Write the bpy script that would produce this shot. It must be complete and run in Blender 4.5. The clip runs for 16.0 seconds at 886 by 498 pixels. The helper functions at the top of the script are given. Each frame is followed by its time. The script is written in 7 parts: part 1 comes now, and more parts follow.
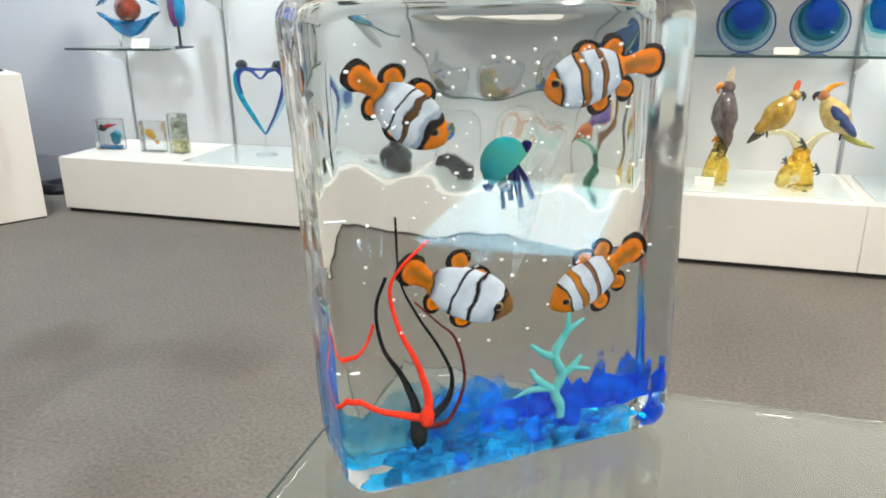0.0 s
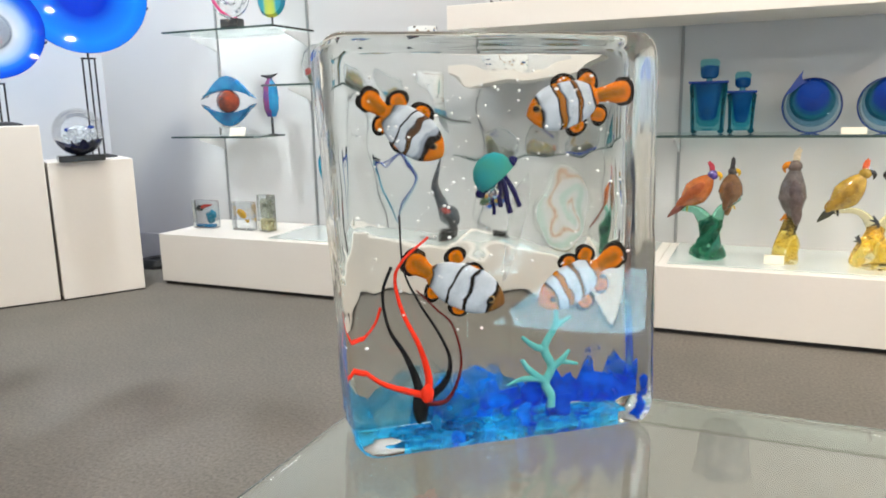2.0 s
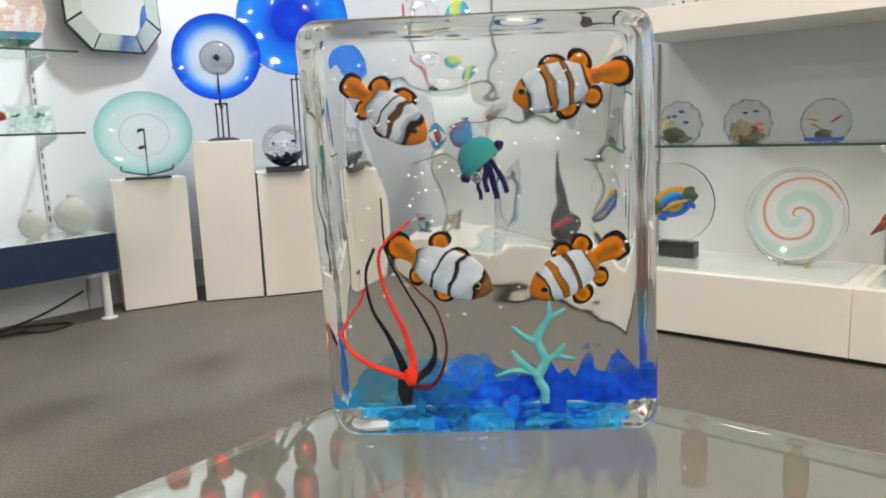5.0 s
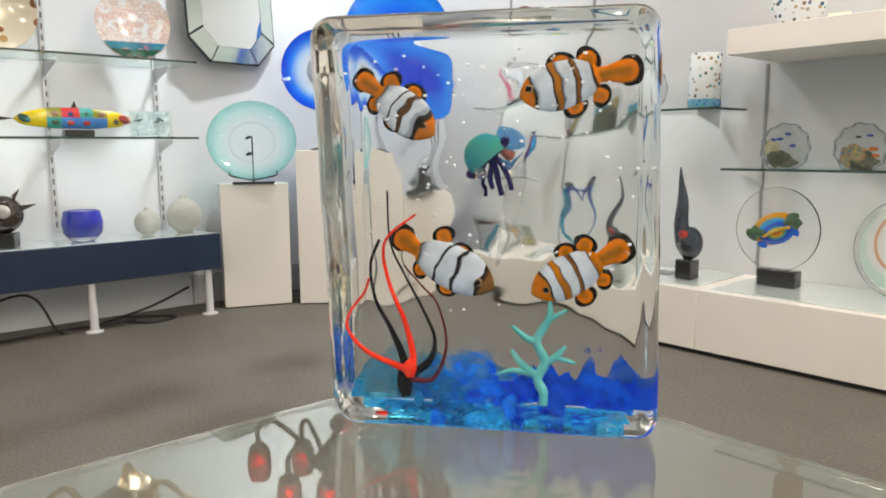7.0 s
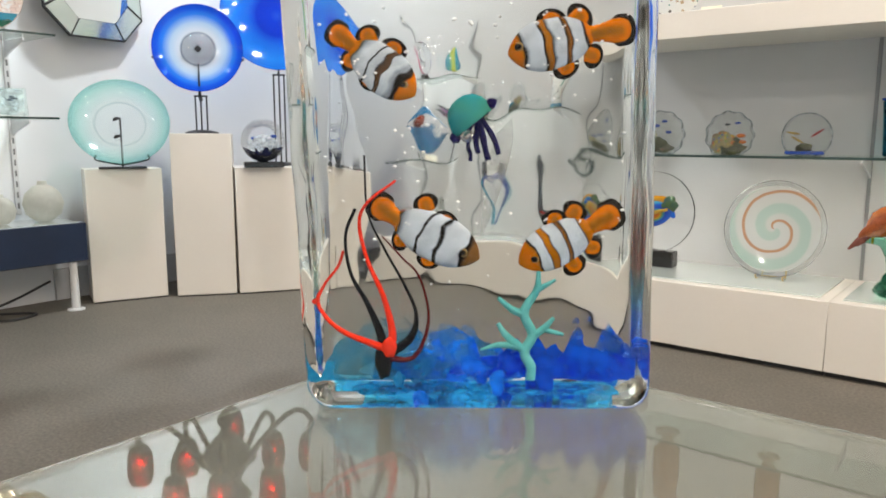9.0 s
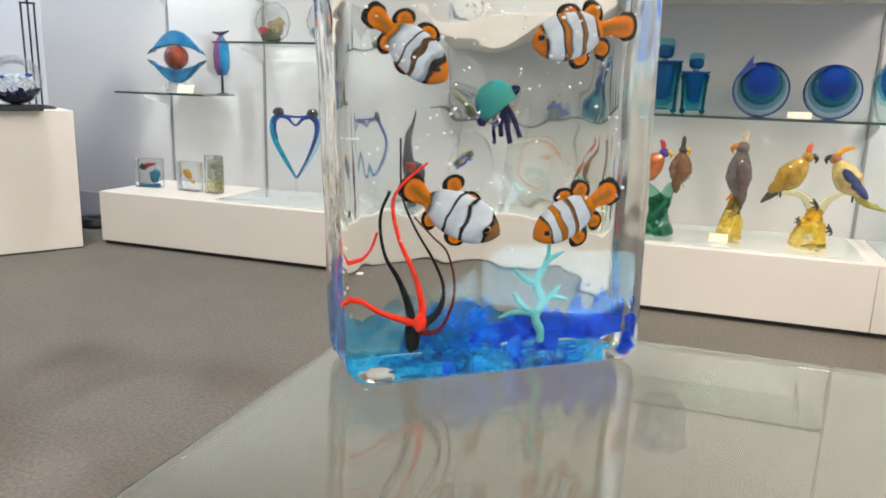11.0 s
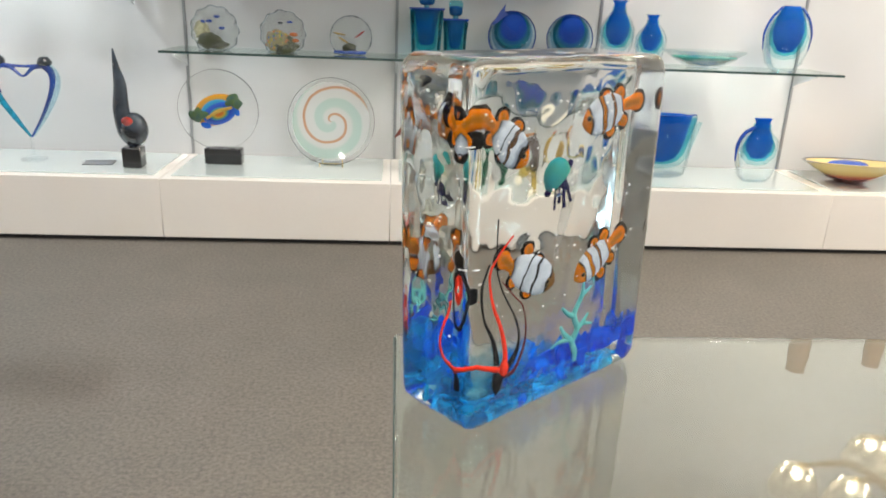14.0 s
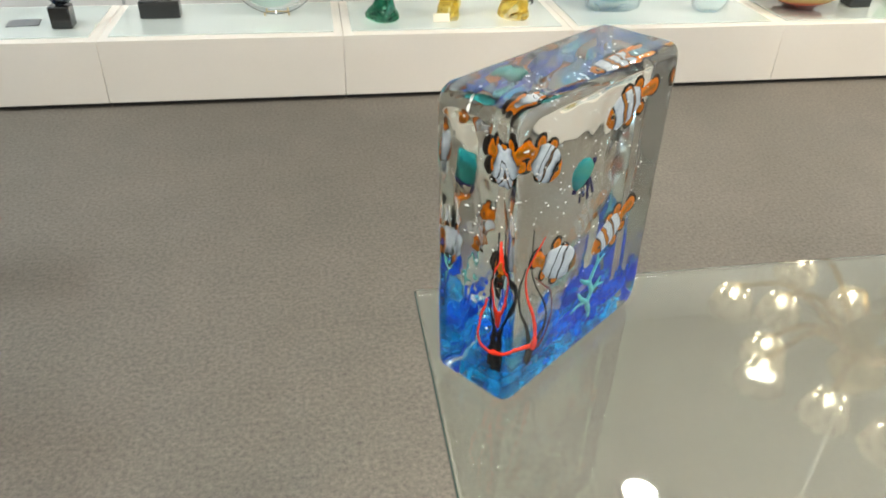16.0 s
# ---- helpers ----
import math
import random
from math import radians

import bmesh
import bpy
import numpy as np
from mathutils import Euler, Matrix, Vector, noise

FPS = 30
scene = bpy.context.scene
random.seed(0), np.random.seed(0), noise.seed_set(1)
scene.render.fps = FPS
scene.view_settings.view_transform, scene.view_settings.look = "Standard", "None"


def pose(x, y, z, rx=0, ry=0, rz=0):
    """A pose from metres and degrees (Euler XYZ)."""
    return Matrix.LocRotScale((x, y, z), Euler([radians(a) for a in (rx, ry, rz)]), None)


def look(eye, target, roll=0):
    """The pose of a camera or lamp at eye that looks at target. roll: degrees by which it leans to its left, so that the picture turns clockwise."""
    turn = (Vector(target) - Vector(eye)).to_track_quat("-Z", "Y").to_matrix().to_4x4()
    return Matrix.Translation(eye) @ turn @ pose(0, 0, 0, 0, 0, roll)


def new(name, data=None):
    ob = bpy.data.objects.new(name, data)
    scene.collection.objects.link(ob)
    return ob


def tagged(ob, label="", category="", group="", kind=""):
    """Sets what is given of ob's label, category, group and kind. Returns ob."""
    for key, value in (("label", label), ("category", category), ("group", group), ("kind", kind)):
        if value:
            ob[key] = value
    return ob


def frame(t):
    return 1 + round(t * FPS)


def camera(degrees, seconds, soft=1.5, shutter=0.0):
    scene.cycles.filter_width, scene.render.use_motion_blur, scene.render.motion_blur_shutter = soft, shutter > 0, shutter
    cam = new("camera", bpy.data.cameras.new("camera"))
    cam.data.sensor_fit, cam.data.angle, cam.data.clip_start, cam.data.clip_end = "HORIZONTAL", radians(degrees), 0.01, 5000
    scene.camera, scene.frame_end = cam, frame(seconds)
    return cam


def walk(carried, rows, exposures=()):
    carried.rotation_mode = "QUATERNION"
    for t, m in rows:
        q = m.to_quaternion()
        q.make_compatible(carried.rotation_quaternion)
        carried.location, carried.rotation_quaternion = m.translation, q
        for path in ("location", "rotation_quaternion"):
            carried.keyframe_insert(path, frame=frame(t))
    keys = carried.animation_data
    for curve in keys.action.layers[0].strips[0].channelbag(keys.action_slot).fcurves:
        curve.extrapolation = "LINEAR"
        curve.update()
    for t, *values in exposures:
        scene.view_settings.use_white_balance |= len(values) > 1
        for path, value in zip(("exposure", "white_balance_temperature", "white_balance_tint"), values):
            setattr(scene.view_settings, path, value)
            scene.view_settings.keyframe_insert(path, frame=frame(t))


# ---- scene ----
cam = camera(62.0, 16.0, 1.8)
PATH = [
    (0, (0.0001, 0.0000, 0.9493), (-0.5566, 1.8134, 0.3155), -0.57),
    (0.5, (0.0166, -0.0368, 0.9491), (-0.5598, 1.7917, 0.3794), -0.75),
    (1, (0.0440, -0.0628, 0.9296), (-0.5735, 1.7716, 0.4260), -0.53),
    (1.5, (0.0719, -0.0718, 0.9123), (-0.6364, 1.7504, 0.4903), -1.73),
    (2, (0.0990, -0.0820, 0.9021), (-0.6895, 1.7146, 0.5141), -1.28),
    (2.5, (0.1326, -0.0692, 0.8949), (-0.7395, 1.6911, 0.5199), -1.41),
    (3, (0.1590, -0.0621, 0.8929), (-0.8199, 1.6455, 0.5378), -2.01),
    (5.5, (0.2824, 0.0298, 0.8680), (-1.0627, 1.4782, 0.5631), -1.80),
    (6, (0.3025, 0.0415, 0.8689), (-1.1112, 1.4298, 0.5966), -1.19),
    (6.5, (0.3274, 0.0500, 0.8623), (-1.1292, 1.3923, 0.5860), -0.87),
    (7, (0.3294, 0.0655, 0.8493), (-1.1564, 1.3765, 0.5778), -0.45),
    (7.5, (0.3335, 0.0710, 0.8394), (-1.1692, 1.3669, 0.5892), -0.54),
    (8, (0.3075, 0.0689, 0.8388), (-1.1100, 1.4565, 0.5828), -0.06),
    (8.5, (0.2679, 0.0545, 0.8329), (-1.0468, 1.5294, 0.5225), 0.40),
    (9, (0.2376, 0.0294, 0.8283), (-0.9923, 1.5774, 0.5266), 0.07),
    (9.5, (0.2047, 0.0058, 0.8263), (-0.8822, 1.6534, 0.5038), 0.36),
    (12, (-0.0688, -0.1476, 0.8998), (-0.4394, 1.7520, 0.3954), 2.74),
    (12.5, (-0.1320, -0.1523, 0.9184), (-0.3729, 1.7626, 0.3938), 3.39),
    (13, (-0.1869, -0.1654, 0.9341), (-0.2612, 1.7578, 0.3904), 3.97),
    (13.5, (-0.2344, -0.1781, 0.9600), (-0.1416, 1.7349, 0.3842), 2.63),
    (14, (-0.2624, -0.1902, 0.9981), (-0.1193, 1.6995, 0.3587), 2.44),
    (14.5, (-0.2892, -0.1863, 1.0417), (-0.0019, 1.6562, 0.3187), 3.13),
    (15, (-0.3288, -0.1792, 1.0816), (-0.0441, 1.6320, 0.2825), 2.62),
    (15.5, (-0.3518, -0.1726, 1.1410), (-0.0921, 1.5656, 0.1865), 1.86),
    (16, (-0.3552, -0.1453, 1.1901), (-0.0655, 1.4968, 0.0858), 1.72),
]
EXPOSURES = [(0.0, 0.33, 6530, 7), (1.5, 0.29, 6700, 9), (3.0, 0.08, 6880, 10), (5.5, -0.02, 7060, 10), (7.0, -0.05, 7180, 11), (9.5, 0.02, 7120, 11),
             (12.0, 0.17, 6850, 11), (13.0, 0.18, 6960, 12), (14.0, 0.15, 6800, 10), (15.0, 0.13, 6780, 5), (16.0, 0.07, 6800, 5)]
walk(cam, [(t, look(eye, target, roll)) for t, eye, target, roll in PATH], EXPOSURES)

# ---- light ----
world = bpy.data.worlds.new("world")
world.use_nodes = True
world.node_tree.nodes["Background"].inputs[0].default_value = (0.9, 0.95, 1.0, 1)
world.node_tree.nodes["Background"].inputs[1].default_value = 0.05
scene.world = world

CEIL = 3.0


def area(name, x, y, z, size, watts, colour, target=None):
    data = bpy.data.lights.new(name, "AREA")
    data.shape, data.size, data.energy, data.color = "DISK", size, watts, colour
    ob = new(name, data)
    ob.matrix_world = look((x, y, z), target or (x, y + 0.001, 0))
    return ob


COOL, WARM, NEUT, SOFT = (0.83, 0.92, 1.0), (1.0, 0.91, 0.815), (1.0, 0.965, 0.92), (1.0, 0.94, 0.87)
# ceiling downlights in two rows, and a row of spots that wash the display wall
# the last one, at y 2.7, is an unseen extra to brighten the upper wall
LAMPS = [(-2.62, 2.2, COOL, 80), (-1.3, 1.95, NEUT, 13), (-0.2, 1.72, NEUT, 20), (1.03, 2.0, SOFT, 31), (3.0, 1.95, SOFT, 50),
         (-2.3, 0.3, NEUT, 5), (-0.8, -0.8, NEUT, 9), (1.2, -0.8, WARM, 40), (3.2, -0.4, WARM, 34), (-1.6, -2.4, NEUT, 38), (1.8, -2.4, WARM, 56), (2.1, 1.4, WARM, 54), (2.05, 2.7, SOFT, 9)]
for lx, ly, lc, lw in LAMPS:
    area("downlight_lamp", lx, ly, CEIL - 0.035, 0.16, 0.76 * lw, lc, (lx - 1.2, ly - 0.1, 0) if lc is COOL else (lx, ly + (0.35 if ly > 2.5 else 0.75 if ly > 1.3 else 0.001), 0))

# ---- materials ----


def mat(name, colour, rough=0.5, metal=0.0, vary=0.08, scale=14.0, bump=0.0, bscale=200.0, coat=0.0, trans=0.0, ior=1.5, fine=0.0, second=None, emit=0.0, spec=0.5, blots=0.0, blscale=9.0):
    """A surface with colour that varies at two scales and fine relief."""
    m = bpy.data.materials.new(name)
    m.use_nodes = True
    nt = m.node_tree
    b = nt.nodes["Principled BSDF"]
    b.inputs["Roughness"].default_value, b.inputs["Metallic"].default_value = rough, metal
    b.inputs["Coat Weight"].default_value, b.inputs["Transmission Weight"].default_value, b.inputs["IOR"].default_value = coat, trans, ior
    b.inputs["Coat Roughness"].default_value, b.inputs["Specular IOR Level"].default_value = 0.03, spec
    co = nt.nodes.new("ShaderNodeTexCoord")
    c = (*colour, 1)
    d = (*[v * (1 - vary) for v in colour], 1) if second is None else (*second, 1)
    n1 = nt.nodes.new("ShaderNodeTexNoise")
    n1.inputs["Scale"].default_value, n1.inputs["Detail"].default_value = scale, 4
    nt.links.new(co.outputs["Object"], n1.inputs["Vector"])
    ramp = nt.nodes.new("ShaderNodeValToRGB")
    ramp.color_ramp.elements[0].position, ramp.color_ramp.elements[1].position = 0.32, 0.68
    ramp.color_ramp.elements[0].color, ramp.color_ramp.elements[1].color = d, c
    nt.links.new(n1.outputs["Fac"], ramp.inputs["Fac"])
    last = ramp.outputs["Color"]
    if fine > 0:
        n2 = nt.nodes.new("ShaderNodeTexNoise")
        n2.inputs["Scale"].default_value, n2.inputs["Detail"].default_value, n2.inputs["Roughness"].default_value = bscale, 6, 0.68
        nt.links.new(co.outputs["Object"], n2.inputs["Vector"])
        mr = nt.nodes.new("ShaderNodeMapRange")
        mr.inputs["From Min"].default_value, mr.inputs["From Max"].default_value = 0.3, 0.7
        mr.inputs["To Min"].default_value, mr.inputs["To Max"].default_value = 1 - fine, 1 + fine
        nt.links.new(n2.outputs["Fac"], mr.inputs["Value"])
        mx = nt.nodes.new("ShaderNodeVectorMath")
        mx.operation = "SCALE"
        nt.links.new(last, mx.inputs[0])
        nt.links.new(mr.outputs["Result"], mx.inputs["Scale"])
        last = mx.outputs["Vector"]
    if blots > 0:
        n4, m4, x4 = nt.nodes.new("ShaderNodeTexNoise"), nt.nodes.new("ShaderNodeMapRange"), nt.nodes.new("ShaderNodeVectorMath")
        n4.inputs["Scale"].default_value, n4.inputs["Detail"].default_value, n4.inputs["Roughness"].default_value = blscale, 6, 0.65
        nt.links.new(co.outputs["Object"], n4.inputs["Vector"])
        m4.inputs["From Min"].default_value, m4.inputs["From Max"].default_value = 0.36, 0.6
        m4.inputs["To Min"].default_value, m4.inputs["To Max"].default_value = 1 - blots, 1 + blots * 0.25
        nt.links.new(n4.outputs["Fac"], m4.inputs["Value"])
        x4.operation = "SCALE"
        nt.links.new(last, x4.inputs[0])
        nt.links.new(m4.outputs["Result"], x4.inputs["Scale"])
        last = x4.outputs["Vector"]
    nt.links.new(last, b.inputs["Base Color"])
    if emit > 0:
        b.inputs["Emission Color"].default_value, b.inputs["Emission Strength"].default_value = c, emit
    if bump > 0:
        n3 = nt.nodes.new("ShaderNodeTexNoise")
        n3.inputs["Scale"].default_value, n3.inputs["Detail"].default_value = bscale, 3
        nt.links.new(co.outputs["Object"], n3.inputs["Vector"])
        bp = nt.nodes.new("ShaderNodeBump")
        bp.inputs["Strength"].default_value, bp.inputs["Distance"].default_value = bump, 0.002
        nt.links.new(n3.outputs["Fac"], bp.inputs["Height"])
        nt.links.new(bp.outputs["Normal"], b.inputs["Normal"])
    return m


def glass(name, colour=(1, 1, 1), rough=0.0, ior=1.5, wave=0.0, wscale=20.0):
    """Clear or tinted glass; wave gives the hand-made unevenness."""
    m = bpy.data.materials.new(name)
    m.use_nodes = True
    nt = m.node_tree
    nt.nodes.remove(nt.nodes["Principled BSDF"])
    g = nt.nodes.new("ShaderNodeBsdfGlass")
    g.inputs["Color"].default_value, g.inputs["Roughness"].default_value, g.inputs["IOR"].default_value = (*colour, 1), rough, ior
    nt.links.new(g.outputs[0], nt.nodes["Material Output"].inputs["Surface"])
    if wave > 0:
        co = nt.nodes.new("ShaderNodeTexCoord")
        n = nt.nodes.new("ShaderNodeTexNoise")
        n.inputs["Scale"].default_value, n.inputs["Detail"].default_value = wscale, 1
        bp = nt.nodes.new("ShaderNodeBump")
        bp.inputs["Strength"].default_value, bp.inputs["Distance"].default_value = wave, 0.004
        nt.links.new(co.outputs["Object"], n.inputs["Vector"])
        nt.links.new(n.outputs["Fac"], bp.inputs["Height"])
        nt.links.new(bp.outputs["Normal"], g.inputs["Normal"])
    return m


def veil(name, colour, clear=0.5, scale=40.0, spread=0.35, tint=None, top=0.0, fade=0.03):
    """Coloured glass cast inside clear glass: it neither bends nor mirrors light there, only tints and scatters it, unevenly."""
    m = bpy.data.materials.new(name)
    m.use_nodes = True
    nt = m.node_tree
    nt.nodes.remove(nt.nodes["Principled BSDF"])
    tr, di, tl = (nt.nodes.new(k) for k in ("ShaderNodeBsdfTransparent", "ShaderNodeBsdfDiffuse", "ShaderNodeBsdfTranslucent"))
    tr.inputs["Color"].default_value = (*(tint or [0.35 + 0.65 * v for v in colour]), 1)
    for n in (di, tl):
        n.inputs["Color"].default_value = (*colour, 1)
    m1, m2 = nt.nodes.new("ShaderNodeMixShader"), nt.nodes.new("ShaderNodeMixShader")
    m1.inputs[0].default_value = 0.5
    nt.links.new(di.outputs[0], m1.inputs[1])
    nt.links.new(tl.outputs[0], m1.inputs[2])
    co, no, mr = nt.nodes.new("ShaderNodeTexCoord"), nt.nodes.new("ShaderNodeTexNoise"), nt.nodes.new("ShaderNodeMapRange")
    no.inputs["Scale"].default_value, no.inputs["Detail"].default_value = scale, 5
    mr.inputs["From Min"].default_value, mr.inputs["From Max"].default_value = 0.35, 0.65
    mr.inputs["To Min"].default_value, mr.inputs["To Max"].default_value = max(0, 1 - clear - spread), min(1, 1 - clear + spread)
    nt.links.new(co.outputs["Object"], no.inputs["Vector"])
    nt.links.new(no.outputs["Fac"], mr.inputs["Value"])
    dense = mr.outputs["Result"]
    if top:
        # the pigment thins out in wisps towards the sheet's ragged top
        sp, wi = nt.nodes.new("ShaderNodeSeparateXYZ"), nt.nodes.new("ShaderNodeTexNoise")
        wi.inputs["Scale"].default_value, wi.inputs["Detail"].default_value = 70, 6
        add, thin, mul, mix = nt.nodes.new("ShaderNodeMath"), nt.nodes.new("ShaderNodeMapRange"), nt.nodes.new("ShaderNodeMath"), nt.nodes.new("ShaderNodeMix")
        add.operation, mul.operation, mix.data_type = "MULTIPLY_ADD", "MULTIPLY", "RGBA"
        add.inputs[1].default_value = 0.11
        thin.inputs["From Min"].default_value, thin.inputs["From Max"].default_value = top + 0.055, top + 0.055 - fade
        nt.links.new(co.outputs["Object"], sp.inputs[0])
        nt.links.new(co.outputs["Object"], wi.inputs["Vector"])
        nt.links.new(wi.outputs["Fac"], add.inputs[0])
        nt.links.new(sp.outputs["Z"], add.inputs[2])
        nt.links.new(add.outputs[0], thin.inputs["Value"])
        nt.links.new(dense, mul.inputs[0])
        nt.links.new(thin.outputs["Result"], mul.inputs[1])
        dense = mul.outputs[0]
        nt.links.new(thin.outputs["Result"], mix.inputs["Factor"])
        mix.inputs[6].default_value, mix.inputs[7].default_value = (1, 1, 1, 1), tr.inputs["Color"].default_value
        nt.links.new(mix.outputs[2], tr.inputs["Color"])
    nt.links.new(dense, m2.inputs[0])
    nt.links.new(tr.outputs[0], m2.inputs[1])
    nt.links.new(m1.outputs[0], m2.inputs[2])
    nt.links.new(m2.outputs[0], nt.nodes["Material Output"].inputs["Surface"])
    return m


def rings(name, stops, radius, rough=0.06, spiral=0.0, arms=1.0, trans=0.0, see=0.0):
    """A dish whose colour goes by the distance from its middle (or, with spiral, by a turning arm); local z is its axis. stops: (position, colour)."""
    m = mat(name, (0.5, 0.5, 0.5), rough, coat=0.6, trans=trans)
    nt = m.node_tree
    b = nt.nodes["Principled BSDF"]
    co, sp = nt.nodes.new("ShaderNodeTexCoord"), nt.nodes.new("ShaderNodeSeparateXYZ")
    nt.links.new(co.outputs["Object"], sp.inputs[0])

    def op(kind, a, c=None):
        n = nt.nodes.new("ShaderNodeMath")
        n.operation = kind
        for i, v in enumerate((a, c)):
            if v is None:
                continue
            if isinstance(v, (int, float)):
                n.inputs[i].default_value = v
            else:
                nt.links.new(v, n.inputs[i])
        return n.outputs[0]

    x, y = sp.outputs["X"], sp.outputs["Y"]
    r = op("DIVIDE", op("SQRT", op("ADD", op("MULTIPLY", x, x), op("MULTIPLY", y, y))), radius)
    f = r
    if spiral:
        wob = nt.nodes.new("ShaderNodeTexNoise")
        wob.inputs["Scale"].default_value = 9
        nt.links.new(co.outputs["Object"], wob.inputs["Vector"])
        a = op("MULTIPLY", op("ARCTAN2", y, x), arms / (2 * math.pi))
        f = op("FRACT", op("ADD", op("ADD", a, op("MULTIPLY", r, spiral)), op("MULTIPLY", wob.outputs["Fac"], 0.12)))
    ramp = nt.nodes.new("ShaderNodeValToRGB")
    el = ramp.color_ramp.elements
    el[0].position, el[0].color = stops[0][0], (*stops[0][1], 1)
    el[1].position, el[1].color = stops[-1][0], (*stops[-1][1], 1)
    for p, c in stops[1:-1]:
        e = el.new(p)
        e.color = (*c, 1)
    nt.links.new(f, ramp.inputs["Fac"])
    nt.links.new(ramp.outputs["Color"], b.inputs["Base Color"])
    if see > 0:
        # stained glass lets some of the light pass, tinted
        tr, mx = nt.nodes.new("ShaderNodeBsdfTransparent"), nt.nodes.new("ShaderNodeMixShader")
        ga = nt.nodes.new("ShaderNodeGamma")
        ga.inputs["Gamma"].default_value = 0.5
        nt.links.new(ramp.outputs["Color"], ga.inputs["Color"])
        nt.links.new(ga.outputs["Color"], tr.inputs["Color"])
        mx.inputs[0].default_value = see
        nt.links.new(b.outputs[0], mx.inputs[1])
        nt.links.new(tr.outputs[0], mx.inputs[2])
        nt.links.new(mx.outputs[0], nt.nodes["Material Output"].inputs["Surface"])
    return m


def cells(name, colours, scale, rough=0.1, white=(0.75, 0.75, 0.72), edge=0.35, trans=0.0):
    """Murrine-like spots: cells of a few colours in a pale ground."""
    m = mat(name, white, rough, coat=0.7, trans=trans)
    nt = m.node_tree
    b = nt.nodes["Principled BSDF"]
    co, vo = nt.nodes.new("ShaderNodeTexCoord"), nt.nodes.new("ShaderNodeTexVoronoi")
    vo.inputs["Scale"].default_value = scale
    nt.links.new(co.outputs["Object"], vo.inputs["Vector"])
    sp = nt.nodes.new("ShaderNodeSeparateColor")
    nt.links.new(vo.outputs["Color"], sp.inputs[0])
    ramp = nt.nodes.new("ShaderNodeValToRGB")
    ramp.color_ramp.interpolation = "CONSTANT"
    el = ramp.color_ramp.elements
    el[0].color = (*colours[0], 1)
    el[1].position, el[1].color = 1 - 1 / len(colours), (*colours[-1], 1)
    for i, c in enumerate(colours[1:-1], 1):
        e = el.new(i / len(colours))
        e.color = (*c, 1)
    nt.links.new(sp.outputs[0], ramp.inputs["Fac"])
    lt = nt.nodes.new("ShaderNodeMath")
    lt.operation = "LESS_THAN"
    lt.inputs[1].default_value = edge
    nt.links.new(vo.outputs["Distance"], lt.inputs[0])
    mx = nt.nodes.new("ShaderNodeMix")
    mx.data_type = "RGBA"
    nt.links.new(lt.outputs[0], mx.inputs["Factor"])
    mx.inputs["A"].default_value = (*white, 1)
    nt.links.new(ramp.outputs["Color"], mx.inputs["B"])
    nt.links.new(mx.outputs["Result"], b.inputs["Base Color"])
    return m



def casing(name, tint, gloss=0.03, sheen=0.4):
    """Thin-walled clear glass: tinted see-through with a mirror sheen that grows to the rim."""
    m = bpy.data.materials.new(name)
    m.use_nodes = True
    nt = m.node_tree
    nt.nodes.remove(nt.nodes["Principled BSDF"])
    tr, gl, fr, mx = (nt.nodes.new(k) for k in ("ShaderNodeBsdfTransparent", "ShaderNodeBsdfGlossy", "ShaderNodeFresnel", "ShaderNodeMixShader"))
    tr.inputs["Color"].default_value, gl.inputs["Roughness"].default_value, fr.inputs["IOR"].default_value = (*tint, 1), gloss, 1.5
    k = nt.nodes.new("ShaderNodeMath")
    k.operation = "MULTIPLY"
    k.inputs[1].default_value = sheen
    nt.links.new(fr.outputs[0], k.inputs[0])
    nt.links.new(k.outputs[0], mx.inputs[0])
    nt.links.new(tr.outputs[0], mx.inputs[1])
    nt.links.new(gl.outputs[0], mx.inputs[2])
    nt.links.new(mx.outputs[0], nt.nodes["Material Output"].inputs["Surface"])
    return m


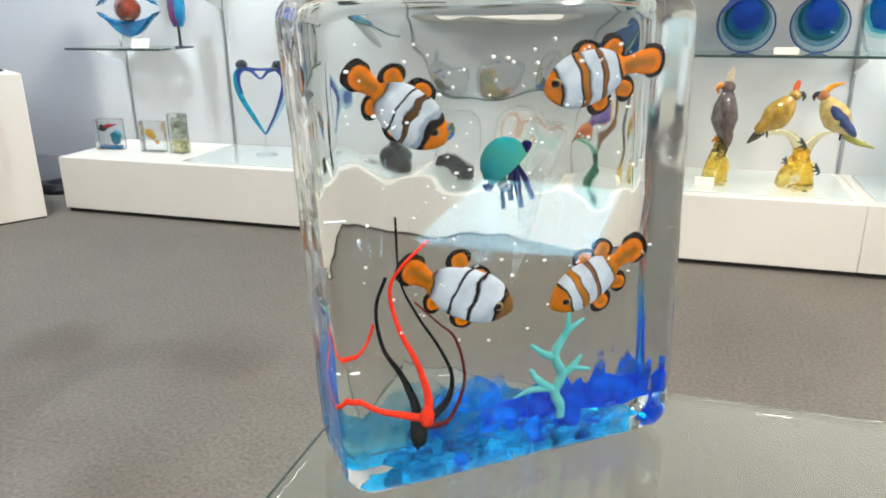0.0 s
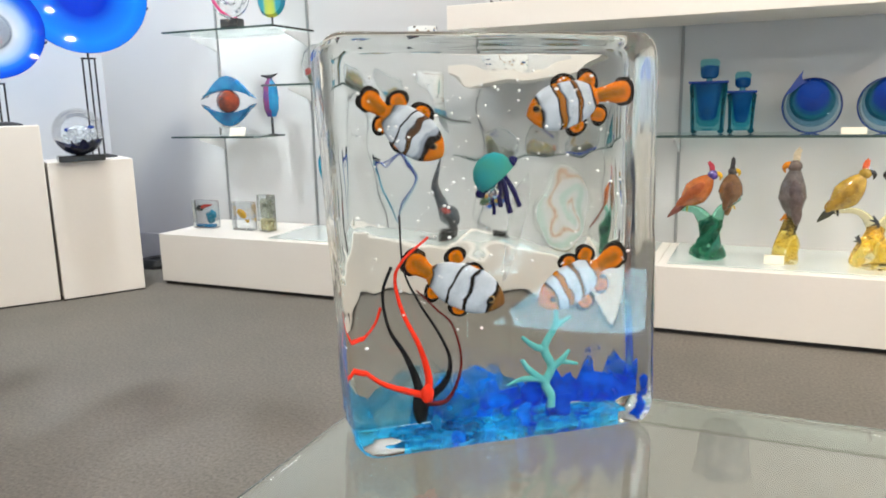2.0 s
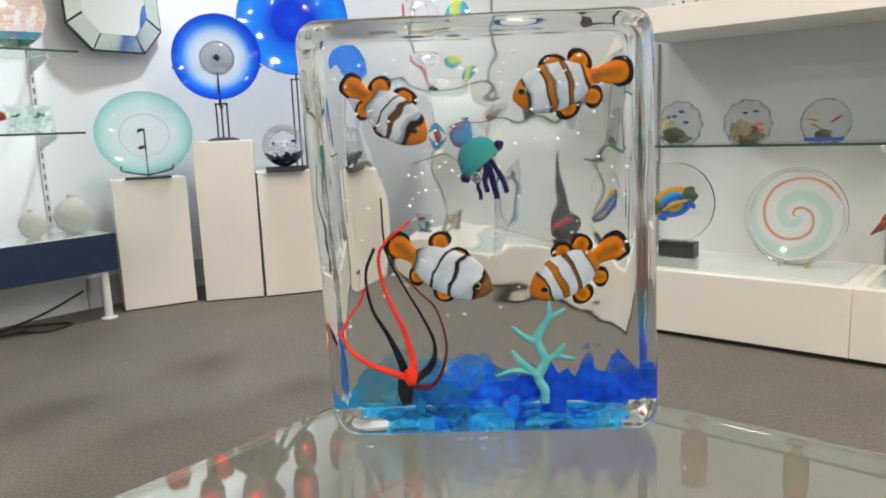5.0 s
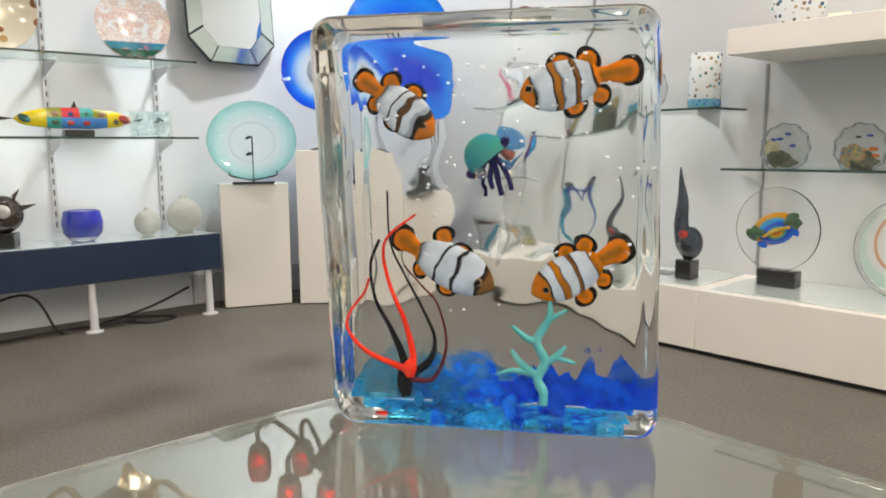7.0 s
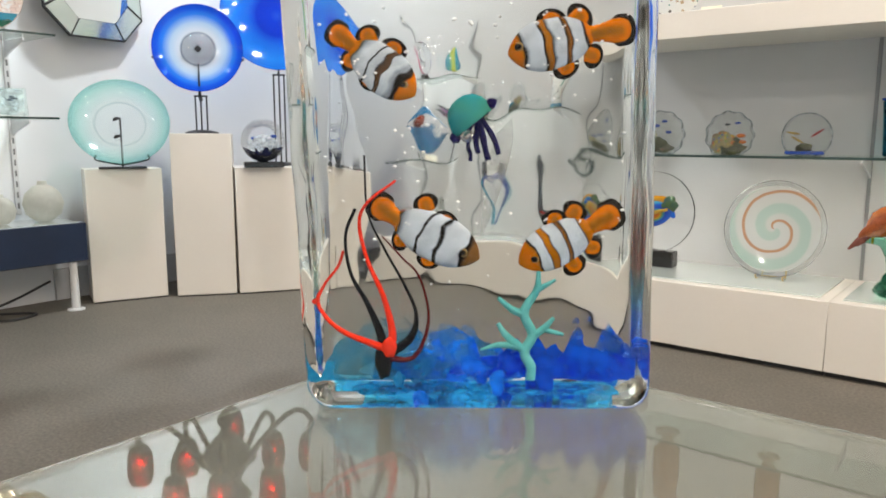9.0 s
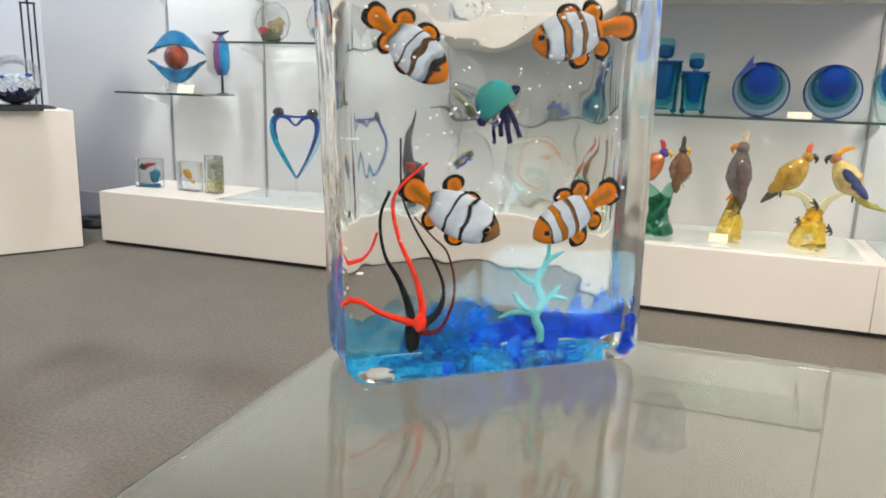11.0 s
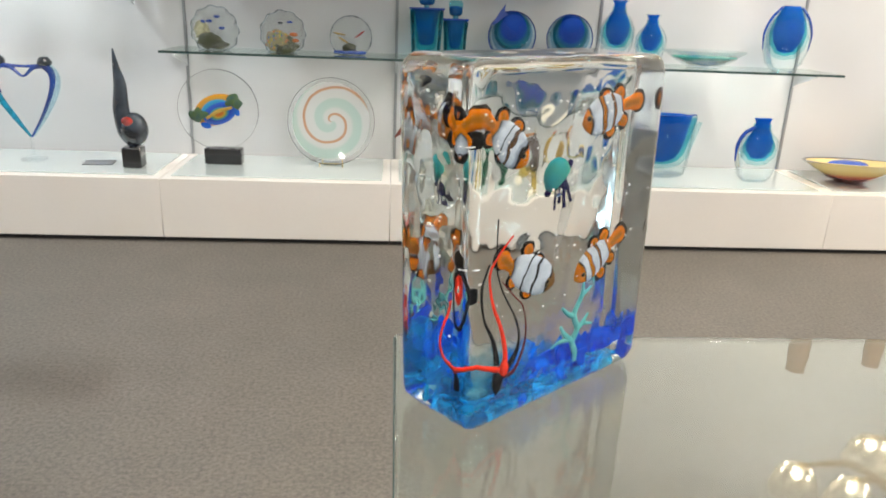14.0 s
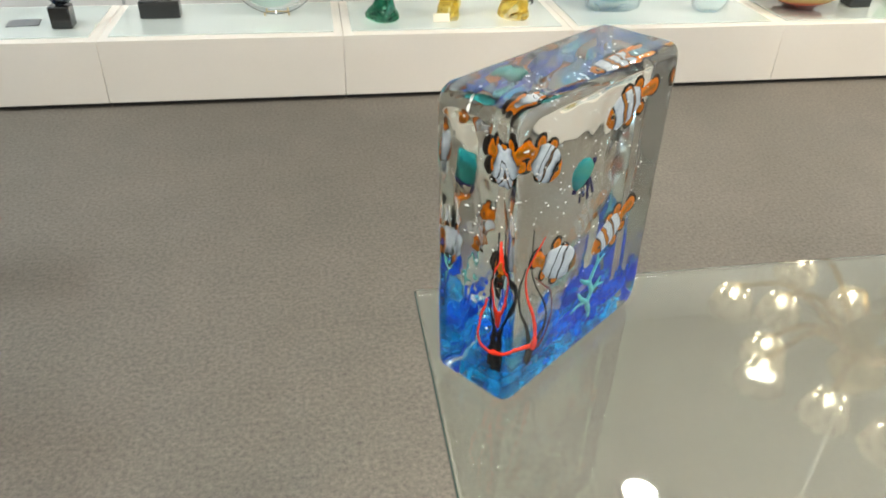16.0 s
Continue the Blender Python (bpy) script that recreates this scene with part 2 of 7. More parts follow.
def enamel(name, stops, bend=0.0, wob=0.1, fin=False, sheen=0.0):
    """Paint of a fish: bands along its axis (local x, -1 to 1), or, with fin, a rim by the distance from the fin's root."""
    m = mat(name, (0.5, 0.5, 0.5), 0.6, spec=sheen)
    nt = m.node_tree
    b = nt.nodes["Principled BSDF"]
    co, sp = nt.nodes.new("ShaderNodeTexCoord"), nt.nodes.new("ShaderNodeSeparateXYZ")
    nt.links.new(co.outputs["Object"], sp.inputs[0])

    def op(kind, a, c=0.0):
        n = nt.nodes.new("ShaderNodeMath")
        n.operation = kind
        for i, v in enumerate((a, c)):
            if isinstance(v, (int, float)):
                n.inputs[i].default_value = v
            else:
                nt.links.new(v, n.inputs[i])
        return n.outputs[0]

    def grain(scale, detail=2):
        n = nt.nodes.new("ShaderNodeTexNoise")
        n.inputs["Scale"].default_value, n.inputs["Detail"].default_value = scale, detail
        info, shift = nt.nodes.new("ShaderNodeObjectInfo"), nt.nodes.new("ShaderNodeVectorMath")
        shift.operation = "ADD"
        nt.links.new(co.outputs["Object"], shift.inputs[0])
        nt.links.new(info.outputs["Location"], shift.inputs[1])
        nt.links.new(shift.outputs[0], n.inputs["Vector"])
        return op("SUBTRACT", n.outputs["Fac"], 0.5)

    x, z = sp.outputs["X"], sp.outputs["Z"]
    if fin:
        px = op("MAXIMUM", x, 0.0)
        f = op("SQRT", op("ADD", op("MULTIPLY", px, px), op("MULTIPLY", op("MULTIPLY", z, z), 0.72)))
        f = op("ADD", f, op("MULTIPLY", grain(3.0), wob * 2))
    else:
        f = op("ADD", x, op("MULTIPLY", op("MULTIPLY", z, z), bend))
        f = op("ADD", op("ADD", f, op("MULTIPLY", grain(2.6, 0), wob * 4)), op("MULTIPLY", grain(9.0), wob * 1.3))
        f = op("MULTIPLY", op("ADD", f, 1.0), 0.5)
    ramp = nt.nodes.new("ShaderNodeValToRGB")
    el = ramp.color_ramp.elements
    el[0].position, el[0].color = stops[0][0], (*stops[0][1], 1)
    el[1].position, el[1].color = stops[-1][0], (*stops[-1][1], 1)
    for q, c in stops[1:-1]:
        e = el.new(q)
        e.color = (*c, 1)
    nt.links.new(f, ramp.inputs["Fac"])
    sc = nt.nodes.new("ShaderNodeVectorMath")
    sc.operation = "SCALE"
    nt.links.new(ramp.outputs["Color"], sc.inputs[0])
    nt.links.new(op("ADD", op("MULTIPLY", grain(2.2, 5), 1.1), 0.95), sc.inputs["Scale"])
    nt.links.new(sc.outputs[0], b.inputs["Base Color"])
    return m


M = {}
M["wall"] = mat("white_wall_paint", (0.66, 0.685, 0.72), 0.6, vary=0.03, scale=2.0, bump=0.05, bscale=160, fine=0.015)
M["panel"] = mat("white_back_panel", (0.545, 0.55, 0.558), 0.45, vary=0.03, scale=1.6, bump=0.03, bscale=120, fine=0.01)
M["ceiling"] = mat("ceiling_paint", (0.56, 0.57, 0.56), 0.8, vary=0.03, scale=1.5)
M["floor"] = mat("grey_carpet", (0.150, 0.133, 0.113), 0.6, second=(0.127, 0.115, 0.097), scale=1.7, bump=0.2, bscale=95, fine=0.42, blots=0.06, blscale=7.0)
M["plinth"] = mat("cream_laminate", (0.78, 0.735, 0.68), 0.35, vary=0.03, scale=3.0, bump=0.02, bscale=90, fine=0.01)
M["dark"] = mat("dark_gap", (0.02, 0.02, 0.022), 0.6)
M["rail"] = mat("grey_steel_rail", (0.27, 0.28, 0.29), 0.4, metal=0.4)
M["bracket"] = mat("pale_grey_bracket", (0.55, 0.56, 0.58), 0.4)
M["black"] = mat("black_lacquer", (0.012, 0.012, 0.013), 0.25, coat=0.5)
M["iron"] = mat("dark_iron", (0.03, 0.032, 0.036), 0.45, metal=0.6)
M["steel"] = mat("white_enamel", (0.7, 0.71, 0.72), 0.3)
M["navy"] = mat("navy_laminate", (0.008, 0.022, 0.06), 0.4, vary=0.2, scale=6)
M["card"] = mat("cream_card", (0.85, 0.8, 0.66), 0.6)
M["shelfglass"] = glass("shelf_glass", (0.93, 0.975, 0.96))
M["edge"] = mat("dark_glass_edge", (0.03, 0.06, 0.055), 0.15, coat=0.5)
M["clear"] = glass("clear_glass", (0.985, 0.99, 0.99), wave=0.25, wscale=25)
M["amber_solid"] = mat("amber_core", (0.52, 0.35, 0.07), 0.08, coat=1.0, second=(0.27, 0.17, 0.025), scale=34)
M["green_solid"] = mat("green_core", (0.004, 0.05, 0.034), 0.06, coat=1.0, second=(0.03, 0.19, 0.13), scale=38)
M["cobalt"] = mat("cobalt_glass", (0.003, 0.12, 0.64), 0.08, coat=0.6, vary=0.3, scale=14)
M["bluehandle"] = mat("deep_blue_glass", (0.008, 0.055, 0.34), 0.06, coat=1.0)
M["tealsolid"] = mat("teal_glass", (0.02, 0.24, 0.36), 0.08, coat=1.0, vary=0.25, scale=12)
M["skyglass"] = mat("turquoise_glass", (0.003, 0.22, 0.46), 0.06, coat=1.0, second=(0.003, 0.1, 0.26), scale=14)
M["red"] = mat("red_glass", (0.5, 0.02, 0.012), 0.08, coat=1.0, second=(0.16, 0.02, 0.015), scale=25)
M["purple"] = mat("violet_glass", (0.2, 0.025, 0.1), 0.1, coat=1.0, second=(0.07, 0.03, 0.16), scale=14)
M["smoke"] = mat("smoke_grey_glass", (0.035, 0.05, 0.068), 0.07, coat=0.7, second=(0.012, 0.015, 0.02), scale=10)
M["frost"] = mat("frosted_white_glass", (0.53, 0.53, 0.49), 0.35, vary=0.04)
M["opal"] = veil("pale_opal_glass", (0.66, 0.66, 0.62), 0.1, 16, 0.08, (0.84, 0.86, 0.84))
M["mirror"] = mat("mirror_silver", (0.86, 0.9, 0.89), 0.02, metal=1.0, vary=0.01)
M["strip"] = mat("bevelled_mirror", (0.70, 0.80, 0.76), 0.16, metal=1.0, vary=0.06, scale=9)
M["tabletop"] = glass("table_glass", (0.935, 0.965, 0.943), ior=1.52)
M["table_lifted"] = glass("table_top_glass", (0.937, 0.964, 0.945), ior=1.52)
# a little diffuse grey stands in for brightness missing from the reflections
nt = M["table_lifted"].node_tree
pale_lift, hmix = nt.nodes.new("ShaderNodeBsdfDiffuse"), nt.nodes.new("ShaderNodeMixShader")
pale_lift.inputs["Color"].default_value, hmix.inputs[0].default_value = (0.62, 0.66, 0.62, 1), 0.018
nt.links.new(nt.nodes["Glass BSDF"].outputs[0], hmix.inputs[1])
nt.links.new(pale_lift.outputs[0], hmix.inputs[2])
nt.links.new(hmix.outputs[0], nt.nodes["Material Output"].inputs["Surface"])
M["sheet"] = mat("pale_glass_sheet", (0.66, 0.73, 0.71), 0.04, vary=0.04, scale=4, coat=1.0)
M["orange_g"] = mat("orange_glass", (0.6, 0.16, 0.03), 0.1, coat=0.9)
M["green_blue"] = rings("dish_bands", [(0.0, (0.01, 0.14, 0.4)), (0.4, (0.01, 0.17, 0.4)), (0.55, (0.01, 0.26, 0.24)), (1.0, (0.03, 0.32, 0.26))], 0.15)
M["redblack"] = mat("red_black_glass", (0.36, 0.045, 0.01), 0.07, coat=1.0, second=(0.02, 0.006, 0.006), scale=14)
M["murrine"] = cells("murrine_glass", [(0.05, 0.1, 0.2), (0.25, 0.15, 0.08), (0.05, 0.25, 0.2), (0.1, 0.1, 0.1), (0.4, 0.3, 0.2)], 45, white=(0.68, 0.7, 0.7))
M["bluegreen_specks"] = cells("base_specks", [(0.02, 0.1, 0.4), (0.02, 0.3, 0.12), (0.02, 0.15, 0.5)], 60, white=(0.1, 0.3, 0.4))
M["smokebrown"] = mat("smoke_brown_glass", (0.05, 0.035, 0.03), 0.1, coat=1.0, vary=0.4, scale=20)
M["pinkhouses"] = mat("pink_houses", (0.66, 0.55, 0.5), 0.12, coat=0.7)
nt = M["pinkhouses"].node_tree
bk, tc = nt.nodes.new("ShaderNodeTexBrick"), nt.nodes.new("ShaderNodeTexCoord")
bk.inputs["Color1"].default_value, bk.inputs["Color2"].default_value, bk.inputs["Mortar"].default_value = (0.62, 0.46, 0.41, 1), (0.72, 0.66, 0.62, 1), (0.42, 0.27, 0.24, 1)
bk.inputs["Scale"].default_value, bk.inputs["Mortar Size"].default_value, bk.inputs["Brick Width"].default_value, bk.inputs["Row Height"].default_value = 16, 0.012, 0.5, 0.3
wn, wv, wm = nt.nodes.new("ShaderNodeTexNoise"), nt.nodes.new("ShaderNodeVectorMath"), nt.nodes.new("ShaderNodeMix")
wn.inputs["Scale"].default_value, wn.inputs["Detail"].default_value = 26, 3
wv.operation = "MULTIPLY_ADD"
wv.inputs[1].default_value = (0.045, 0.045, 0.045)
nt.links.new(tc.outputs["Object"], wn.inputs["Vector"])
nt.links.new(wn.outputs["Color"], wv.inputs[0])
nt.links.new(tc.outputs["Object"], wv.inputs[2])
nt.links.new(wv.outputs["Vector"], bk.inputs["Vector"])
wr = nt.nodes.new("ShaderNodeMapRange")
wr.inputs["From Min"].default_value, wr.inputs["From Max"].default_value = 0.55, 0.64
nt.links.new(wn.outputs["Fac"], wr.inputs["Value"])
wm.data_type = "RGBA"
wm.inputs[7].default_value = (0.7, 0.72, 0.74, 1)
nt.links.new(wr.outputs["Result"], wm.inputs[0])
nt.links.new(bk.outputs["Color"], wm.inputs[6])
nt.links.new(wm.outputs[2], nt.nodes["Principled BSDF"].inputs["Base Color"])
M["tealdark"] = mat("dark_teal_glass", (0.02, 0.07, 0.06), 0.1, coat=1.0, second=(0.05, 0.1, 0.03), scale=40)
M["amber_brown"] = mat("amber_brown_glass", (0.32, 0.17, 0.08), 0.12, coat=1.0, vary=0.3, scale=25)
M["frost_blue"] = mat("grey_blue_opal", (0.2, 0.24, 0.3), 0.12, coat=1.0, second=(0.5, 0.52, 0.54), scale=22)

# ---- builders ----


def part(name, bm, material, parent=None, label="", smooth=True):
    """Links a bmesh as one mesh object, under a thing or part where one is given."""
    me = bpy.data.meshes.new(name)
    bm.normal_update()
    bm.to_mesh(me)
    bm.free()
    for m in material if isinstance(material, (list, tuple)) else [material]:
        me.materials.append(m)
    if smooth:
        me.shade_smooth()
        me.set_sharp_from_angle(angle=radians(40))
    ob = new(name, me)
    ob.parent = parent
    if label:
        tagged(ob, label)
    return ob


def thing(name, label, category, x=0.0, y=0.0, z=0.0, rz=0.0, group="", kind=""):
    ob = new(name)
    ob.matrix_world = pose(x, y, z, 0, 0, rz)
    ob.empty_display_size = 0.05
    return tagged(ob, label, category, group, kind)


def box(sx, sy, sz, x=0.0, y=0.0, z=0.0, bevel=0.003, bm=None, mi=0, rz=0.0, seg=1):
    """A block of that size whose base centre is at x, y, z."""
    own = bmesh.new()
    bmesh.ops.create_cube(own, size=1)
    bmesh.ops.scale(own, vec=(sx, sy, sz), verts=own.verts)
    if bevel > 0:
        bmesh.ops.bevel(own, geom=own.edges[:], offset=min(bevel, sx / 3, sy / 3, sz / 3), segments=seg, affect="EDGES", profile=0.6)
    bmesh.ops.transform(own, matrix=pose(x, y, z + sz / 2, 0, 0, rz), verts=own.verts)
    return join(bm, own, mi)


def join(bm, own, mi=0):
    if mi is not None:
        for f in own.faces:
            f.material_index = mi
    if bm is None:
        return own
    tmp = bpy.data.meshes.new("tmp")
    own.to_mesh(tmp)
    own.free()
    bm.from_mesh(tmp)
    bpy.data.meshes.remove(tmp)
    return bm


def moved(bm, m):
    bmesh.ops.transform(bm, matrix=m, verts=bm.verts)
    return bm


def lathe(profile, seg=40, bm=None, mi=0, squash=1.0, wobble=0.0, lobes=0, lobe=0.0):
    """Turns (radius, height) pairs about z. squash flattens along y; lobes gives a fluted rim."""
    own = bmesh.new()
    rings_ = []
    for r, h in profile:
        ring = []
        if r < 1e-5:
            ring = [own.verts.new((0, 0, h))] * seg
        else:
            for i in range(seg):
                a = 2 * math.pi * i / seg
                k = r * (1 + lobe * math.cos(lobes * a)) * (1 + wobble * noise.noise(Vector((math.cos(a) * 1.3, math.sin(a) * 1.3, h * 9))))
                ring.append(own.verts.new((k * math.cos(a), k * math.sin(a) * squash, h)))
        rings_.append(ring)
    for a, b in zip(rings_, rings_[1:]):
        for i in range(seg):
            j = (i + 1) % seg
            vs = []
            for v in (a[i], a[j], b[j], b[i]):
                if v not in vs:
                    vs.append(v)
            if len(vs) > 2:
                try:
                    own.faces.new(vs)
                except ValueError:
                    pass
    bmesh.ops.recalc_face_normals(own, faces=own.faces[:])
    return join(bm, own, mi)


def spline(points, n=8):
    """A smooth line through the points."""
    p = [Vector(v) for v in points]
    p = [2 * p[0] - p[1], *p, 2 * p[-1] - p[-2]]
    out = []
    for a, b, c, d in zip(p, p[1:], p[2:], p[3:]):
        for i in range(n):
            t = i / n
            out.append(0.5 * (2 * b + (c - a) * t + (2 * a - 5 * b + 4 * c - d) * t * t + (3 * b - a - 3 * c + d) * t ** 3))
    out.append(p[-2])
    return out


def tube(points, radii, seg=10, bm=None, mi=0, n=8, flat=1.0):
    """A round rod along a smooth line; radii are spread along it. flat squeezes it along y."""
    own = bmesh.new()
    seg = max(seg, 10)
    line = spline(points, n) if len(points) > 2 else [Vector(p) for p in points]
    rad = np.interp(np.linspace(0, 1, len(line)), np.linspace(0, 1, len(radii)), radii)
    prev, up = None, Vector((0.13, 0.97, 0.21)).normalized()
    for k, c in enumerate(line):
        d = (line[min(k + 1, len(line) - 1)] - line[max(k - 1, 0)]).normalized()
        side = d.cross(up)
        if side.length < 1e-4:
            side = d.cross(Vector((1, 0, 0)))
        side.normalize()
        up2 = side.cross(d)
        r = float(rad[k])
        ring = []
        for i in range(seg):
            a = 2 * math.pi * i / seg
            o = side * (math.cos(a) * r) + up2 * (math.sin(a) * r)
            o.y *= flat
            ring.append(own.verts.new(c + o))
        if prev:
            for i in range(seg):
                own.faces.new((prev[i], prev[(i + 1) % seg], ring[(i + 1) % seg], ring[i]))
        else:
            own.faces.new(ring[::-1])
        prev = ring
    own.faces.new(prev)
    bmesh.ops.recalc_face_normals(own, faces=own.faces[:])
    return join(bm, own, mi)


def ball(r, x=0.0, y=0.0, z=0.0, sx=1.0, sy=1.0, sz=1.0, bm=None, mi=0, seg=20, m=None, lumps=0.0):
    own = bmesh.new()
    bmesh.ops.create_uvsphere(own, u_segments=seg, v_segments=max(6, seg // 2), radius=r)
    if lumps:
        for v in own.verts:
            v.co *= 1 + lumps * noise.noise(v.co / r * 1.4 + Vector((x * 31, z * 17, y * 7)))
    bmesh.ops.scale(own, vec=(sx, sy, sz), verts=own.verts)
    if m is not None:
        bmesh.ops.transform(own, matrix=m, verts=own.verts)
    bmesh.ops.translate(own, vec=(x, y, z), verts=own.verts)
    return join(bm, own, mi)


def slab(outline, thick, bm=None, mi=0, bevel=0.0, y=0.0):
    """An upright plate: outline of (x, z), thickness along y, centred on y."""
    own = bmesh.new()
    f = own.faces.new([own.verts.new((px_, y - thick / 2, pz_)) for px_, pz_ in outline])
    ext = bmesh.ops.extrude_face_region(own, geom=[f])
    bmesh.ops.translate(own, vec=(0, thick, 0), verts=[v for v in ext["geom"] if isinstance(v, bmesh.types.BMVert)])
    bmesh.ops.recalc_face_normals(own, faces=own.faces[:])
    if bevel > 0:
        big = [e for e in own.edges if len(e.link_faces) == 2 and any(len(g.verts) > 4 for g in e.link_faces)]
        bmesh.ops.bevel(own, geom=big, offset=bevel, segments=2, affect="EDGES")
    return join(bm, own, mi)

# ---- room ----
WX0, WX1, WY0, WY1 = -3.6, 4.6, -4.2, 3.3


def structure(name, bm, material, label):
    return tagged(part(name, bm, material), label, name.split("_")[0], kind="structure")


structure("floor", box(WX1 - WX0 + 0.4, WY1 - WY0 + 0.4, 0.1, (WX0 + WX1) / 2, (WY0 + WY1) / 2, -0.1, 0), M["floor"], "grey flecked low-pile carpet floor of the showroom")
structure("ceiling", box(WX1 - WX0 + 0.4, WY1 - WY0 + 0.4, 0.1, (WX0 + WX1) / 2, (WY0 + WY1) / 2, CEIL, 0), M["ceiling"], "plain pale grey painted ceiling with round downlights")
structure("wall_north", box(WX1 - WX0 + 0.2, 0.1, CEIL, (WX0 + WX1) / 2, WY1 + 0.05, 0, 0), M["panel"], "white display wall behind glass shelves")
structure("wall_south", box(WX1 - WX0 + 0.2, 0.1, CEIL, (WX0 + WX1) / 2, WY0 - 0.05, 0, 0), M["wall"], "plain white painted wall")
structure("wall_west", box(0.1, WY1 - WY0, CEIL, WX0 - 0.05, (WY0 + WY1) / 2, 0, 0), M["wall"], "cool white painted wall with shelves and a mirror")
structure("wall_east", box(0.1, WY1 - WY0, CEIL, WX1 + 0.05, (WY0 + WY1) / 2, 0, 0), M["wall"], "plain white painted wall")
M["skirt"] = mat("grey_skirting", (0.42, 0.43, 0.45), 0.5)
for nm, bm in (("baseboard_north", box(0.72, 0.015, 0.16, -3.23, WY1 - 0.008, 0, 0.003)), ("baseboard_west", box(0.015, 1.6, 0.16, WX0 + 0.008, 2.48, 0, 0.003))):
    structure(nm, bm, M["skirt"], "grey painted skirting board along the wall")

# downlight fittings
glow = mat("lamp_glow", (1.0, 0.96, 0.9), 0.5, emit=14.0)
for k, (lx, ly, lc, lw) in enumerate(LAMPS):
    d = thing("downlight", "round recessed white ceiling downlight, switched on", "ceiling light", lx, ly, CEIL - 0.03, group="ceiling downlights")
    part("trim_ring", lathe([(0.085, 0.0), (0.115, 0.0), (0.118, 0.029), (0.085, 0.029), (0.085, 0.0)], 32), M["steel"], d)
    part("diffuser", lathe([(0, 0.012), (0.084, 0.012), (0.084, 0.02), (0, 0.02)], 24), glow, d)

# shelf rails on the display wall, dark and slim
for rx_, z0, z1 in ((-2.72, 0.27, 1.75), (-2.125, 0.27, 1.75), (-1.19, 0.27, 1.2), (-0.25, 0.27, 1.2), (0.68, 0.27, 2.2), (1.645, 0.27, 1.5)):
    tagged(part("shelf_rail", box(0.013, 0.008, z1 - z0, rx_, WY1 - 0.004, z0, 0.001), M["rail"]), "slim dark steel shelf rail fixed to the white wall", "rail", "shelf rails", "structure")
# slotted rails on the side wall
for ry_ in (-0.1, 0.5, 1.02, 1.54):
    r = thing("slotted_rail", "grey slotted steel shelf upright on the side wall", "rail", WX0 + 0.006, ry_, 0.45, group="slotted shelf uprights", kind="structure")
    part("channel", box(0.012, 0.026, 1.6, 0, 0, 0, 0.002), M["bracket"], r)
    slots = bmesh.new()
    for i in range(30):
        box(0.002, 0.008, 0.028, 0.0068, 0, 0.03 + i * 0.052, 0, bm=slots)
    part("slots", slots, mat("shaded_slot", (0.13, 0.13, 0.135), 0.6), r)


def glass_shelf(name, x0, x1, y0, y1, z, brackets, along="x", label="clear glass wall shelf with a dark strip painted for the dim line inside the glass edge"):
    s = thing(name, label, "shelf", (x0 + x1) / 2, (y0 + y1) / 2, z - 0.01, group="glass wall shelves")
    w, d = x1 - x0, y1 - y0
    g = part("pane", box(w, d, 0.01, 0, 0, 0, 0.0012), M["shelfglass"], s)
    g.visible_shadow = False
    if along == "x":
        part("front_edge", box(w, 0.002, 0.009, 0, -d / 2 - 0.0012, 0.0005, 0), M["edge"], s)
    else:
        part("front_edge", box(0.002, d, 0.009, w / 2 + 0.0012, 0, 0.0005, 0), M["edge"], s)
    for b in brackets:
        bm = bmesh.new()
        if along == "x":
            slab([(0, 0), (0, -0.075), (0.03, -0.06), (0.2, -0.012), (0.2, 0)], 0.008, bm)
            moved(bm, pose(b - (x0 + x1) / 2, d / 2, -0.001, 0, 0, -90))
        else:
            slab([(0, 0), (0, -0.075), (0.03, -0.06), (0.2, -0.012), (0.2, 0)], 0.008, bm)
            moved(bm, pose(-w / 2, b - (y0 + y1) / 2, -0.001))
        part("bracket", bm, M["bracket"], s)
    return s


glass_shelf("wall_shelf", -1.222, 1.705, 2.985, 3.288, 0.757, (-1.19, -0.25, 0.68, 1.645))
glass_shelf("wall_shelf", -2.21, -1.27, 2.985, 3.288, 1.012, (-2.125, -1.4))
glass_shelf("wall_shelf", -2.845, -2.3, 3.02, 3.288, 0.757, (-2.72,))
glass_shelf("wall_shelf", -2.762, -2.08, 2.93, 3.288, 1.288, (-2.72, -2.125))
glass_shelf("wall_shelf", WX0 + 0.012, -3.27, -0.5, 1.62, 0.913, (0.5, 1.02, 1.54), "y")
glass_shelf("wall_shelf", WX0 + 0.012, -3.25, -0.5, 1.62, 1.28, (0.5, 1.02, 1.54), "y")

# the boxed white ledge above the shelf
led = thing("wall_ledge", "deep boxed white wall ledge above the glass shelf", "ledge", -0.228, 3.08, 1.2)
part("front_board", box(1.85, 0.02, 0.098, 0, -0.208, 0, 0.002), M["plinth"], led)
part("bottom_board", box(1.85, 0.414, 0.018, 0, 0.0095, 0.0005, 0.002), M["plinth"], led)
part("top_board", box(1.85, 0.414, 0.018, 0, 0.0095, 0.0795, 0.002), M["plinth"], led)
for sx_ in (-0.915, 0.915):
    part("end_board", box(0.018, 0.412, 0.06, sx_, 0.0095, 0.019, 0.001), M["plinth"], led)

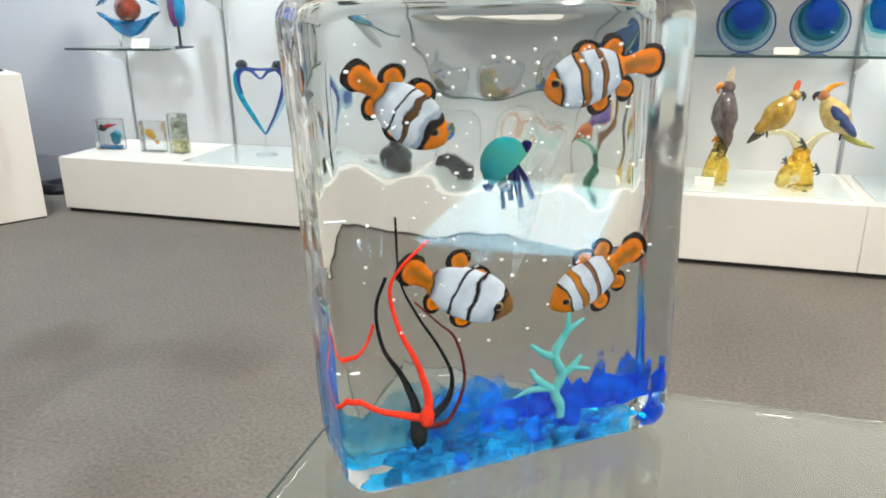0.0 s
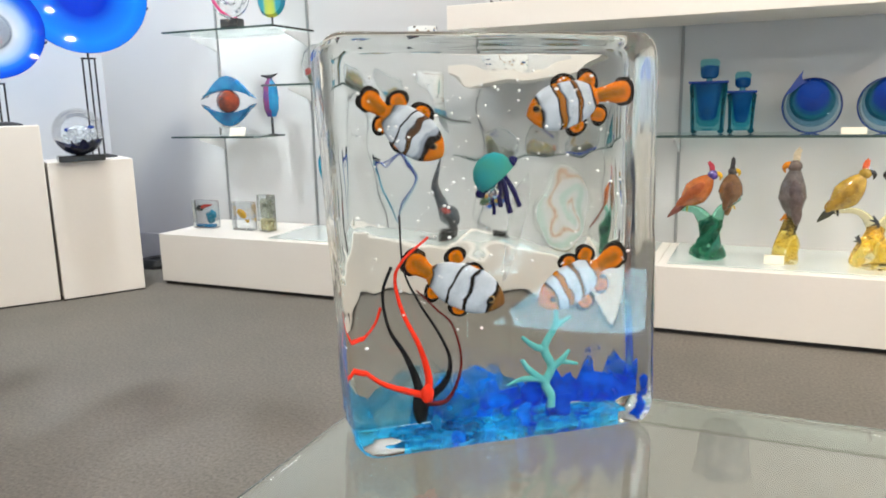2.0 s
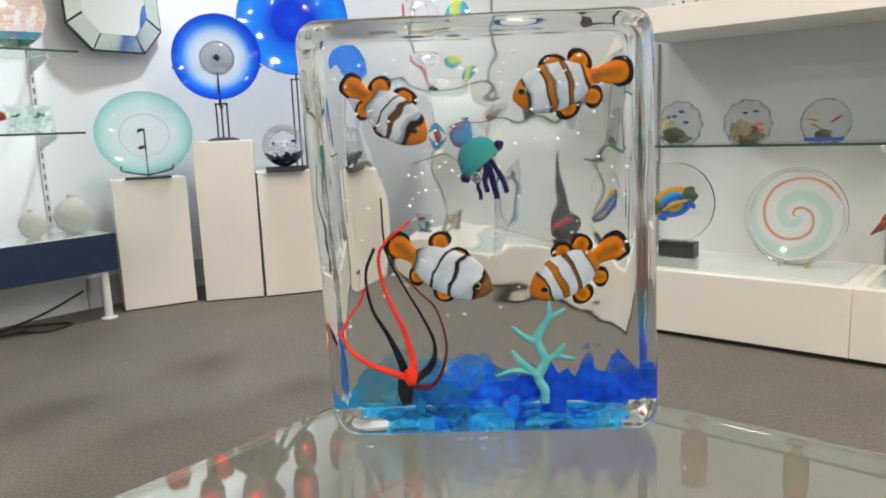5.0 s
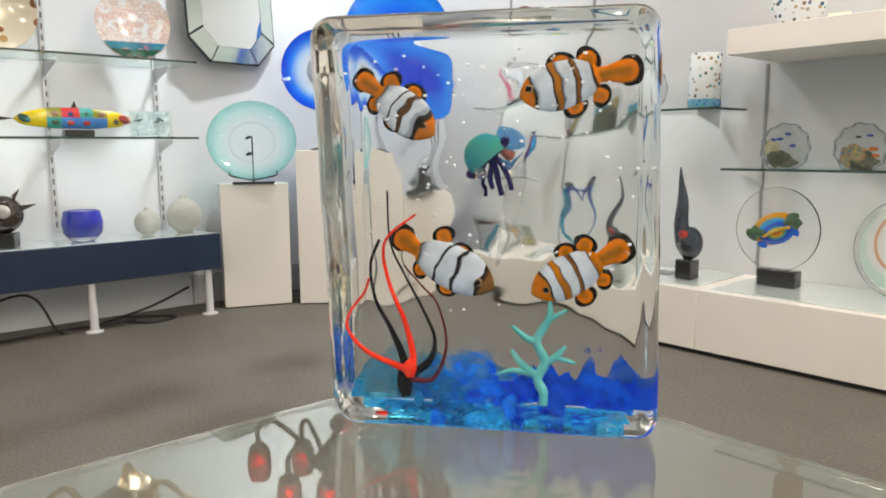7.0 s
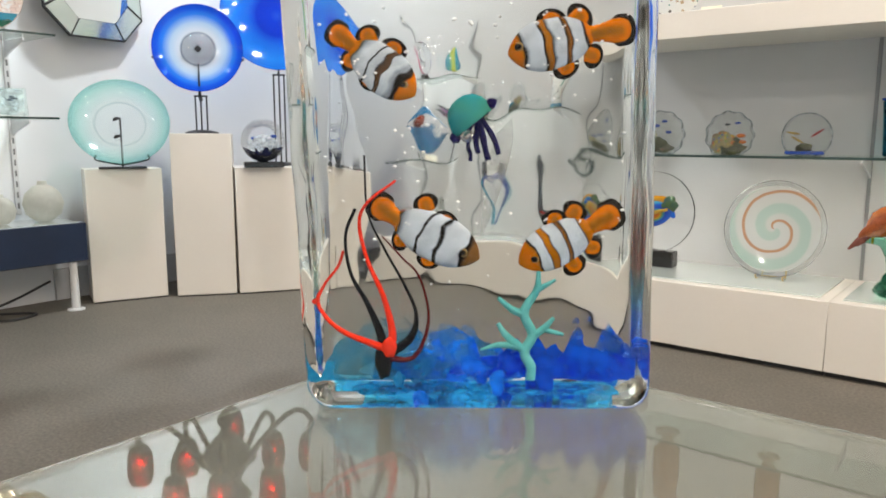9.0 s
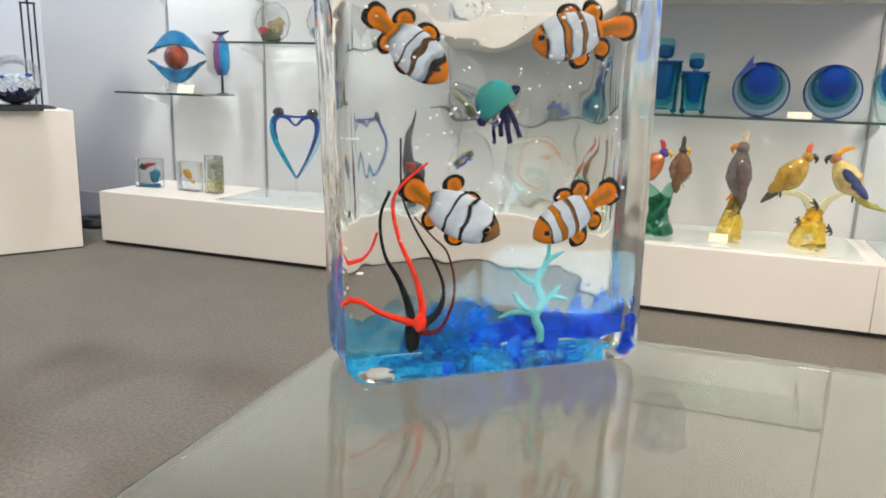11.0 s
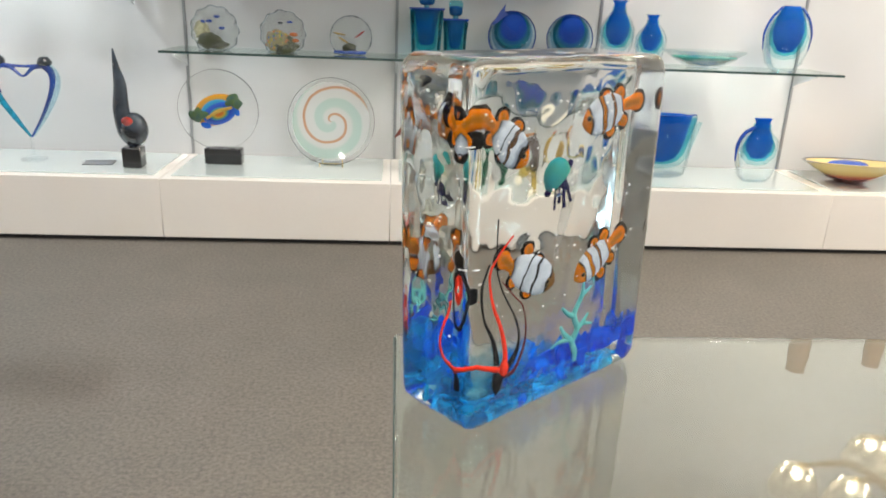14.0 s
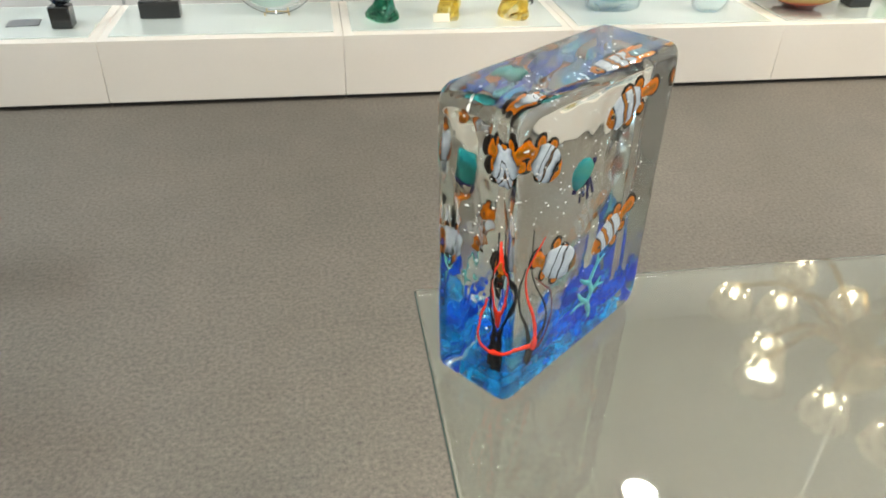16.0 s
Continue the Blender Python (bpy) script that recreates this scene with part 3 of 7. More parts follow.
# low display plinths along the wall
for x0, x1 in ((-2.775, -1.2012), (-1.1998, -0.2667), (-0.2653, 0.6873), (0.6887, 1.6453), (1.6467, 2.6053), (2.6067, 3.56)):
    p = thing("display_plinth", "low cream laminate display plinth with a pale glass top sheet", "plinth", (x0 + x1) / 2, 3.042, 0, group="plinths along the wall")
    w = x1 - x0
    part("toe_kick", box(w - 0.004, 0.475, 0.02, 0, 0.008, 0, 0), M["dark"], p)
    part("body", box(w, 0.502, 0.248, 0, 0, 0.02, 0.0015), M["plinth"], p)
    in0 = 0.62 if x0 < -2.5 else 0.0
    g = part("glass_sheet", box(w - 0.07 - in0, 0.43, 0.005, in0 / 2, 0.012, 0.2685, 0.001), M["sheet"], p, "pale blue-green glass sheet laid on top")

# low glass table on which the block stands
TX0, TX1, TY0, TY1, TZ = -0.255, 1.35, -0.62, 0.626, 0.613
t = thing("glass_table", "low display table with a reflective grey-green glass top", "table", (TX0 + TX1) / 2, (TY0 + TY1) / 2, 0)
top = part("glass_top", box(TX1 - TX0, TY1 - TY0, 0.012, 0, 0, TZ - 0.012, 0.003), M["table_lifted"], t, "greenish clear glass top")
top.visible_shadow = False
# dark strip in place of the dim internal reflection along the glass edge
part("edge_trim", box(0.0016, TY1 - TY0 - 0.008, 0.006, (TX0 - TX1) / 2 - 0.0009, 0, TZ - 0.009, 0), M["edge"], t, "dark strip painted for the dim line inside the glass edge")
for sx_ in (-0.28, 0.62):
    lg = part("glass_leg_panel", box(0.012, 0.7, TZ - 0.0125, sx_, -0.1, 0, 0.001), M["tabletop"], t, "upright clear glass support panel")
    lg.visible_shadow = False

# low light box on the carpet, mirrored in the block's face
lb_ = thing("light_box", "low white light box plinth with a bright lit top", "light box", 2.16, -0.53, 0, -14)
part("body", box(1.0, 0.62, 0.1, 0, 0, 0, 0.006), M["plinth"], lb_)
part("lit_panel", box(0.92, 0.54, 0.008, 0, 0, 0.1005, 0.002), mat("cool_lit_panel", (0.42, 0.7, 1.0), 0.4, vary=0.02, emit=26.0), lb_, "glowing cool white acrylic panel")

# ---- the glass block with its fish ----
BX, BY, BYAW = -0.0843, 0.4799, 38.0
F0, F1_ = 0.0, 0.097
DV = 0.030
blk = thing("glass_block", "clear solid cast glass block holding clownfish, jellyfish and coral", "glass sculpture", BX, BY, TZ, BYAW)


def cast_block():
    """A rounded slab, 0.34 m high; its two large faces sink a little in the middle and are gently uneven."""
    nx, ny, nz = 56, 22, 66
    a, h, r, re = 0.1354, 0.342, 0.019, 0.011
    cy, b = (F0 + F1_) / 2, (F1_ - F0) / 2
    bm = bmesh.new()
    bmesh.ops.create_cube(bm, size=2)

    def cut(axis, n):
        es = [e for e in bm.edges if abs((e.verts[0].co - e.verts[1].co)[axis]) > 1e-4]
        bmesh.ops.subdivide_edges(bm, edges=es, cuts=n, use_grid_fill=True)

    cut(0, nx)
    cut(2, nz)
    cut(1, ny)
    for v in bm.verts:
        x, y, z = v.co
        # closer rows towards the edges
        x, y, z = (math.sin(q * math.pi / 2) * 0.5 + q * 0.5 for q in (x, y, z))
        px, py, pz = x * a, y * b, z * h / 2
        # large radius at the outline's corners, a smaller one along the face edges
        ix, iz = max(-a + r, min(a - r, px)), max(-h / 2 + r, min(h / 2 - r, pz))
        kx, kz = (px - ix) / r, (pz - iz) / r
        ln = math.hypot(kx, kz)
        if ln > 1e-9:
            s_ = max(abs(kx), abs(kz)) / ln
            px, pz = ix + kx * r * s_, iz + kz * r * s_
        e = max(0, abs(py) - (b - re))
        ins = re - math.sqrt(max(0, re * re - e * e))
        q = Vector((px * (1 - ins / a), py, pz * (1 - ins * 2 / h)))
        up = (q.z + h / 2) / h
        # it leans a little wider to one side at the top
        q.x += (-0.0136 * up if q.x < 0 else -0.0067 * up) * min(1, abs(q.x) / a * 1.05)
        fx, fz = max(0, 1 - (q.x / (a - 0.012)) ** 2), max(0, 1 - (q.z / (h / 2 - 0.012)) ** 2)
        face = abs(q.y) / b
        if q.y > 0:
            q.y -= 0.013 * (fx * fz) ** 0.85 * face
            q.y += (0.0011 * noise.noise(Vector((q.x * 16, 3.1, q.z * 16))) + 0.0008 * noise.noise(Vector((q.x * 40, 8.1, q.z * 40)))) * min(1, fx * fz * 4) * face
        else:
            q.y += 0.002 * (fx * fz) ** 0.6 * face
        q.x += 0.0007 * noise.noise(q * 38) + 0.0012 * noise.noise(q * 17)
        if q.x < -a * 0.8:
            q.x += 0.0009 * noise.noise(Vector((q.x * 5, q.y * 62, q.z * 13))) * (abs(q.x) / a - 0.8) * 5
        # crumpled lower corners
        low_ = max(0, 1 - (q.z + h / 2) / 0.022) * max(0, (abs(q.x) / a - 0.8) * 5)
        q += Vector((0.0022, 0.0022, 0.0012)) * (low_ * noise.noise(q * 190))
        q.z += 0.0007 * noise.noise(q * 33 + Vector((5, 5, 5)))
        v.co = q + Vector((0, cy, h / 2))
    low = min(v.co.z for v in bm.verts)
    bmesh.ops.translate(bm, vec=(0, 0, 0.0006 - low), verts=bm.verts)
    bmesh.ops.recalc_face_normals(bm, faces=bm.faces[:])
    return bm


M["block"] = glass("cast_block_glass", (0.943, 0.95, 0.936), ior=1.5)
body = part("cast_body", cast_block(), M["block"], blk, "clear solid cast glass with rounded edges")
body.data.materials.append(glass("cast_block_back", (0.936, 0.94, 0.922), rough=0.05))
body.data.materials.append(glass("cast_block_end", (0.90, 0.912, 0.90), rough=0.10))
body.data.materials.append(glass("cast_block_wavy_end", (0.93, 0.94, 0.925), rough=0.03, wave=0.3, wscale=60))
for pg in body.data.polygons:
    pg.use_smooth = True
    # the back came out of the mould a little less polished
    pg.material_index = 1 if pg.normal.y > 0.6 and abs(pg.center.x) < 0.118 and 0.02 < pg.center.z < 0.318 else (2 if pg.normal.x > 0.7 else 3 if pg.normal.x < -0.7 else 0)
body.visible_shadow = False

OG, OL, OB, WH, WS, KB, BN = (0.52, 0.125, 0.002), (0.33, 0.11, 0.004), (0.24, 0.085, 0.012), (0.42, 0.465, 0.525), (0.22, 0.255, 0.3), (0.010, 0.008, 0.007), (0.075, 0.034, 0.012)
SLIM = enamel("slim_banded_enamel", [(0, OL), (0.12, OG), (0.165, OL), (0.175, KB), (0.19, KB), (0.205, WS), (0.235, WH), (0.415, WH), (0.425, KB), (0.445, KB), (0.455, OB), (0.505, OL), (0.515, KB), (0.535, WS), (0.55, WH), (0.665, WH),
                                     (0.678, KB), (0.695, BN), (0.715, OB), (0.73, KB), (0.745, WH), (0.865, WH), (0.885, KB), (0.905, KB), (0.925, OG), (1, OG)], 0.22, 0.045)
WARM_SLIM = enamel("warm_banded_enamel", [(0, OL), (0.17, OG), (0.225, OL), (0.235, KB), (0.25, KB), (0.265, WH), (0.375, WH), (0.385, KB), (0.40, OL), (0.46, OL), (0.475, KB), (0.49, WH), (0.60, WH),
                                     (0.615, KB), (0.635, OB), (0.655, BN), (0.67, KB), (0.685, WH), (0.83, WH), (0.845, KB), (0.865, OL), (1, OG)], 0.22, 0.04)
BROAD = enamel("broad_banded_enamel", [(0, OL), (0.19, OG), (0.22, KB), (0.27, KB), (0.29, WS), (0.33, WS), (0.37, WH), (0.47, WH), (0.482, KB), (0.495, BN), (0.535, BN), (0.55, KB), (0.565, WH), (0.655, WH), (0.668, KB), (0.69, KB),
                                       (0.705, WH), (0.80, WH), (0.85, WS), (0.885, KB), (0.905, OL), (1, OG)], 0.3, 0.075)
DUSKY = enamel("dusky_banded_enamel", [(0, (0.13, 0.06, 0.02)), (0.13, (0.17, 0.075, 0.02)), (0.17, KB), (0.2, KB), (0.215, WH), (0.43, WH), (0.445, WS), (0.455, KB), (0.495, KB), (0.51, WH), (0.65, WH), (0.665, KB), (0.69, KB),
                                       (0.705, WH), (0.83, WH), (0.88, WS), (0.915, KB), (0.935, OL), (1, OG)], 0.3, 0.07)
FIN = enamel("fin_enamel", [(0, (0.26, 0.09, 0.006)), (0.22, OL), (0.4, OG), (0.56, (0.56, 0.14, 0.003)), (0.62, KB), (1.0, KB)], wob=0.05, fin=True)
TAIL = enamel("tail_enamel", [(0, (0.2, 0.075, 0.006)), (0.2, OL), (0.34, OG), (0.58, (0.55, 0.135, 0.003)), (0.66, KB), (1.0, KB)], wob=0.06, fin=True)
EYE = enamel("eye_enamel", [(0, KB), (0.46, KB), (0.55, (0.26, 0.16, 0.06)), (0.74, (0.4, 0.28, 0.12)), (0.84, KB), (1.0, KB)], wob=0.02, fin=True)


def lens(x0, x1, wide, thick, nx=24, nz=12, sharp=0.5):
    """A shape with two bulging faces: wide(x) is its half-height along local x, thick its half-thickness in the middle."""
    bm = bmesh.new()
    for side in (-1, 1):
        grid = []
        for i in range(nx + 1):
            x = x0 + (x1 - x0) * (0.5 - 0.5 * math.cos(math.pi * i / nx))
            w = max(wide(x), 1e-4)
            grid.append([bm.verts.new((x, side * thick * min(1, w * 2.2) * max(0, 1 - q * q) ** sharp, q * w)) for q in (math.sin((k / nz - 0.5) * math.pi) for k in range(nz + 1))])
        for a, c in zip(grid, grid[1:]):
            for k in range(nz):
                bm.faces.new((a[k], c[k], c[k + 1], a[k + 1]))
    bmesh.ops.remove_doubles(bm, verts=bm.verts[:], dist=1e-5)
    bmesh.ops.recalc_face_normals(bm, faces=bm.faces[:])
    return bm


def clownfish(nose, root, tail, half, fins, eye, paint, depth, fan=0.0126):
    """One fish: banded body with a tail, four rounded fins and an eye; nose, root and tail in millimetres across and up the block."""
    nose, root, tail = (Vector((p[0] / 1000, p[1] / 1000)) for p in (nose, root, tail))
    axis, mid = root - nose, (nose + root) / 2
    a = axis.length / 2 + 0.002
    h = half / 1000 / a

    def place(c, ang, size, y):
        return Matrix.Translation((c.x, y, c.y)) @ pose(0, 0, 0, 0, -math.degrees(ang), 0) @ Matrix.Scale(size, 4)

    home = place(mid, math.atan2(axis.y, axis.x), a, depth + DV)
    body_ = part("clownfish", lens(-1, 1, lambda x: h * (max(0, 1 - abs(x) ** 2.3)) ** (0.75 if x < 0 else 0.6) * (1 - 0.06 * x), 0.0055 / a, 40, 16), paint, blk, "orange, white and black striped glass clownfish")
    body_.matrix_basis = home
    back = home.inverted()
    tv = tail - root
    ln = (tv.length + 0.007) / fan

    def outline(x):
        return max(0.47 + 0.47 * max(0, 1 + x / ln) ** 2.5 if x < 0 else 0.94 * math.sqrt(max(0, 1 - x * x)), math.sqrt(max(0, 1 - (x / 0.98) ** 2)) * (1.0 if x > -0.25 else max(0, 1 - 0.75 * (-0.25 - x))))

    t_ = part("tail", lens(-ln, 0.98, lambda x: outline(x) if x < 0.2 else 0.98 * max(0, 1 - (x / 0.98) ** 4) ** 0.5, 0.0034 / fan, 34, 10), TAIL, body_, "orange tail with a black rim")
    t_.matrix_basis = back @ place(tail - tv.normalized() * 0.0022, math.atan2(tv.y, tv.x), fan, depth + DV + 0.001)
    for fu, fz, fr in fins:
        f = Vector((fu / 1000, fz / 1000))
        out = f - mid
        f -= out * 0.06
        o_ = part("fin", lens(-0.9, 0.9, lambda x: 1.2 * max(0, 1 - (x / 0.9) ** 2) ** 0.5, 0.003 / (fr / 1000), 20, 10), FIN, body_, "orange fin with a black rim")
        o_.matrix_basis = back @ place(f, math.atan2(out.y, out.x), fr / 1000, depth + DV + 0.0016)
    e_ = part("eye", lens(-1, 1, lambda x: math.sqrt(max(0, 1 - x * x)), 0.7, 14, 8), EYE, body_, "dark ringed eye")
    e_.matrix_basis = back @ place(Vector((eye[0] / 1000, eye[1] / 1000)), 0, 0.0036, depth + DV - 0.0035)
    return body_


clownfish((-50, 248), (-96, 284), (-109, 294), 18, [(-85.5, 294, 8.5), (-64, 283, 9), (-101, 274, 7.5), (-86, 258, 7.5)], (-57, 255), BROAD, 0.016, 0.0105)
clownfish((25, 278), (87, 293), (111, 296), 19.5, [(56, 304, 10), (79, 307, 9.5), (69, 267, 9), (91, 276, 8)], (31.5, 283), SLIM, 0.012, 0.0122)
clownfish((1, 119.5), (-64, 151), (-77, 161), 19.5, [(-41, 165, 8.5), (-24, 149.5, 9), (-63, 133.5, 7.5), (-39, 116.5, 8)], (-10, 124), DUSKY, 0.012, 0.0122)
clownfish((36, 115.5), (91, 145), (107, 154.5), 18, [(62, 152, 8.5), (79, 159, 8.5), (80, 112.5, 8.5), (96, 128, 7.5)], (47, 119), WARM_SLIM, 0.012, 0.0128)

# jellyfish
jel = part("jellyfish", moved(lathe([(0.0, 0.021), (0.006, 0.0203), (0.012, 0.0172), (0.0165, 0.0112), (0.0188, 0.003), (0.0182, -0.002), (0.010, -0.001), (0, 0.001)], 32, squash=0.7), pose(-0.003, 0.046, 0.2275, 0, -38, 0)),
           mat("teal_enamel", (0.003, 0.19, 0.24), 0.5, second=(0.03, 0.19, 0.14), scale=45, spec=0.0), blk, "teal glass jellyfish")
navy = mat("navy_enamel", (0.008, 0.006, 0.06), 0.5, vary=0.4, scale=100, spec=0.0)
bm = bmesh.new()
for k in range(7):
    a = k / 6 - 0.5
    ball(0.0042, -0.003 + a * 0.028, 0.046 + 0.006 * math.sin(k * 2.0), 0.2275 + a * 0.026, bm=bm, seg=12, lumps=0.35)
part("rim", bm, navy, jel, "navy beaded rim of the jellyfish")
for pts, r_ in ((((-6, 214), (-7, 207), (-5, 202), (-5, 196)), 1.7), (((-1, 229), (0, 220), (-1, 211), (1, 203)), 2.3), (((1, 229), (4, 219), (6, 208), (9, 197)), 2.5), (((3, 229), (9, 221), (14, 212), (17, 202)), 2.2)):
    part("tentacle", tube([(u / 1000, 0.044 + 0.002 * math.sin(u), z / 1000) for u, z in pts], [0.0012 * r_, 0.0009 * r_, 0.0011 * r_, 0.0009 * r_, 0.0010 * r_], 10), navy, jel, "navy glass tentacle")
part("wisp", moved(lathe([(0, 0.044), (0.007, 0.03), (0.0085, 0.012), (0.007, -0.012), (0.004, -0.034), (0.0015, -0.05), (0, -0.054)], 20, squash=0.5, wobble=0.5), pose(0.017, 0.052, 0.187, 0, 14, 0)), veil("milky_wisp", (0.62, 0.63, 0.62), 0.86, 70, 0.12, (0.95, 0.95, 0.95)), jel, "milky wisp trailing in the glass")
# coral
cor = mat("turquoise_enamel", (0.055, 0.29, 0.29), 0.5, second=(0.11, 0.38, 0.37), scale=90, spec=0.0)
bm = bmesh.new()
for pts, rad in ((((45, 19), (45, 30), (40, 42), (46, 57), (39, 75), (49, 94), (50, 109)), (4.4, 4.4, 4.2, 4.0, 3.8, 3.0, 1.6)), (((40, 74), (30, 77), (18, 87)), (3.6, 3.0, 1.6)), (((41, 44), (35, 47), (24, 57), (18, 66)), (4, 3.6, 2.8, 1.8)),
                 (((34, 47), (18, 48), (4, 44)), (3.2, 2.4, 0.8)), (((44, 54), (55, 62), (63, 71)), (3.6, 3.0, 1.5)), (((55, 61), (71, 57)), (2.6, 1.3)), (((48, 93), (64, 102)), (3.0, 1.3))):
    tube([(u / 1000, 0.040, z / 1000) for u, z in pts], [v / 1000 for v in rad], 12, bm)
part("coral_branch", bm, cor, blk, "turquoise glass coral branch")
# long curling strands rising from one root
blackg, redg, wine = mat("black_strand", (0.006, 0.006, 0.008), 0.5, spec=0.0), mat("red_strand", (0.72, 0.03, 0.012), 0.5, vary=0.25, scale=90, spec=0.0), mat("wine_strand", (0.09, 0.008, 0.008), 0.5, spec=0.0)
for pts, rad, m_, lb in ((((-75, 26), (-76, 53), (-87, 83), (-100, 107), (-104, 137), (-96, 159)), (7, 5.2, 3.0, 2.0, 1.8, 2.0), blackg, "black curling glass strand"),
                         (((-72, 43), (-67, 58), (-74, 88), (-87, 118), (-93, 147), (-86, 164), (-64, 181)), (6.8, 4.6, 3.2, 2.5, 2.1, 1.7, 1.5), redg, "red curling glass strand"),
                         (((-72, 40), (-53, 54), (-48, 74), (-57, 98), (-74, 128), (-86, 157), (-88, 201)), (6.0, 4.4, 2.2, 1.7, 1.4, 1.2, 1.2), blackg, "dark curling glass strand"),
                         (((-73, 38), (-50, 38), (-38, 69), (-45, 104), (-59, 120), (-75, 137)), (4, 2.6, 1.7, 1.3, 1.1, 0.9), wine, "wine-red curling glass strand"),
                         (((-74, 46), (-87, 51), (-105, 59), (-120, 70), (-127.5, 84), (-122, 98), (-111, 112), (-106, 125)), (4.8, 3.6, 2.6, 1.9, 1.6, 1.8), redg, "red looping glass strand")):
    part("strand", tube([(u / 1000, 0.037 + 0.003 * math.sin(z * 0.05 + u), z / 1000) for u, z in pts], [v / 1000 * (0.7 if m_ is redg else 0.73) for v in rad], 10, n=10), m_, blk, lb)
part("strand_root", ball(0.0062, -0.0695, 0.0305, 0.0475, 0.9, 0.8, 1.3, lumps=0.25), redg, blk, "red knob at the root of the strands")
part("strand_root", ball(0.0085, -0.075, 0.037, 0.035, 0.8, 0.8, 1.7, lumps=0.3), blackg, blk, "dark knob at the root of the strands")
# coloured glass sheets and chips along the bottom
cob, tea, deep = veil("cobalt_sheet", (0.0, 0.25, 0.82), 0.52, 55, 0.5, (0.05, 0.6, 0.98), 0.064, 0.045), veil("teal_sheet", (0.004, 0.27, 0.5), 0.52, 45, 0.45, (0.17, 0.7, 0.9), 0.072, 0.065), veil("deep_blue_sheet", (0.0, 0.115, 0.62), 0.45, 60, 0.42, (0.01, 0.42, 0.96), 0.070, 0.03)
AQ = veil("aqua_strip", (0.02, 0.5, 0.85), 0.75, 80, 0.25, (0.32, 0.85, 1.0))
for out, dep, m_, lb in (([(20, 18), (19, 38), (27, 45), (36, 36), (50, 55), (58, 43), (66, 48), (72, 40), (83, 62), (88, 55), (90, 46), (97, 44), (108, 68), (120, 52), (126, 45), (132, 54), (131, 20), (100, 16), (60, 21)], 0.026, deep, "deep blue glass sheet with a jagged top"),
                         ([(-62, 18), (-60, 46), (-50, 64), (-36, 60), (-20, 66), (-12, 59), (-3, 69), (2, 52), (12, 47), (24, 40), (26, 20), (-10, 14)], 0.032, cob, "cobalt blue glass sheet with a jagged top"),
                         ([(-129, 10), (-124, 30), (-112, 48), (-97, 55), (-86, 71), (-74, 66), (-62, 70), (-48, 58), (-38, 40), (-36, 16), (-80, 12)], 0.04, tea, "teal glass sheet with a ragged top"),
                         ([(60, 12), (64, 30), (82, 36), (100, 40), (120, 36), (131, 30), (130, 8), (95, 14)], 0.046, deep, "deep blue glass sheet"),
                         ([(-20, 16), (-14, 26), (14, 32), (44, 36), (66, 30), (68, 14), (20, 10)], 0.052, deep, "deep blue glass sheet"),
                         ([(-84, 18), (-82, 36), (-66, 40), (-40, 42), (-20, 30), (-24, 18)], 0.024, tea, "teal glass sheet with a ragged top"),
                         ([(-40, 24), (-38, 50), (-16, 56), (0, 46), (6, 26)], 0.058, cob, "cobalt blue glass sheet"),
                         ([(-116, 5), (-117, 14), (-50, 13), (-6, 15), (-4, 4)], 0.036, AQ, "clear aqua glass strip"),
                         ([(41, 4), (41, 30), (64, 30), (63, 4)], 0.018, deep, "deep blue glass tile"),
                         ([(78, 66), (84, 66), (83, 71), (79, 70)], 0.02, deep, "small blue chip"), ([(87, 67), (93, 68), (92, 72), (88, 72)], 0.02, deep, "small blue chip")):
    rnd = random.Random(out[1][0])
    fine_ = []
    for (u0, z0), (u1, z1) in zip(out, out[1:] + out[:1]):
        for k in range(3):
            jit = 1.6 if k and len(out) > 5 else 0
            fine_.append(((u0 + (u1 - u0) * k / 3 + rnd.uniform(-jit, jit)) / 1000, max(13.5 if len(out) > 5 else 3.0, z0 + (z1 - z0) * k / 3 + rnd.uniform(-jit, jit)) / 1000))
    part("colour_sheet", slab(fine_, 0.0025, y=dep + 0.021), m_, blk, lb, smooth=False)
aqua_v = veil("aqua_tile", (0.02, 0.55, 0.85), 0.72, 60, 0.25, (0.5, 0.93, 1.0))
# pale pieces put the bright refracted dashes along the bottom edge into colour
glint_v = veil("glint_tile", (0.6, 0.68, 0.66), 0.85, 60, 0.12, (0.9, 0.95, 0.95))
rnd = random.Random(11)
u = -0.1
while u < 0.112:
    w_ = rnd.uniform(0.012, 0.03)
    m_, lb = rnd.choice(((aqua_v, "clear aqua glass tile"), (glint_v, "pale piece in place of a refracted glint"), (tea, "teal glass tile"))) if u < 0.0 else rnd.choice(((aqua_v, "clear aqua glass tile"), (glint_v, "pale piece in place of a refracted glint"), (deep, "deep blue glass tile"), (glint_v, "pale piece in place of a refracted glint")))
    part("glass_tile", ball(w_ * 0.55, u + w_ / 2, rnd.uniform(0.04, 0.056), rnd.uniform(0.006, 0.009), 1, rnd.uniform(1.2, 2.0), 0.3, seg=14, lumps=0.7), m_, blk, lb)
    u += w_ * rnd.uniform(0.7, 1.15)
rnd = random.Random(4)
bm = bmesh.new()
for k in range(13):
    u = rnd.uniform(-0.12, 0.128)
    ball(rnd.uniform(0.004, 0.010), u, rnd.uniform(0.022, 0.078), rnd.uniform(0.017, 0.024 + 0.016 * (u > 0)), rnd.uniform(0.7, 1.4), 0.6, rnd.uniform(0.5, 1.3), bm, 0 if u > -0.035 + rnd.uniform(-0.05, 0.05) else 1, 7, lumps=0.7)
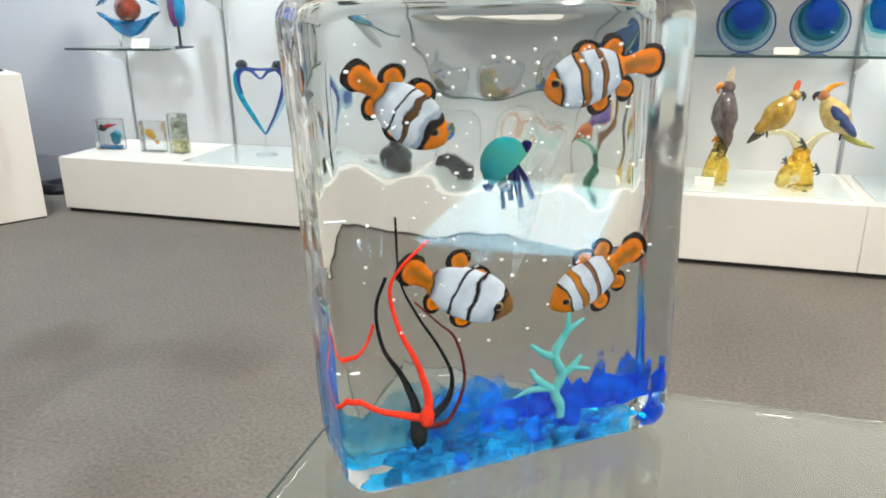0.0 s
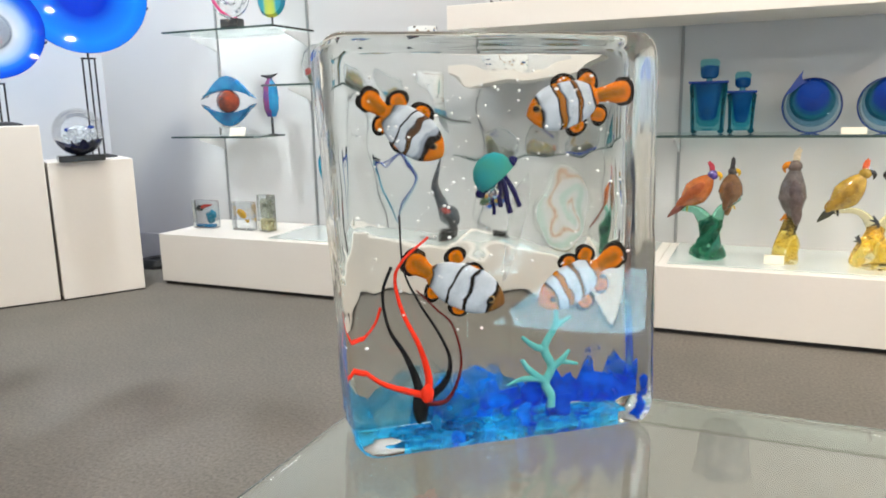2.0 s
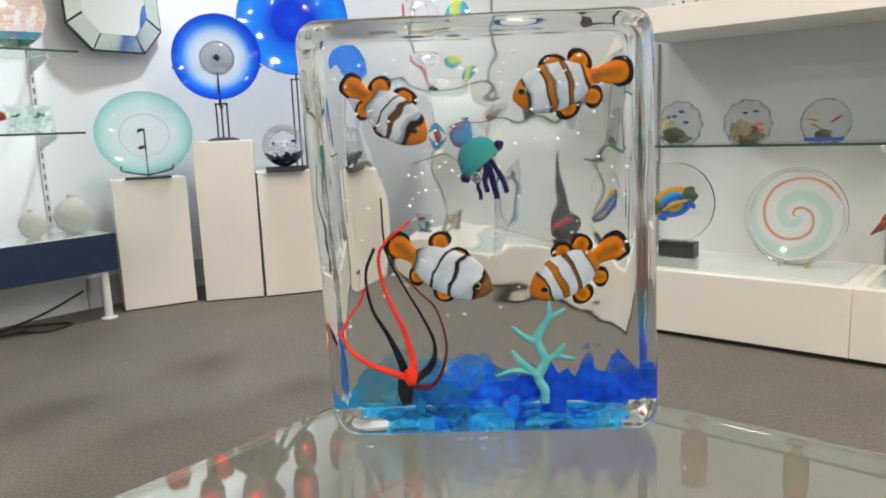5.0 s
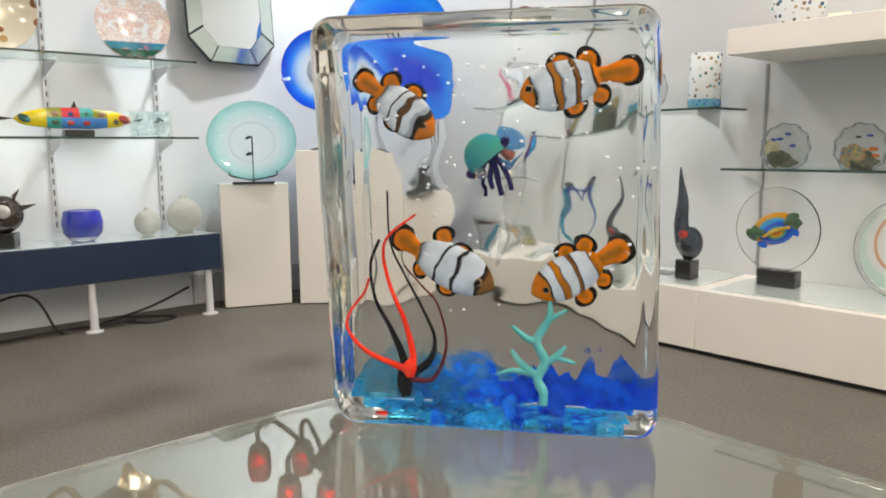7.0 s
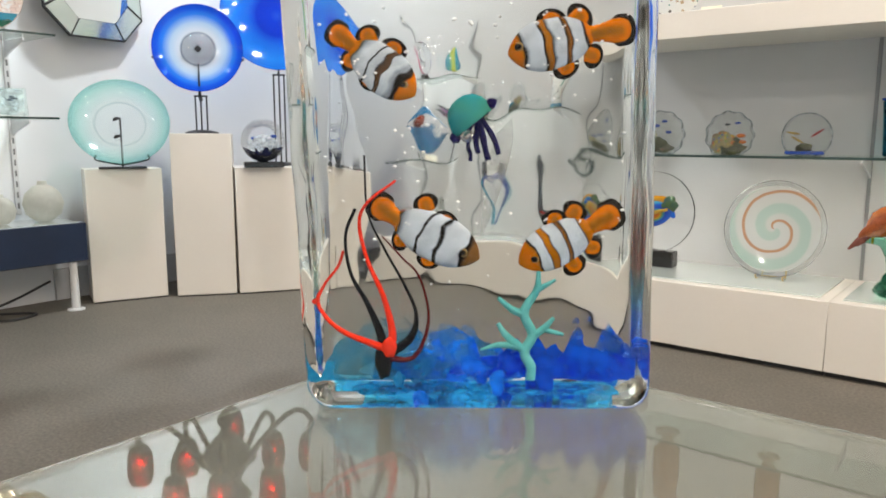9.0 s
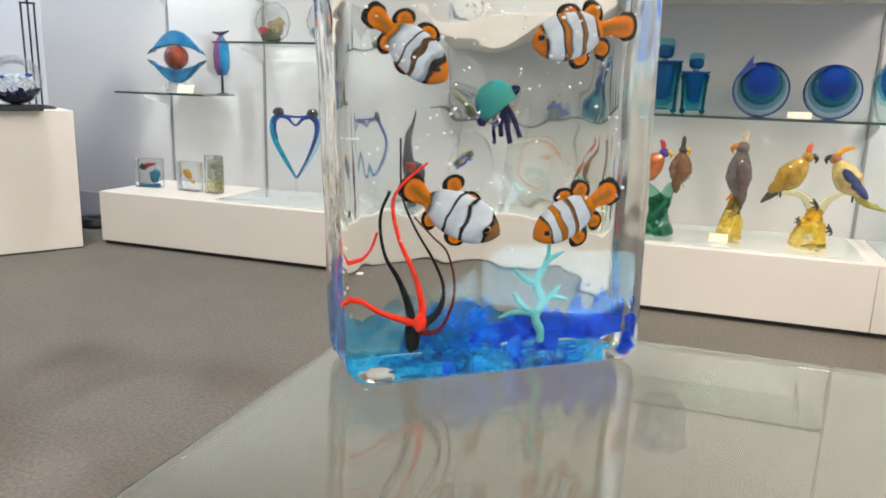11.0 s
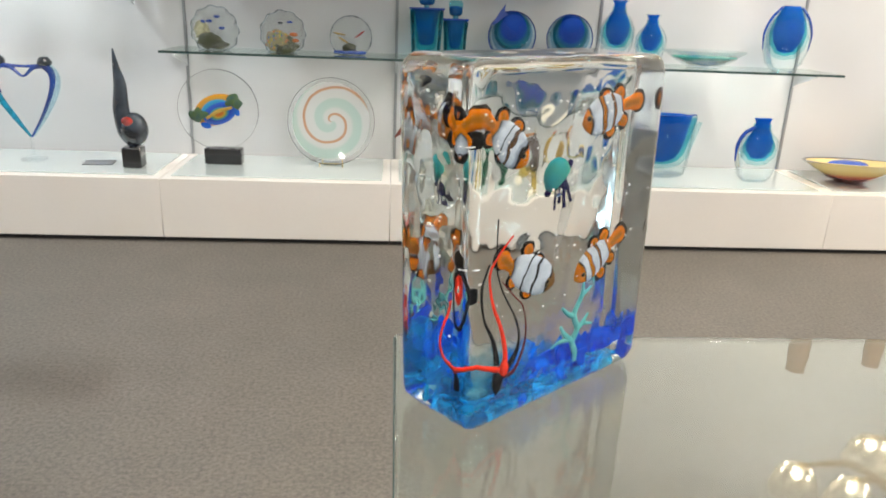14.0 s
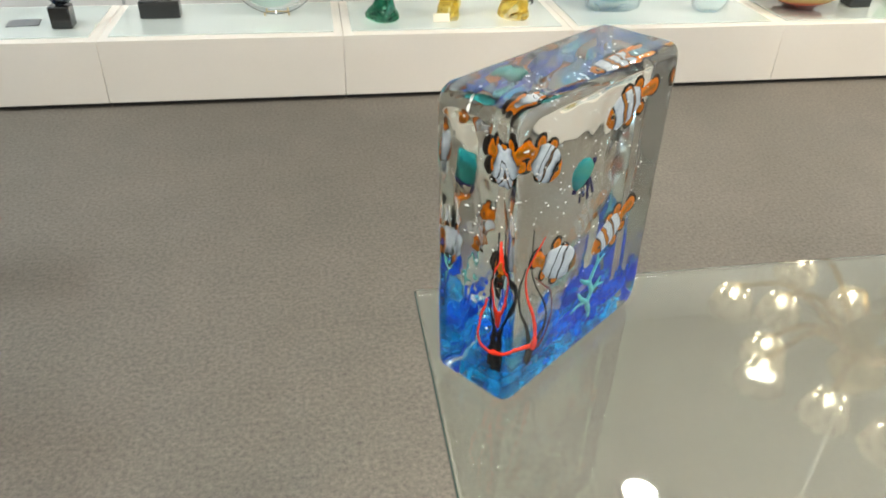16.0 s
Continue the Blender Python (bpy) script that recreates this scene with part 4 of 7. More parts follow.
tagged(part("glass_chips", bm, [cob, tea], blk, "blue and teal glass chips"), kind="stuff")
# thin layers of colour that lie flat on the block's floor
for out, z0, m_, lb in (([(-92, 20), (-84, 74), (-60, 80), (-34, 84), (-12, 70), (-18, 40), (-4, 16), (-60, 14)], 5, AQ, "clear aqua glass layer lying flat"),
                        ([(-16, 20), (-26, 50), (-14, 84), (30, 88), (70, 82), (106, 82), (112, 40), (102, 14), (50, 16)], 6, AQ, "clear aqua glass layer lying flat"),
                        ([(10, 30), (6, 66), (52, 74), (112, 70), (116, 30), (60, 24)], 10, AQ, "clear aqua glass layer lying flat")):
    bed = slab([(u / 1000, v / 1000) for u, v in out], 0.002)
    part("colour_bed", moved(bed, pose(0, 0, z0 / 1000, -90, 0, 0)), m_, blk, lb, smooth=False)
part("blue_bead", ball(0.0065, -0.044, 0.022, 0.0085, 1, 0.8, 0.85, seg=16), cob, blk, "small round blue glass bead")
# air bubbles: their white gleam towards the lamps is put into the balls' colour
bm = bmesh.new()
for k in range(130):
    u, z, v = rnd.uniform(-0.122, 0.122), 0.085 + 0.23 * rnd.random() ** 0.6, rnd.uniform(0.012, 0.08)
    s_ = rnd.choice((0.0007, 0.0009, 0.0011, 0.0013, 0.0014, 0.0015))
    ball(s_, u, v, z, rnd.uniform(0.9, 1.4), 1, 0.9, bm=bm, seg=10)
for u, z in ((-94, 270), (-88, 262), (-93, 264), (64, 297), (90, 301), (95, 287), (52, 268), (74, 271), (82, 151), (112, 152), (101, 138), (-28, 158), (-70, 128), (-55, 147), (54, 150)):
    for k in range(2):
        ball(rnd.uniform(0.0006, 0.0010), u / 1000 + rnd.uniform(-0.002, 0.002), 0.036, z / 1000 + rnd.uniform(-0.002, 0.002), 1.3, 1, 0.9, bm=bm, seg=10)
tagged(part("air_bubbles", bm, mat("bubble_gleam_white", (0.74, 0.74, 0.74), 0.15, vary=0.02, coat=1.0), blk, "tiny air bubbles in the glass, their gleam painted white"), kind="stuff")
part("large_bubble", ball(0.0050, -0.008, 0.034, 0.2155, seg=24), glass("bubble_air", (1, 1, 1), ior=0.667), blk, "single large clear air bubble")
for ob in blk.children:
    if ob is not body:
        ob.location.x -= 0.002

# ---- pieces on the plinths and shelves of the display wall ----
PZ = 0.2745  # top of the glass sheets on the plinths
SZ = 0.758   # top of the long shelf


def glassy(ob):
    """Solid clear glass lets the light pass; the tinted layers keep their soft shadows."""
    ob.visible_shadow = ob.data.materials[0].node_tree.nodes.get("Glass BSDF") is None
    return ob


def price_card(x, y, z, w=0.07, h=0.035, rz=0.0):
    c = thing("price_card", "small folded cream price card", "card", x, y, z, rz, group="price cards")
    part("card", moved(box(w, 0.002, h, 0, 0, 0, 0.0005), pose(0, 0, 0, -18, 0, 0)), M["card"], c)


def on_block(name, label, cat, x, y, z, w, d, h, rz=0.0):
    t_ = thing(name, label, cat, x, y, z, rz)
    part("base", box(w, d, h, 0, 0, 0, 0.004), M["black"], t_, "black lacquered block base")
    return t_


# curved smoke-grey sculpture with a red-lit ball
s = on_block("spike_sculpture", "smoke-grey glass horn sculpture with red ball on black base", "glass sculpture", -1.352, 2.97, PZ, 0.078, 0.07, 0.085)
bm = tube([(0.012, 0, 0.088), (-0.022, 0, 0.15), (-0.034, 0, 0.24), (-0.030, 0, 0.34), (-0.040, 0, 0.42), (-0.046, 0, 0.485)], [0.022, 0.036, 0.034, 0.026, 0.013, 0.003], 16, flat=0.7)
ball(0.06, 0.012, 0, 0.158, 0.96, 0.7, 1.2, bm=bm, seg=28)
part("horn", bm, M["smoke"], s)
part("red_core", ball(0.022, -0.004, -0.033, 0.196, 1.1, 0.6, 0.9, seg=18), M["red"], s, "red glass core")
tagged(part("name_plate", moved(box(0.12, 0.09, 0.003, 0, 0, 0, 0.0008), pose(-1.52, 3.03, PZ, 0, 0, 8)), M["rail"]), "flat grey metal name plate lying on the plinth", "plate")

# heart-shaped frame of two bent rods
h_ = thing("heart_sculpture", "blue and violet glass heart outline with two dark knobs", "glass sculpture", -1.80, 3.05, PZ)
glassy(part("foot", lathe([(0, 0), (0.05, 0), (0.052, 0.006), (0.03, 0.010), (0.007, 0.02), (0.006, 0.1), (0, 0.104)], 28), casing("clear_foot_glass", (0.97, 0.98, 0.985), 0.02, 0.3), h_, "clear glass foot"))
halo = veil("pale_halo_glass", (0.35, 0.6, 0.75), 0.88, 30, 0.06, (0.8, 0.93, 0.98))
navyglass = mat("navy_rod_glass", (0.012, 0.02, 0.16), 0.08, coat=1.0, second=(0.01, 0.06, 0.32), scale=14)
turqglass = veil("turquoise_rod_glass", (0.02, 0.32, 0.48), 0.55, 30, 0.2, (0.3, 0.8, 0.92))
for name, pts, rad, m_, lb in (("pale_rod", ((0.0, 0, 0.1), (-0.055, 0, 0.18), (-0.115, 0, 0.28), (-0.128, 0, 0.36), (-0.095, 0, 0.405)), (0.005, 0.011, 0.013, 0.013, 0.012), turqglass, "clear turquoise glass rod"),
                               ("inner_rod", ((-0.097, 0, 0.282), (-0.115, 0, 0.33), (-0.112, 0, 0.375), (-0.085, 0, 0.4)), (0.002, 0.008, 0.013, 0.015), navyglass, "navy glass drawn into the rod"),
                               ("navy_rod", ((0.004, 0, 0.1), (0.062, 0, 0.195), (0.108, 0, 0.3), (0.116, 0, 0.365), (0.088, 0, 0.402)), (0.0045, 0.007, 0.010, 0.014, 0.017), navyglass, "navy glass rod"),
                               ("halo", ((0.01, 0, 0.105), (0.072, 0, 0.195), (0.122, 0, 0.29), (0.132, 0, 0.36), (0.1, 0, 0.405)), (0.006, 0.012, 0.015, 0.015, 0.013), halo, "clear outer glass round the rod"),
                               ("cross_rod", ((-0.1, 0, 0.4), (-0.045, 0, 0.388), (0.0, 0, 0.354), (0.045, 0, 0.388), (0.1, 0, 0.4)), (0.013, 0.009, 0.005, 0.009, 0.013), navyglass, "navy glass rod"),
                               ("cross_bar", ((-0.1, 0, 0.4), (0.0, 0, 0.394), (0.1, 0, 0.4)), (0.009, 0.006, 0.009), navyglass, "navy glass rod")):
    part(name, tube(pts, rad, 12), m_, h_, lb)
for sx_ in (-1, 1):
    part("knob", ball(0.026, sx_ * 0.092, 0, 0.415, 1.1, 1, 0.85, lumps=0.2), M["smoke"], h_)

# small cast blocks
M["fishgold"] = mat("gold_fish_glass", (0.72, 0.38, 0.03), 0.1, coat=1.0, vary=0.2, scale=40)
M["palegold"] = veil("pale_gold_glass", (0.78, 0.74, 0.5), 0.6, 30, 0.2, (0.95, 0.92, 0.74))
M["palegrey"] = veil("pale_grey_green_glass", (0.66, 0.68, 0.58), 0.7, 30, 0.15, (0.88, 0.9, 0.84))
M["rimgrey"] = veil("grey_inclusion", (0.3, 0.3, 0.27), 0.4, 40, 0.3, (0.6, 0.6, 0.56))
M["miniglass"] = casing("small_block_glass", (0.92, 0.94, 0.945), 0.04, 0.8)


def mini(name, label, x, w, h, d, rz, inner):
    b = thing(name, label, "glass sculpture", x, 3.02, 0.269, rz)
    cast_ = glassy(part("block", box(w, d, h, 0, 0, 0.0005, 0.008, seg=3), M["miniglass"], b))
    for bm_, m_ in inner:
        part("inclusion", bm_, m_, cast_)


mini("small_glass_block", "small clear glass block with a red and black fish inside", -2.655, 0.14, 0.15, 0.05, 8,
     [(tube([(-0.04, 0, 0.1), (-0.01, 0, 0.115), (0.04, 0, 0.125)], [0.004, 0.013, 0.003]), M["red"]), (ball(0.018, -0.035, 0, 0.105, 1.2, 0.5, 0.9, lumps=0.3), M["black"]), (ball(0.028, 0.03, 0, 0.06, 1, 0.5, 1.2, lumps=0.5), M["tealsolid"]), (box(0.11, 0.03, 0.018, 0, 0, 0.004, 0.004), M["skyglass"])])
mini("small_glass_block", "small clear glass block with a yellow fish inside", -2.40, 0.13, 0.15, 0.05, 0,
     [(ball(0.03, -0.015, 0, 0.085, 1.1, 0.4, 0.7, m=pose(0, 0, 0, 0, 35, 0)), M["fishgold"]), (tube([(0.005, 0, 0.055), (0.02, 0, 0.045), (0.028, 0, 0.06)], [0.004, 0.008, 0.002]), M["fishgold"])])
mini("small_glass_block", "tall greenish-yellow tinted glass block", -2.255, 0.085, 0.19, 0.06, -15,
     [(box(0.07, 0.045, 0.06, 0, 0, 0.006, 0.008), M["palegold"]), (box(0.065, 0.04, 0.1, 0, 0, 0.07, 0.008), M["palegrey"]), (ball(0.018, 0.006, -0.01, 0.135, 1.1, 0.5, 0.7, seg=14, lumps=0.3), M["rimgrey"])])


def dish_profile(r, deep=0.03, thick=0.006, foot=0.35):
    pts = [(0, 0.0), (r * foot, 0.0), (r * 0.7, deep * 0.35), (r * 0.9, deep * 0.75), (r, deep), (r * 1.004, deep + thick * 0.5), (r * 0.995, deep + thick), (r * 0.88, deep * 0.75 + thick), (r * 0.68, deep * 0.35 + thick), (r * foot, thick), (0, thick)]
    return pts


UPRIGHT = pose(0, 0, 0, 90, 0, 0)  # the dish's axis, z, comes to face the front

# turtle plate on a black block
t_ = on_block("turtle_plate", "clear round glass plate with a striped turtle on black base", "glass plate", -1.0, 3.08, PZ, 0.16, 0.06, 0.07)
glassy(part("plate", moved(lathe(dish_profile(0.172, 0.02, 0.012), 56), Matrix.Translation((-0.015, 0.02, 0.235)) @ UPRIGHT), M["clear"], t_))
upper = rings("upper_shell", [(0.0, (0.05, 0.16, 0.1)), (0.34, (0.12, 0.2, 0.06)), (0.42, (0.02, 0.2, 0.4)), (0.68, (0.02, 0.26, 0.46)), (0.75, (0.36, 0.2, 0.03)), (1.0, (0.5, 0.22, 0.01))], 0.09)
lower = rings("lower_shell", [(0.0, (0.4, 0.1, 0.02)), (0.22, (0.42, 0.14, 0.02)), (0.34, (0.4, 0.27, 0.03)), (0.46, (0.12, 0.22, 0.08)), (0.56, (0.02, 0.2, 0.28)), (0.66, (0.006, 0.04, 0.34)), (1.0, (0.008, 0.09, 0.46))], 0.07)
for name, r_, dx_, dz_, y_, m_, k_ in (("upper_shell", 0.097, -0.022, 0.236, -0.012, upper, 0.66), ("lower_shell", 0.074, -0.006, 0.222, -0.019, lower, 0.62)):
    o_ = part(name, lathe([(0, 0.009), (r_ * 0.5, 0.008), (r_ * 0.85, 0.005), (r_, 0.0), (r_ * 0.98, -0.003), (0, -0.003)], 36), m_, t_)
    o_.matrix_basis = Matrix.Translation((dx_, y_, dz_)) @ pose(0, 0, 0, 0, -22, 0) @ Matrix.Diagonal((1, 1, k_, 1)) @ UPRIGHT
for pts, rad in ((((-0.108, -0.026, 0.232), (-0.085, -0.03, 0.215), (-0.05, -0.031, 0.222)), (0.022, 0.024, 0.006)), (((0.022, -0.031, 0.262), (0.055, -0.029, 0.275), (0.084, -0.024, 0.255)), (0.006, 0.025, 0.02))):
    part("dark_patch", tube(pts, rad, 12, flat=0.3), M["tealdark"], t_, "dark olive and teal patch at the end of the shell")
part("stripe", tube([(-0.06, -0.03, 0.2), (-0.01, -0.032, 0.232), (0.05, -0.03, 0.25)], [0.006, 0.008, 0.006], 12, flat=0.3), M["amber_solid"], t_, "amber stripe across the shell")
for bx_, bz_, ba, br, m_ in ((-0.1, 0.205, 40, 0.026, M["tealdark"]), (0.062, 0.29, -20, 0.022, M["tealdark"]), (0.075, 0.232, 55, 0.018, M["cobalt"]), (-0.055, 0.168, 15, 0.018, M["cobalt"])):
    part("flipper", ball(br, bx_ - 0.012, -0.016, bz_, 1.25, 0.3, 0.75, seg=16, m=pose(0, 0, 0, 0, ba, 0)), m_, t_)

# swirl plate on a small wire stand
t_ = thing("swirl_plate", "clear glass plate with coral-red and mint spiral band", "glass plate", -0.53, 3.1, PZ)
sw = rings("swirl_bands", [(0.0, (0.78, 0.8, 0.8)), (0.18, (0.76, 0.79, 0.79)), (0.22, (0.68, 0.4, 0.25)), (0.28, (0.66, 0.33, 0.19)), (0.31, (0.78, 0.79, 0.78)), (0.45, (0.76, 0.79, 0.78)), (0.55, (0.6, 0.75, 0.7)), (0.82, (0.58, 0.74, 0.69)), (0.88, (0.77, 0.8, 0.79)), (1.0, (0.78, 0.8, 0.8))], 0.19, spiral=1.6, trans=0.6)
pm_ = Matrix.Translation((0, 0.0, 0.195)) @ pose(0, 0, 0, -8, 0, 0) @ UPRIGHT
inner = part("swirl", lathe(dish_profile(0.170, 0.016, 0.008), 56), sw, t_, "spiral of coral-red and mint glass")
inner.matrix_basis = pm_ @ pose(0, 0, 0, 0, 0, 115)
rim = glassy(part("rim", lathe([(0.171, 0.017), (0.188, 0.024), (0.19, 0.028), (0.188, 0.031), (0.171, 0.026), (0.171, 0.017)], 56), M["clear"], t_, "clear glass rim"))
rim.matrix_basis = pm_
bm = bmesh.new()
for sx_ in (-1, 1):
    tube([(sx_ * 0.05, -0.05, 0.018), (sx_ * 0.05, -0.045, 0.003), (sx_ * 0.045, 0.02, 0.004), (sx_ * 0.03, 0.05, 0.12)], [0.0025] * 4, 8, bm)
tube([(-0.045, 0.02, 0.005), (0.045, 0.02, 0.005)], [0.0025, 0.0025], 8, bm)
part("wire_stand", bm, mat("brass_wire", (0.6, 0.42, 0.16), 0.3, metal=1.0), t_, "small brass wire stand")


def bird_mats(*cols):
    return [mat("bird_glass", c, 0.1, coat=1.0, second=[v * 0.6 for v in c], scale=40, fine=0.12, bscale=160) for c in cols]


def parrot(bm, x, z, way, size, lean, fat=1.0, tail=1.0, crest=1.0, back=-0.02, y=0.0, swing=0.0):
    """A perched glass bird: plump body, folded wings, tail, round head, hooked beak and crest. Slots: body, head, beak, tail, crest, wing."""
    own = bmesh.new()
    tube([(-0.014, 0, -0.085), (-0.009, 0, -0.05), (0, 0, -0.008), (0.006, 0, 0.035), (0.009, 0, 0.07), (0.011, 0, 0.095)], [0.010, 0.028 * fat, 0.041 * fat, 0.036 * fat, 0.025 * fat, 0.018], 18, own, 0, flat=0.85)
    tube([(-0.012, 0, -0.06), (-0.024, 0, -0.12), (-0.034 - swing, 0, -0.09 - 0.10 * tail)], [0.018, 0.016, 0.004], 12, own, 3, flat=0.45)
    tube([(-0.006, 0.004, -0.06), (-0.012, 0.004, -0.11), (-0.016 - swing, 0.004, -0.085 - 0.07 * tail)], [0.014, 0.011, 0.003], 10, own, 3, flat=0.45)
    for sy in (-1, 1):
        # three overlapping rows of feathers on each folded wing
        for row, (dx, dz, ln, wd) in enumerate(((-0.002, 0.022, 0.034, 0.62), (-0.012, -0.012, 0.042, 0.55), (-0.022, -0.05, 0.046, 0.40))):
            ball(ln, dx, sy * (0.033 - 0.005 * row) * fat, dz, wd, 0.24, 1.15, bm=own, mi=5, seg=14, m=pose(0, 0, 0, 0, 12, 0), lumps=0.12)
    turn = pose(0, 0, 0, 0, lean, 0)
    bmesh.ops.transform(own, matrix=turn, verts=own.verts)
    hd = turn @ Vector((0.014, 0, 0.106))
    at = lambda dx, dz: (hd.x + dx, 0, hd.z + dz)
    ball(0.0245, hd.x, 0, hd.z, 1.05, 0.9, 0.95, bm=own, mi=1, seg=18)
    tube([at(0.010, 0.006), at(0.026, 0.004), at(0.035, -0.006), at(0.031, -0.024)], [0.013, 0.013, 0.009, 0.002], 10, own, 2)
    for k in (-1, 0, 1):
        tube([at(-0.003, 0.012), at(back * 0.6 + k * 0.003, 0.03 + 0.016 * crest), at(back * 1.5 + k * 0.008, 0.028 + (0.05 - 0.01 * abs(k)) * crest)], [0.012, 0.010, 0.002], 10, own, 4, flat=0.5)
    for sx_ in (-0.008, 0.012):
        tube([turn @ Vector((0.0, 0.012, -0.06)), turn @ Vector((sx_ + 0.01, 0.012, -0.1))], [0.007, 0.004], 8, own, 2)
    bmesh.ops.transform(own, matrix=Matrix.Translation((x, y, z)) @ Matrix.Diagonal((way * size, size, size, 1)), verts=own.verts)
    bmesh.ops.recalc_face_normals(own, faces=own.faces[:])
    return join(bm, own, None)


def bird_group(label, x, stand_mat, core_mat, branches, birds, base, leaves=(), y=2.975):
    t_ = thing("parrot_sculpture", label, "glass sculpture", x - 0.012, y, PZ, group="glass birds")
    t_.scale = (1.05, 1.05, 1.05)
    glassy(part("base", lathe(base, 36, wobble=0.3), stand_mat, t_, "lumpy cast glass base"))
    for k in range(3):
        # streaks of colour that wind up through the clear base
        line = [(0.62 * r * math.cos(2.1 * k + 26 * h), 0.62 * r * math.sin(2.1 * k + 26 * h), h) for r, h in base[1:-1] if h > 0.004]
        part("streak", tube(line, [0.012, 0.019, 0.012, 0.006], 12), core_mat, t_, "winding streak of darker glass")
    for pts, rad in branches:
        glassy(part("branch", tube(pts, rad, 14), stand_mat, t_, "twisted glass branch"))
    for lx, lz, lr in leaves:
        bm = bmesh.new()
        for k in range(4):
            a = 0.5 + k * 0.85 + lr * 60
            tube([(lx, -0.022, lz), (lx + lr * 0.5 * math.cos(a + 0.5), -0.027, lz + lr * 0.6 * math.sin(a)), (lx + lr * math.cos(a), -0.024, lz + lr * math.sin(a))], [0.005, 0.0045, 0.001], 8, bm)
        part("leaf", bm, M["smoke"], t_, "small dark star-shaped leaf")
    for mats, args in birds:
        part("bird", parrot(bmesh.new(), *args), bird_mats(*mats), t_)


OR, RD, BK, YL, BR, NB, GY = (0.5, 0.13, 0.02), (0.5, 0.03, 0.06), (0.03, 0.03, 0.035), (0.72, 0.42, 0.02), (0.2, 0.09, 0.03), (0.02, 0.05, 0.22), (0.13, 0.105, 0.095)
M["bird_amber"] = glass("amber_stand_glass", (0.985, 0.94, 0.76), rough=0.03, wave=0.15, wscale=45)
M["bird_green"] = glass("green_stand_glass", (0.55, 0.84, 0.74), rough=0.03, wave=0.15, wscale=45)
M["green_streak"] = mat("green_streaks", (0.006, 0.06, 0.042), 0.1, coat=1.0, second=(0.02, 0.16, 0.11), scale=50)
M["gold_streak"] = veil("gold_streaks", (0.8, 0.64, 0.2), 0.8, 60, 0.2, (0.99, 0.93, 0.62))
bell = [(0, 0), (0.054, 0.0), (0.068, 0.010), (0.069, 0.024), (0.058, 0.044), (0.042, 0.062), (0.035, 0.08), (0.037, 0.102), (0.043, 0.125), (0.036, 0.145), (0, 0.15)]
bird_group("two orange and brown glass parrots on a green branch", -0.072, M["bird_green"], M["green_streak"],
           [(((0, 0, 0.11), (-0.03, 0, 0.155), (-0.06, 0, 0.182), (-0.11, 0, 0.182)), (0.032, 0.026, 0.016, 0.006)), (((0.0, 0, 0.1), (0.02, 0, 0.15), (0.035, 0, 0.19), (0.065, 0, 0.205), (0.1, 0, 0.228)), (0.03, 0.024, 0.015, 0.008, 0.003)), (((0.02, -0.02, 0.09), (-0.03, -0.035, 0.07), (-0.01, -0.055, 0.03), (0.05, -0.045, 0.02)), (0.012, 0.017, 0.018, 0.009))],
           [((OR, (0.07, 0.04, 0.30), (0.75, 0.42, 0.02), (0.26, 0.07, 0.05), RD, (0.42, 0.09, 0.015)), (-0.058, 0.25, 1, 0.80, 34, 1.5, 0.85, 0.75, -0.012)), ((BR, (0.05, 0.045, 0.04), (0.8, 0.5, 0.02), BR, BK, (0.17, 0.075, 0.03)), (0.062, 0.255, 1, 0.68, -4, 1.6, -0.2, 1.1, 0.0))], bell)
bird_group("grey-brown glass parrot on an amber glass trunk", 0.205, M["bird_amber"], M["gold_streak"], [(((0.004, 0, 0.12), (0.02, 0, 0.16), (0.022, 0, 0.215)), (0.016, 0.010, 0.006)), (((0.0, 0, 0.12), (-0.008, 0.0, 0.15), (0.0, 0, 0.19)), (0.014, 0.010, 0.005))],
           [((GY, (0.14, 0.10, 0.085), (0.8, 0.26, 0.01), (0.05, 0.045, 0.05), (0.72, 0.6, 0.42), (0.12, 0.085, 0.08)), (0.008, 0.245, -1, 0.98, -8, 1.2, 0.75, 0.85, -0.008, 0.0, -0.03))], [(0, 0), (0.043, 0), (0.047, 0.012), (0.044, 0.05), (0.038, 0.08), (0.026, 0.12), (0.016, 0.16), (0, 0.165)])
bird_group("pair of yellow glass parrots on an amber branch", 0.492, M["bird_amber"], M["gold_streak"], [(((0, 0, 0.1), (-0.012, 0, 0.15), (-0.05, 0, 0.192), (-0.1, 0, 0.196), (-0.15, 0, 0.182)), (0.022, 0.02, 0.012, 0.009, 0.003)), (((0, 0, 0.1), (0.02, 0, 0.15), (0.05, 0, 0.19), (0.1, 0, 0.21)), (0.022, 0.018, 0.011, 0.003))],
           [(((0.52, 0.32, 0.04), (0.46, 0.28, 0.03), BK, (0.06, 0.06, 0.04), (0.72, 0.12, 0.03), (0.46, 0.26, 0.02)), (-0.095, 0.256, 1, 0.82, 28, 1.45, 0.7, 0.75, 0.004)), (((0.62, 0.46, 0.16), (0.42, 0.16, 0.06), BK, (0.34, 0.32, 0.05), (0.78, 0.32, 0.01), (0.02, 0.045, 0.16)), (0.095, 0.256, -1, 0.82, 28, 1.45, 0.95, 0.6, -0.045, 0.0, 0.05))],
           [(0, 0), (0.058, 0.0), (0.066, 0.012), (0.062, 0.045), (0.048, 0.085), (0.03, 0.12), (0.022, 0.145), (0, 0.15)], ((0.002, 0.165, 0.026), (-0.046, 0.098, 0.02), (0.058, 0.078, 0.024)))
price_card(0.15, 2.92, PZ)


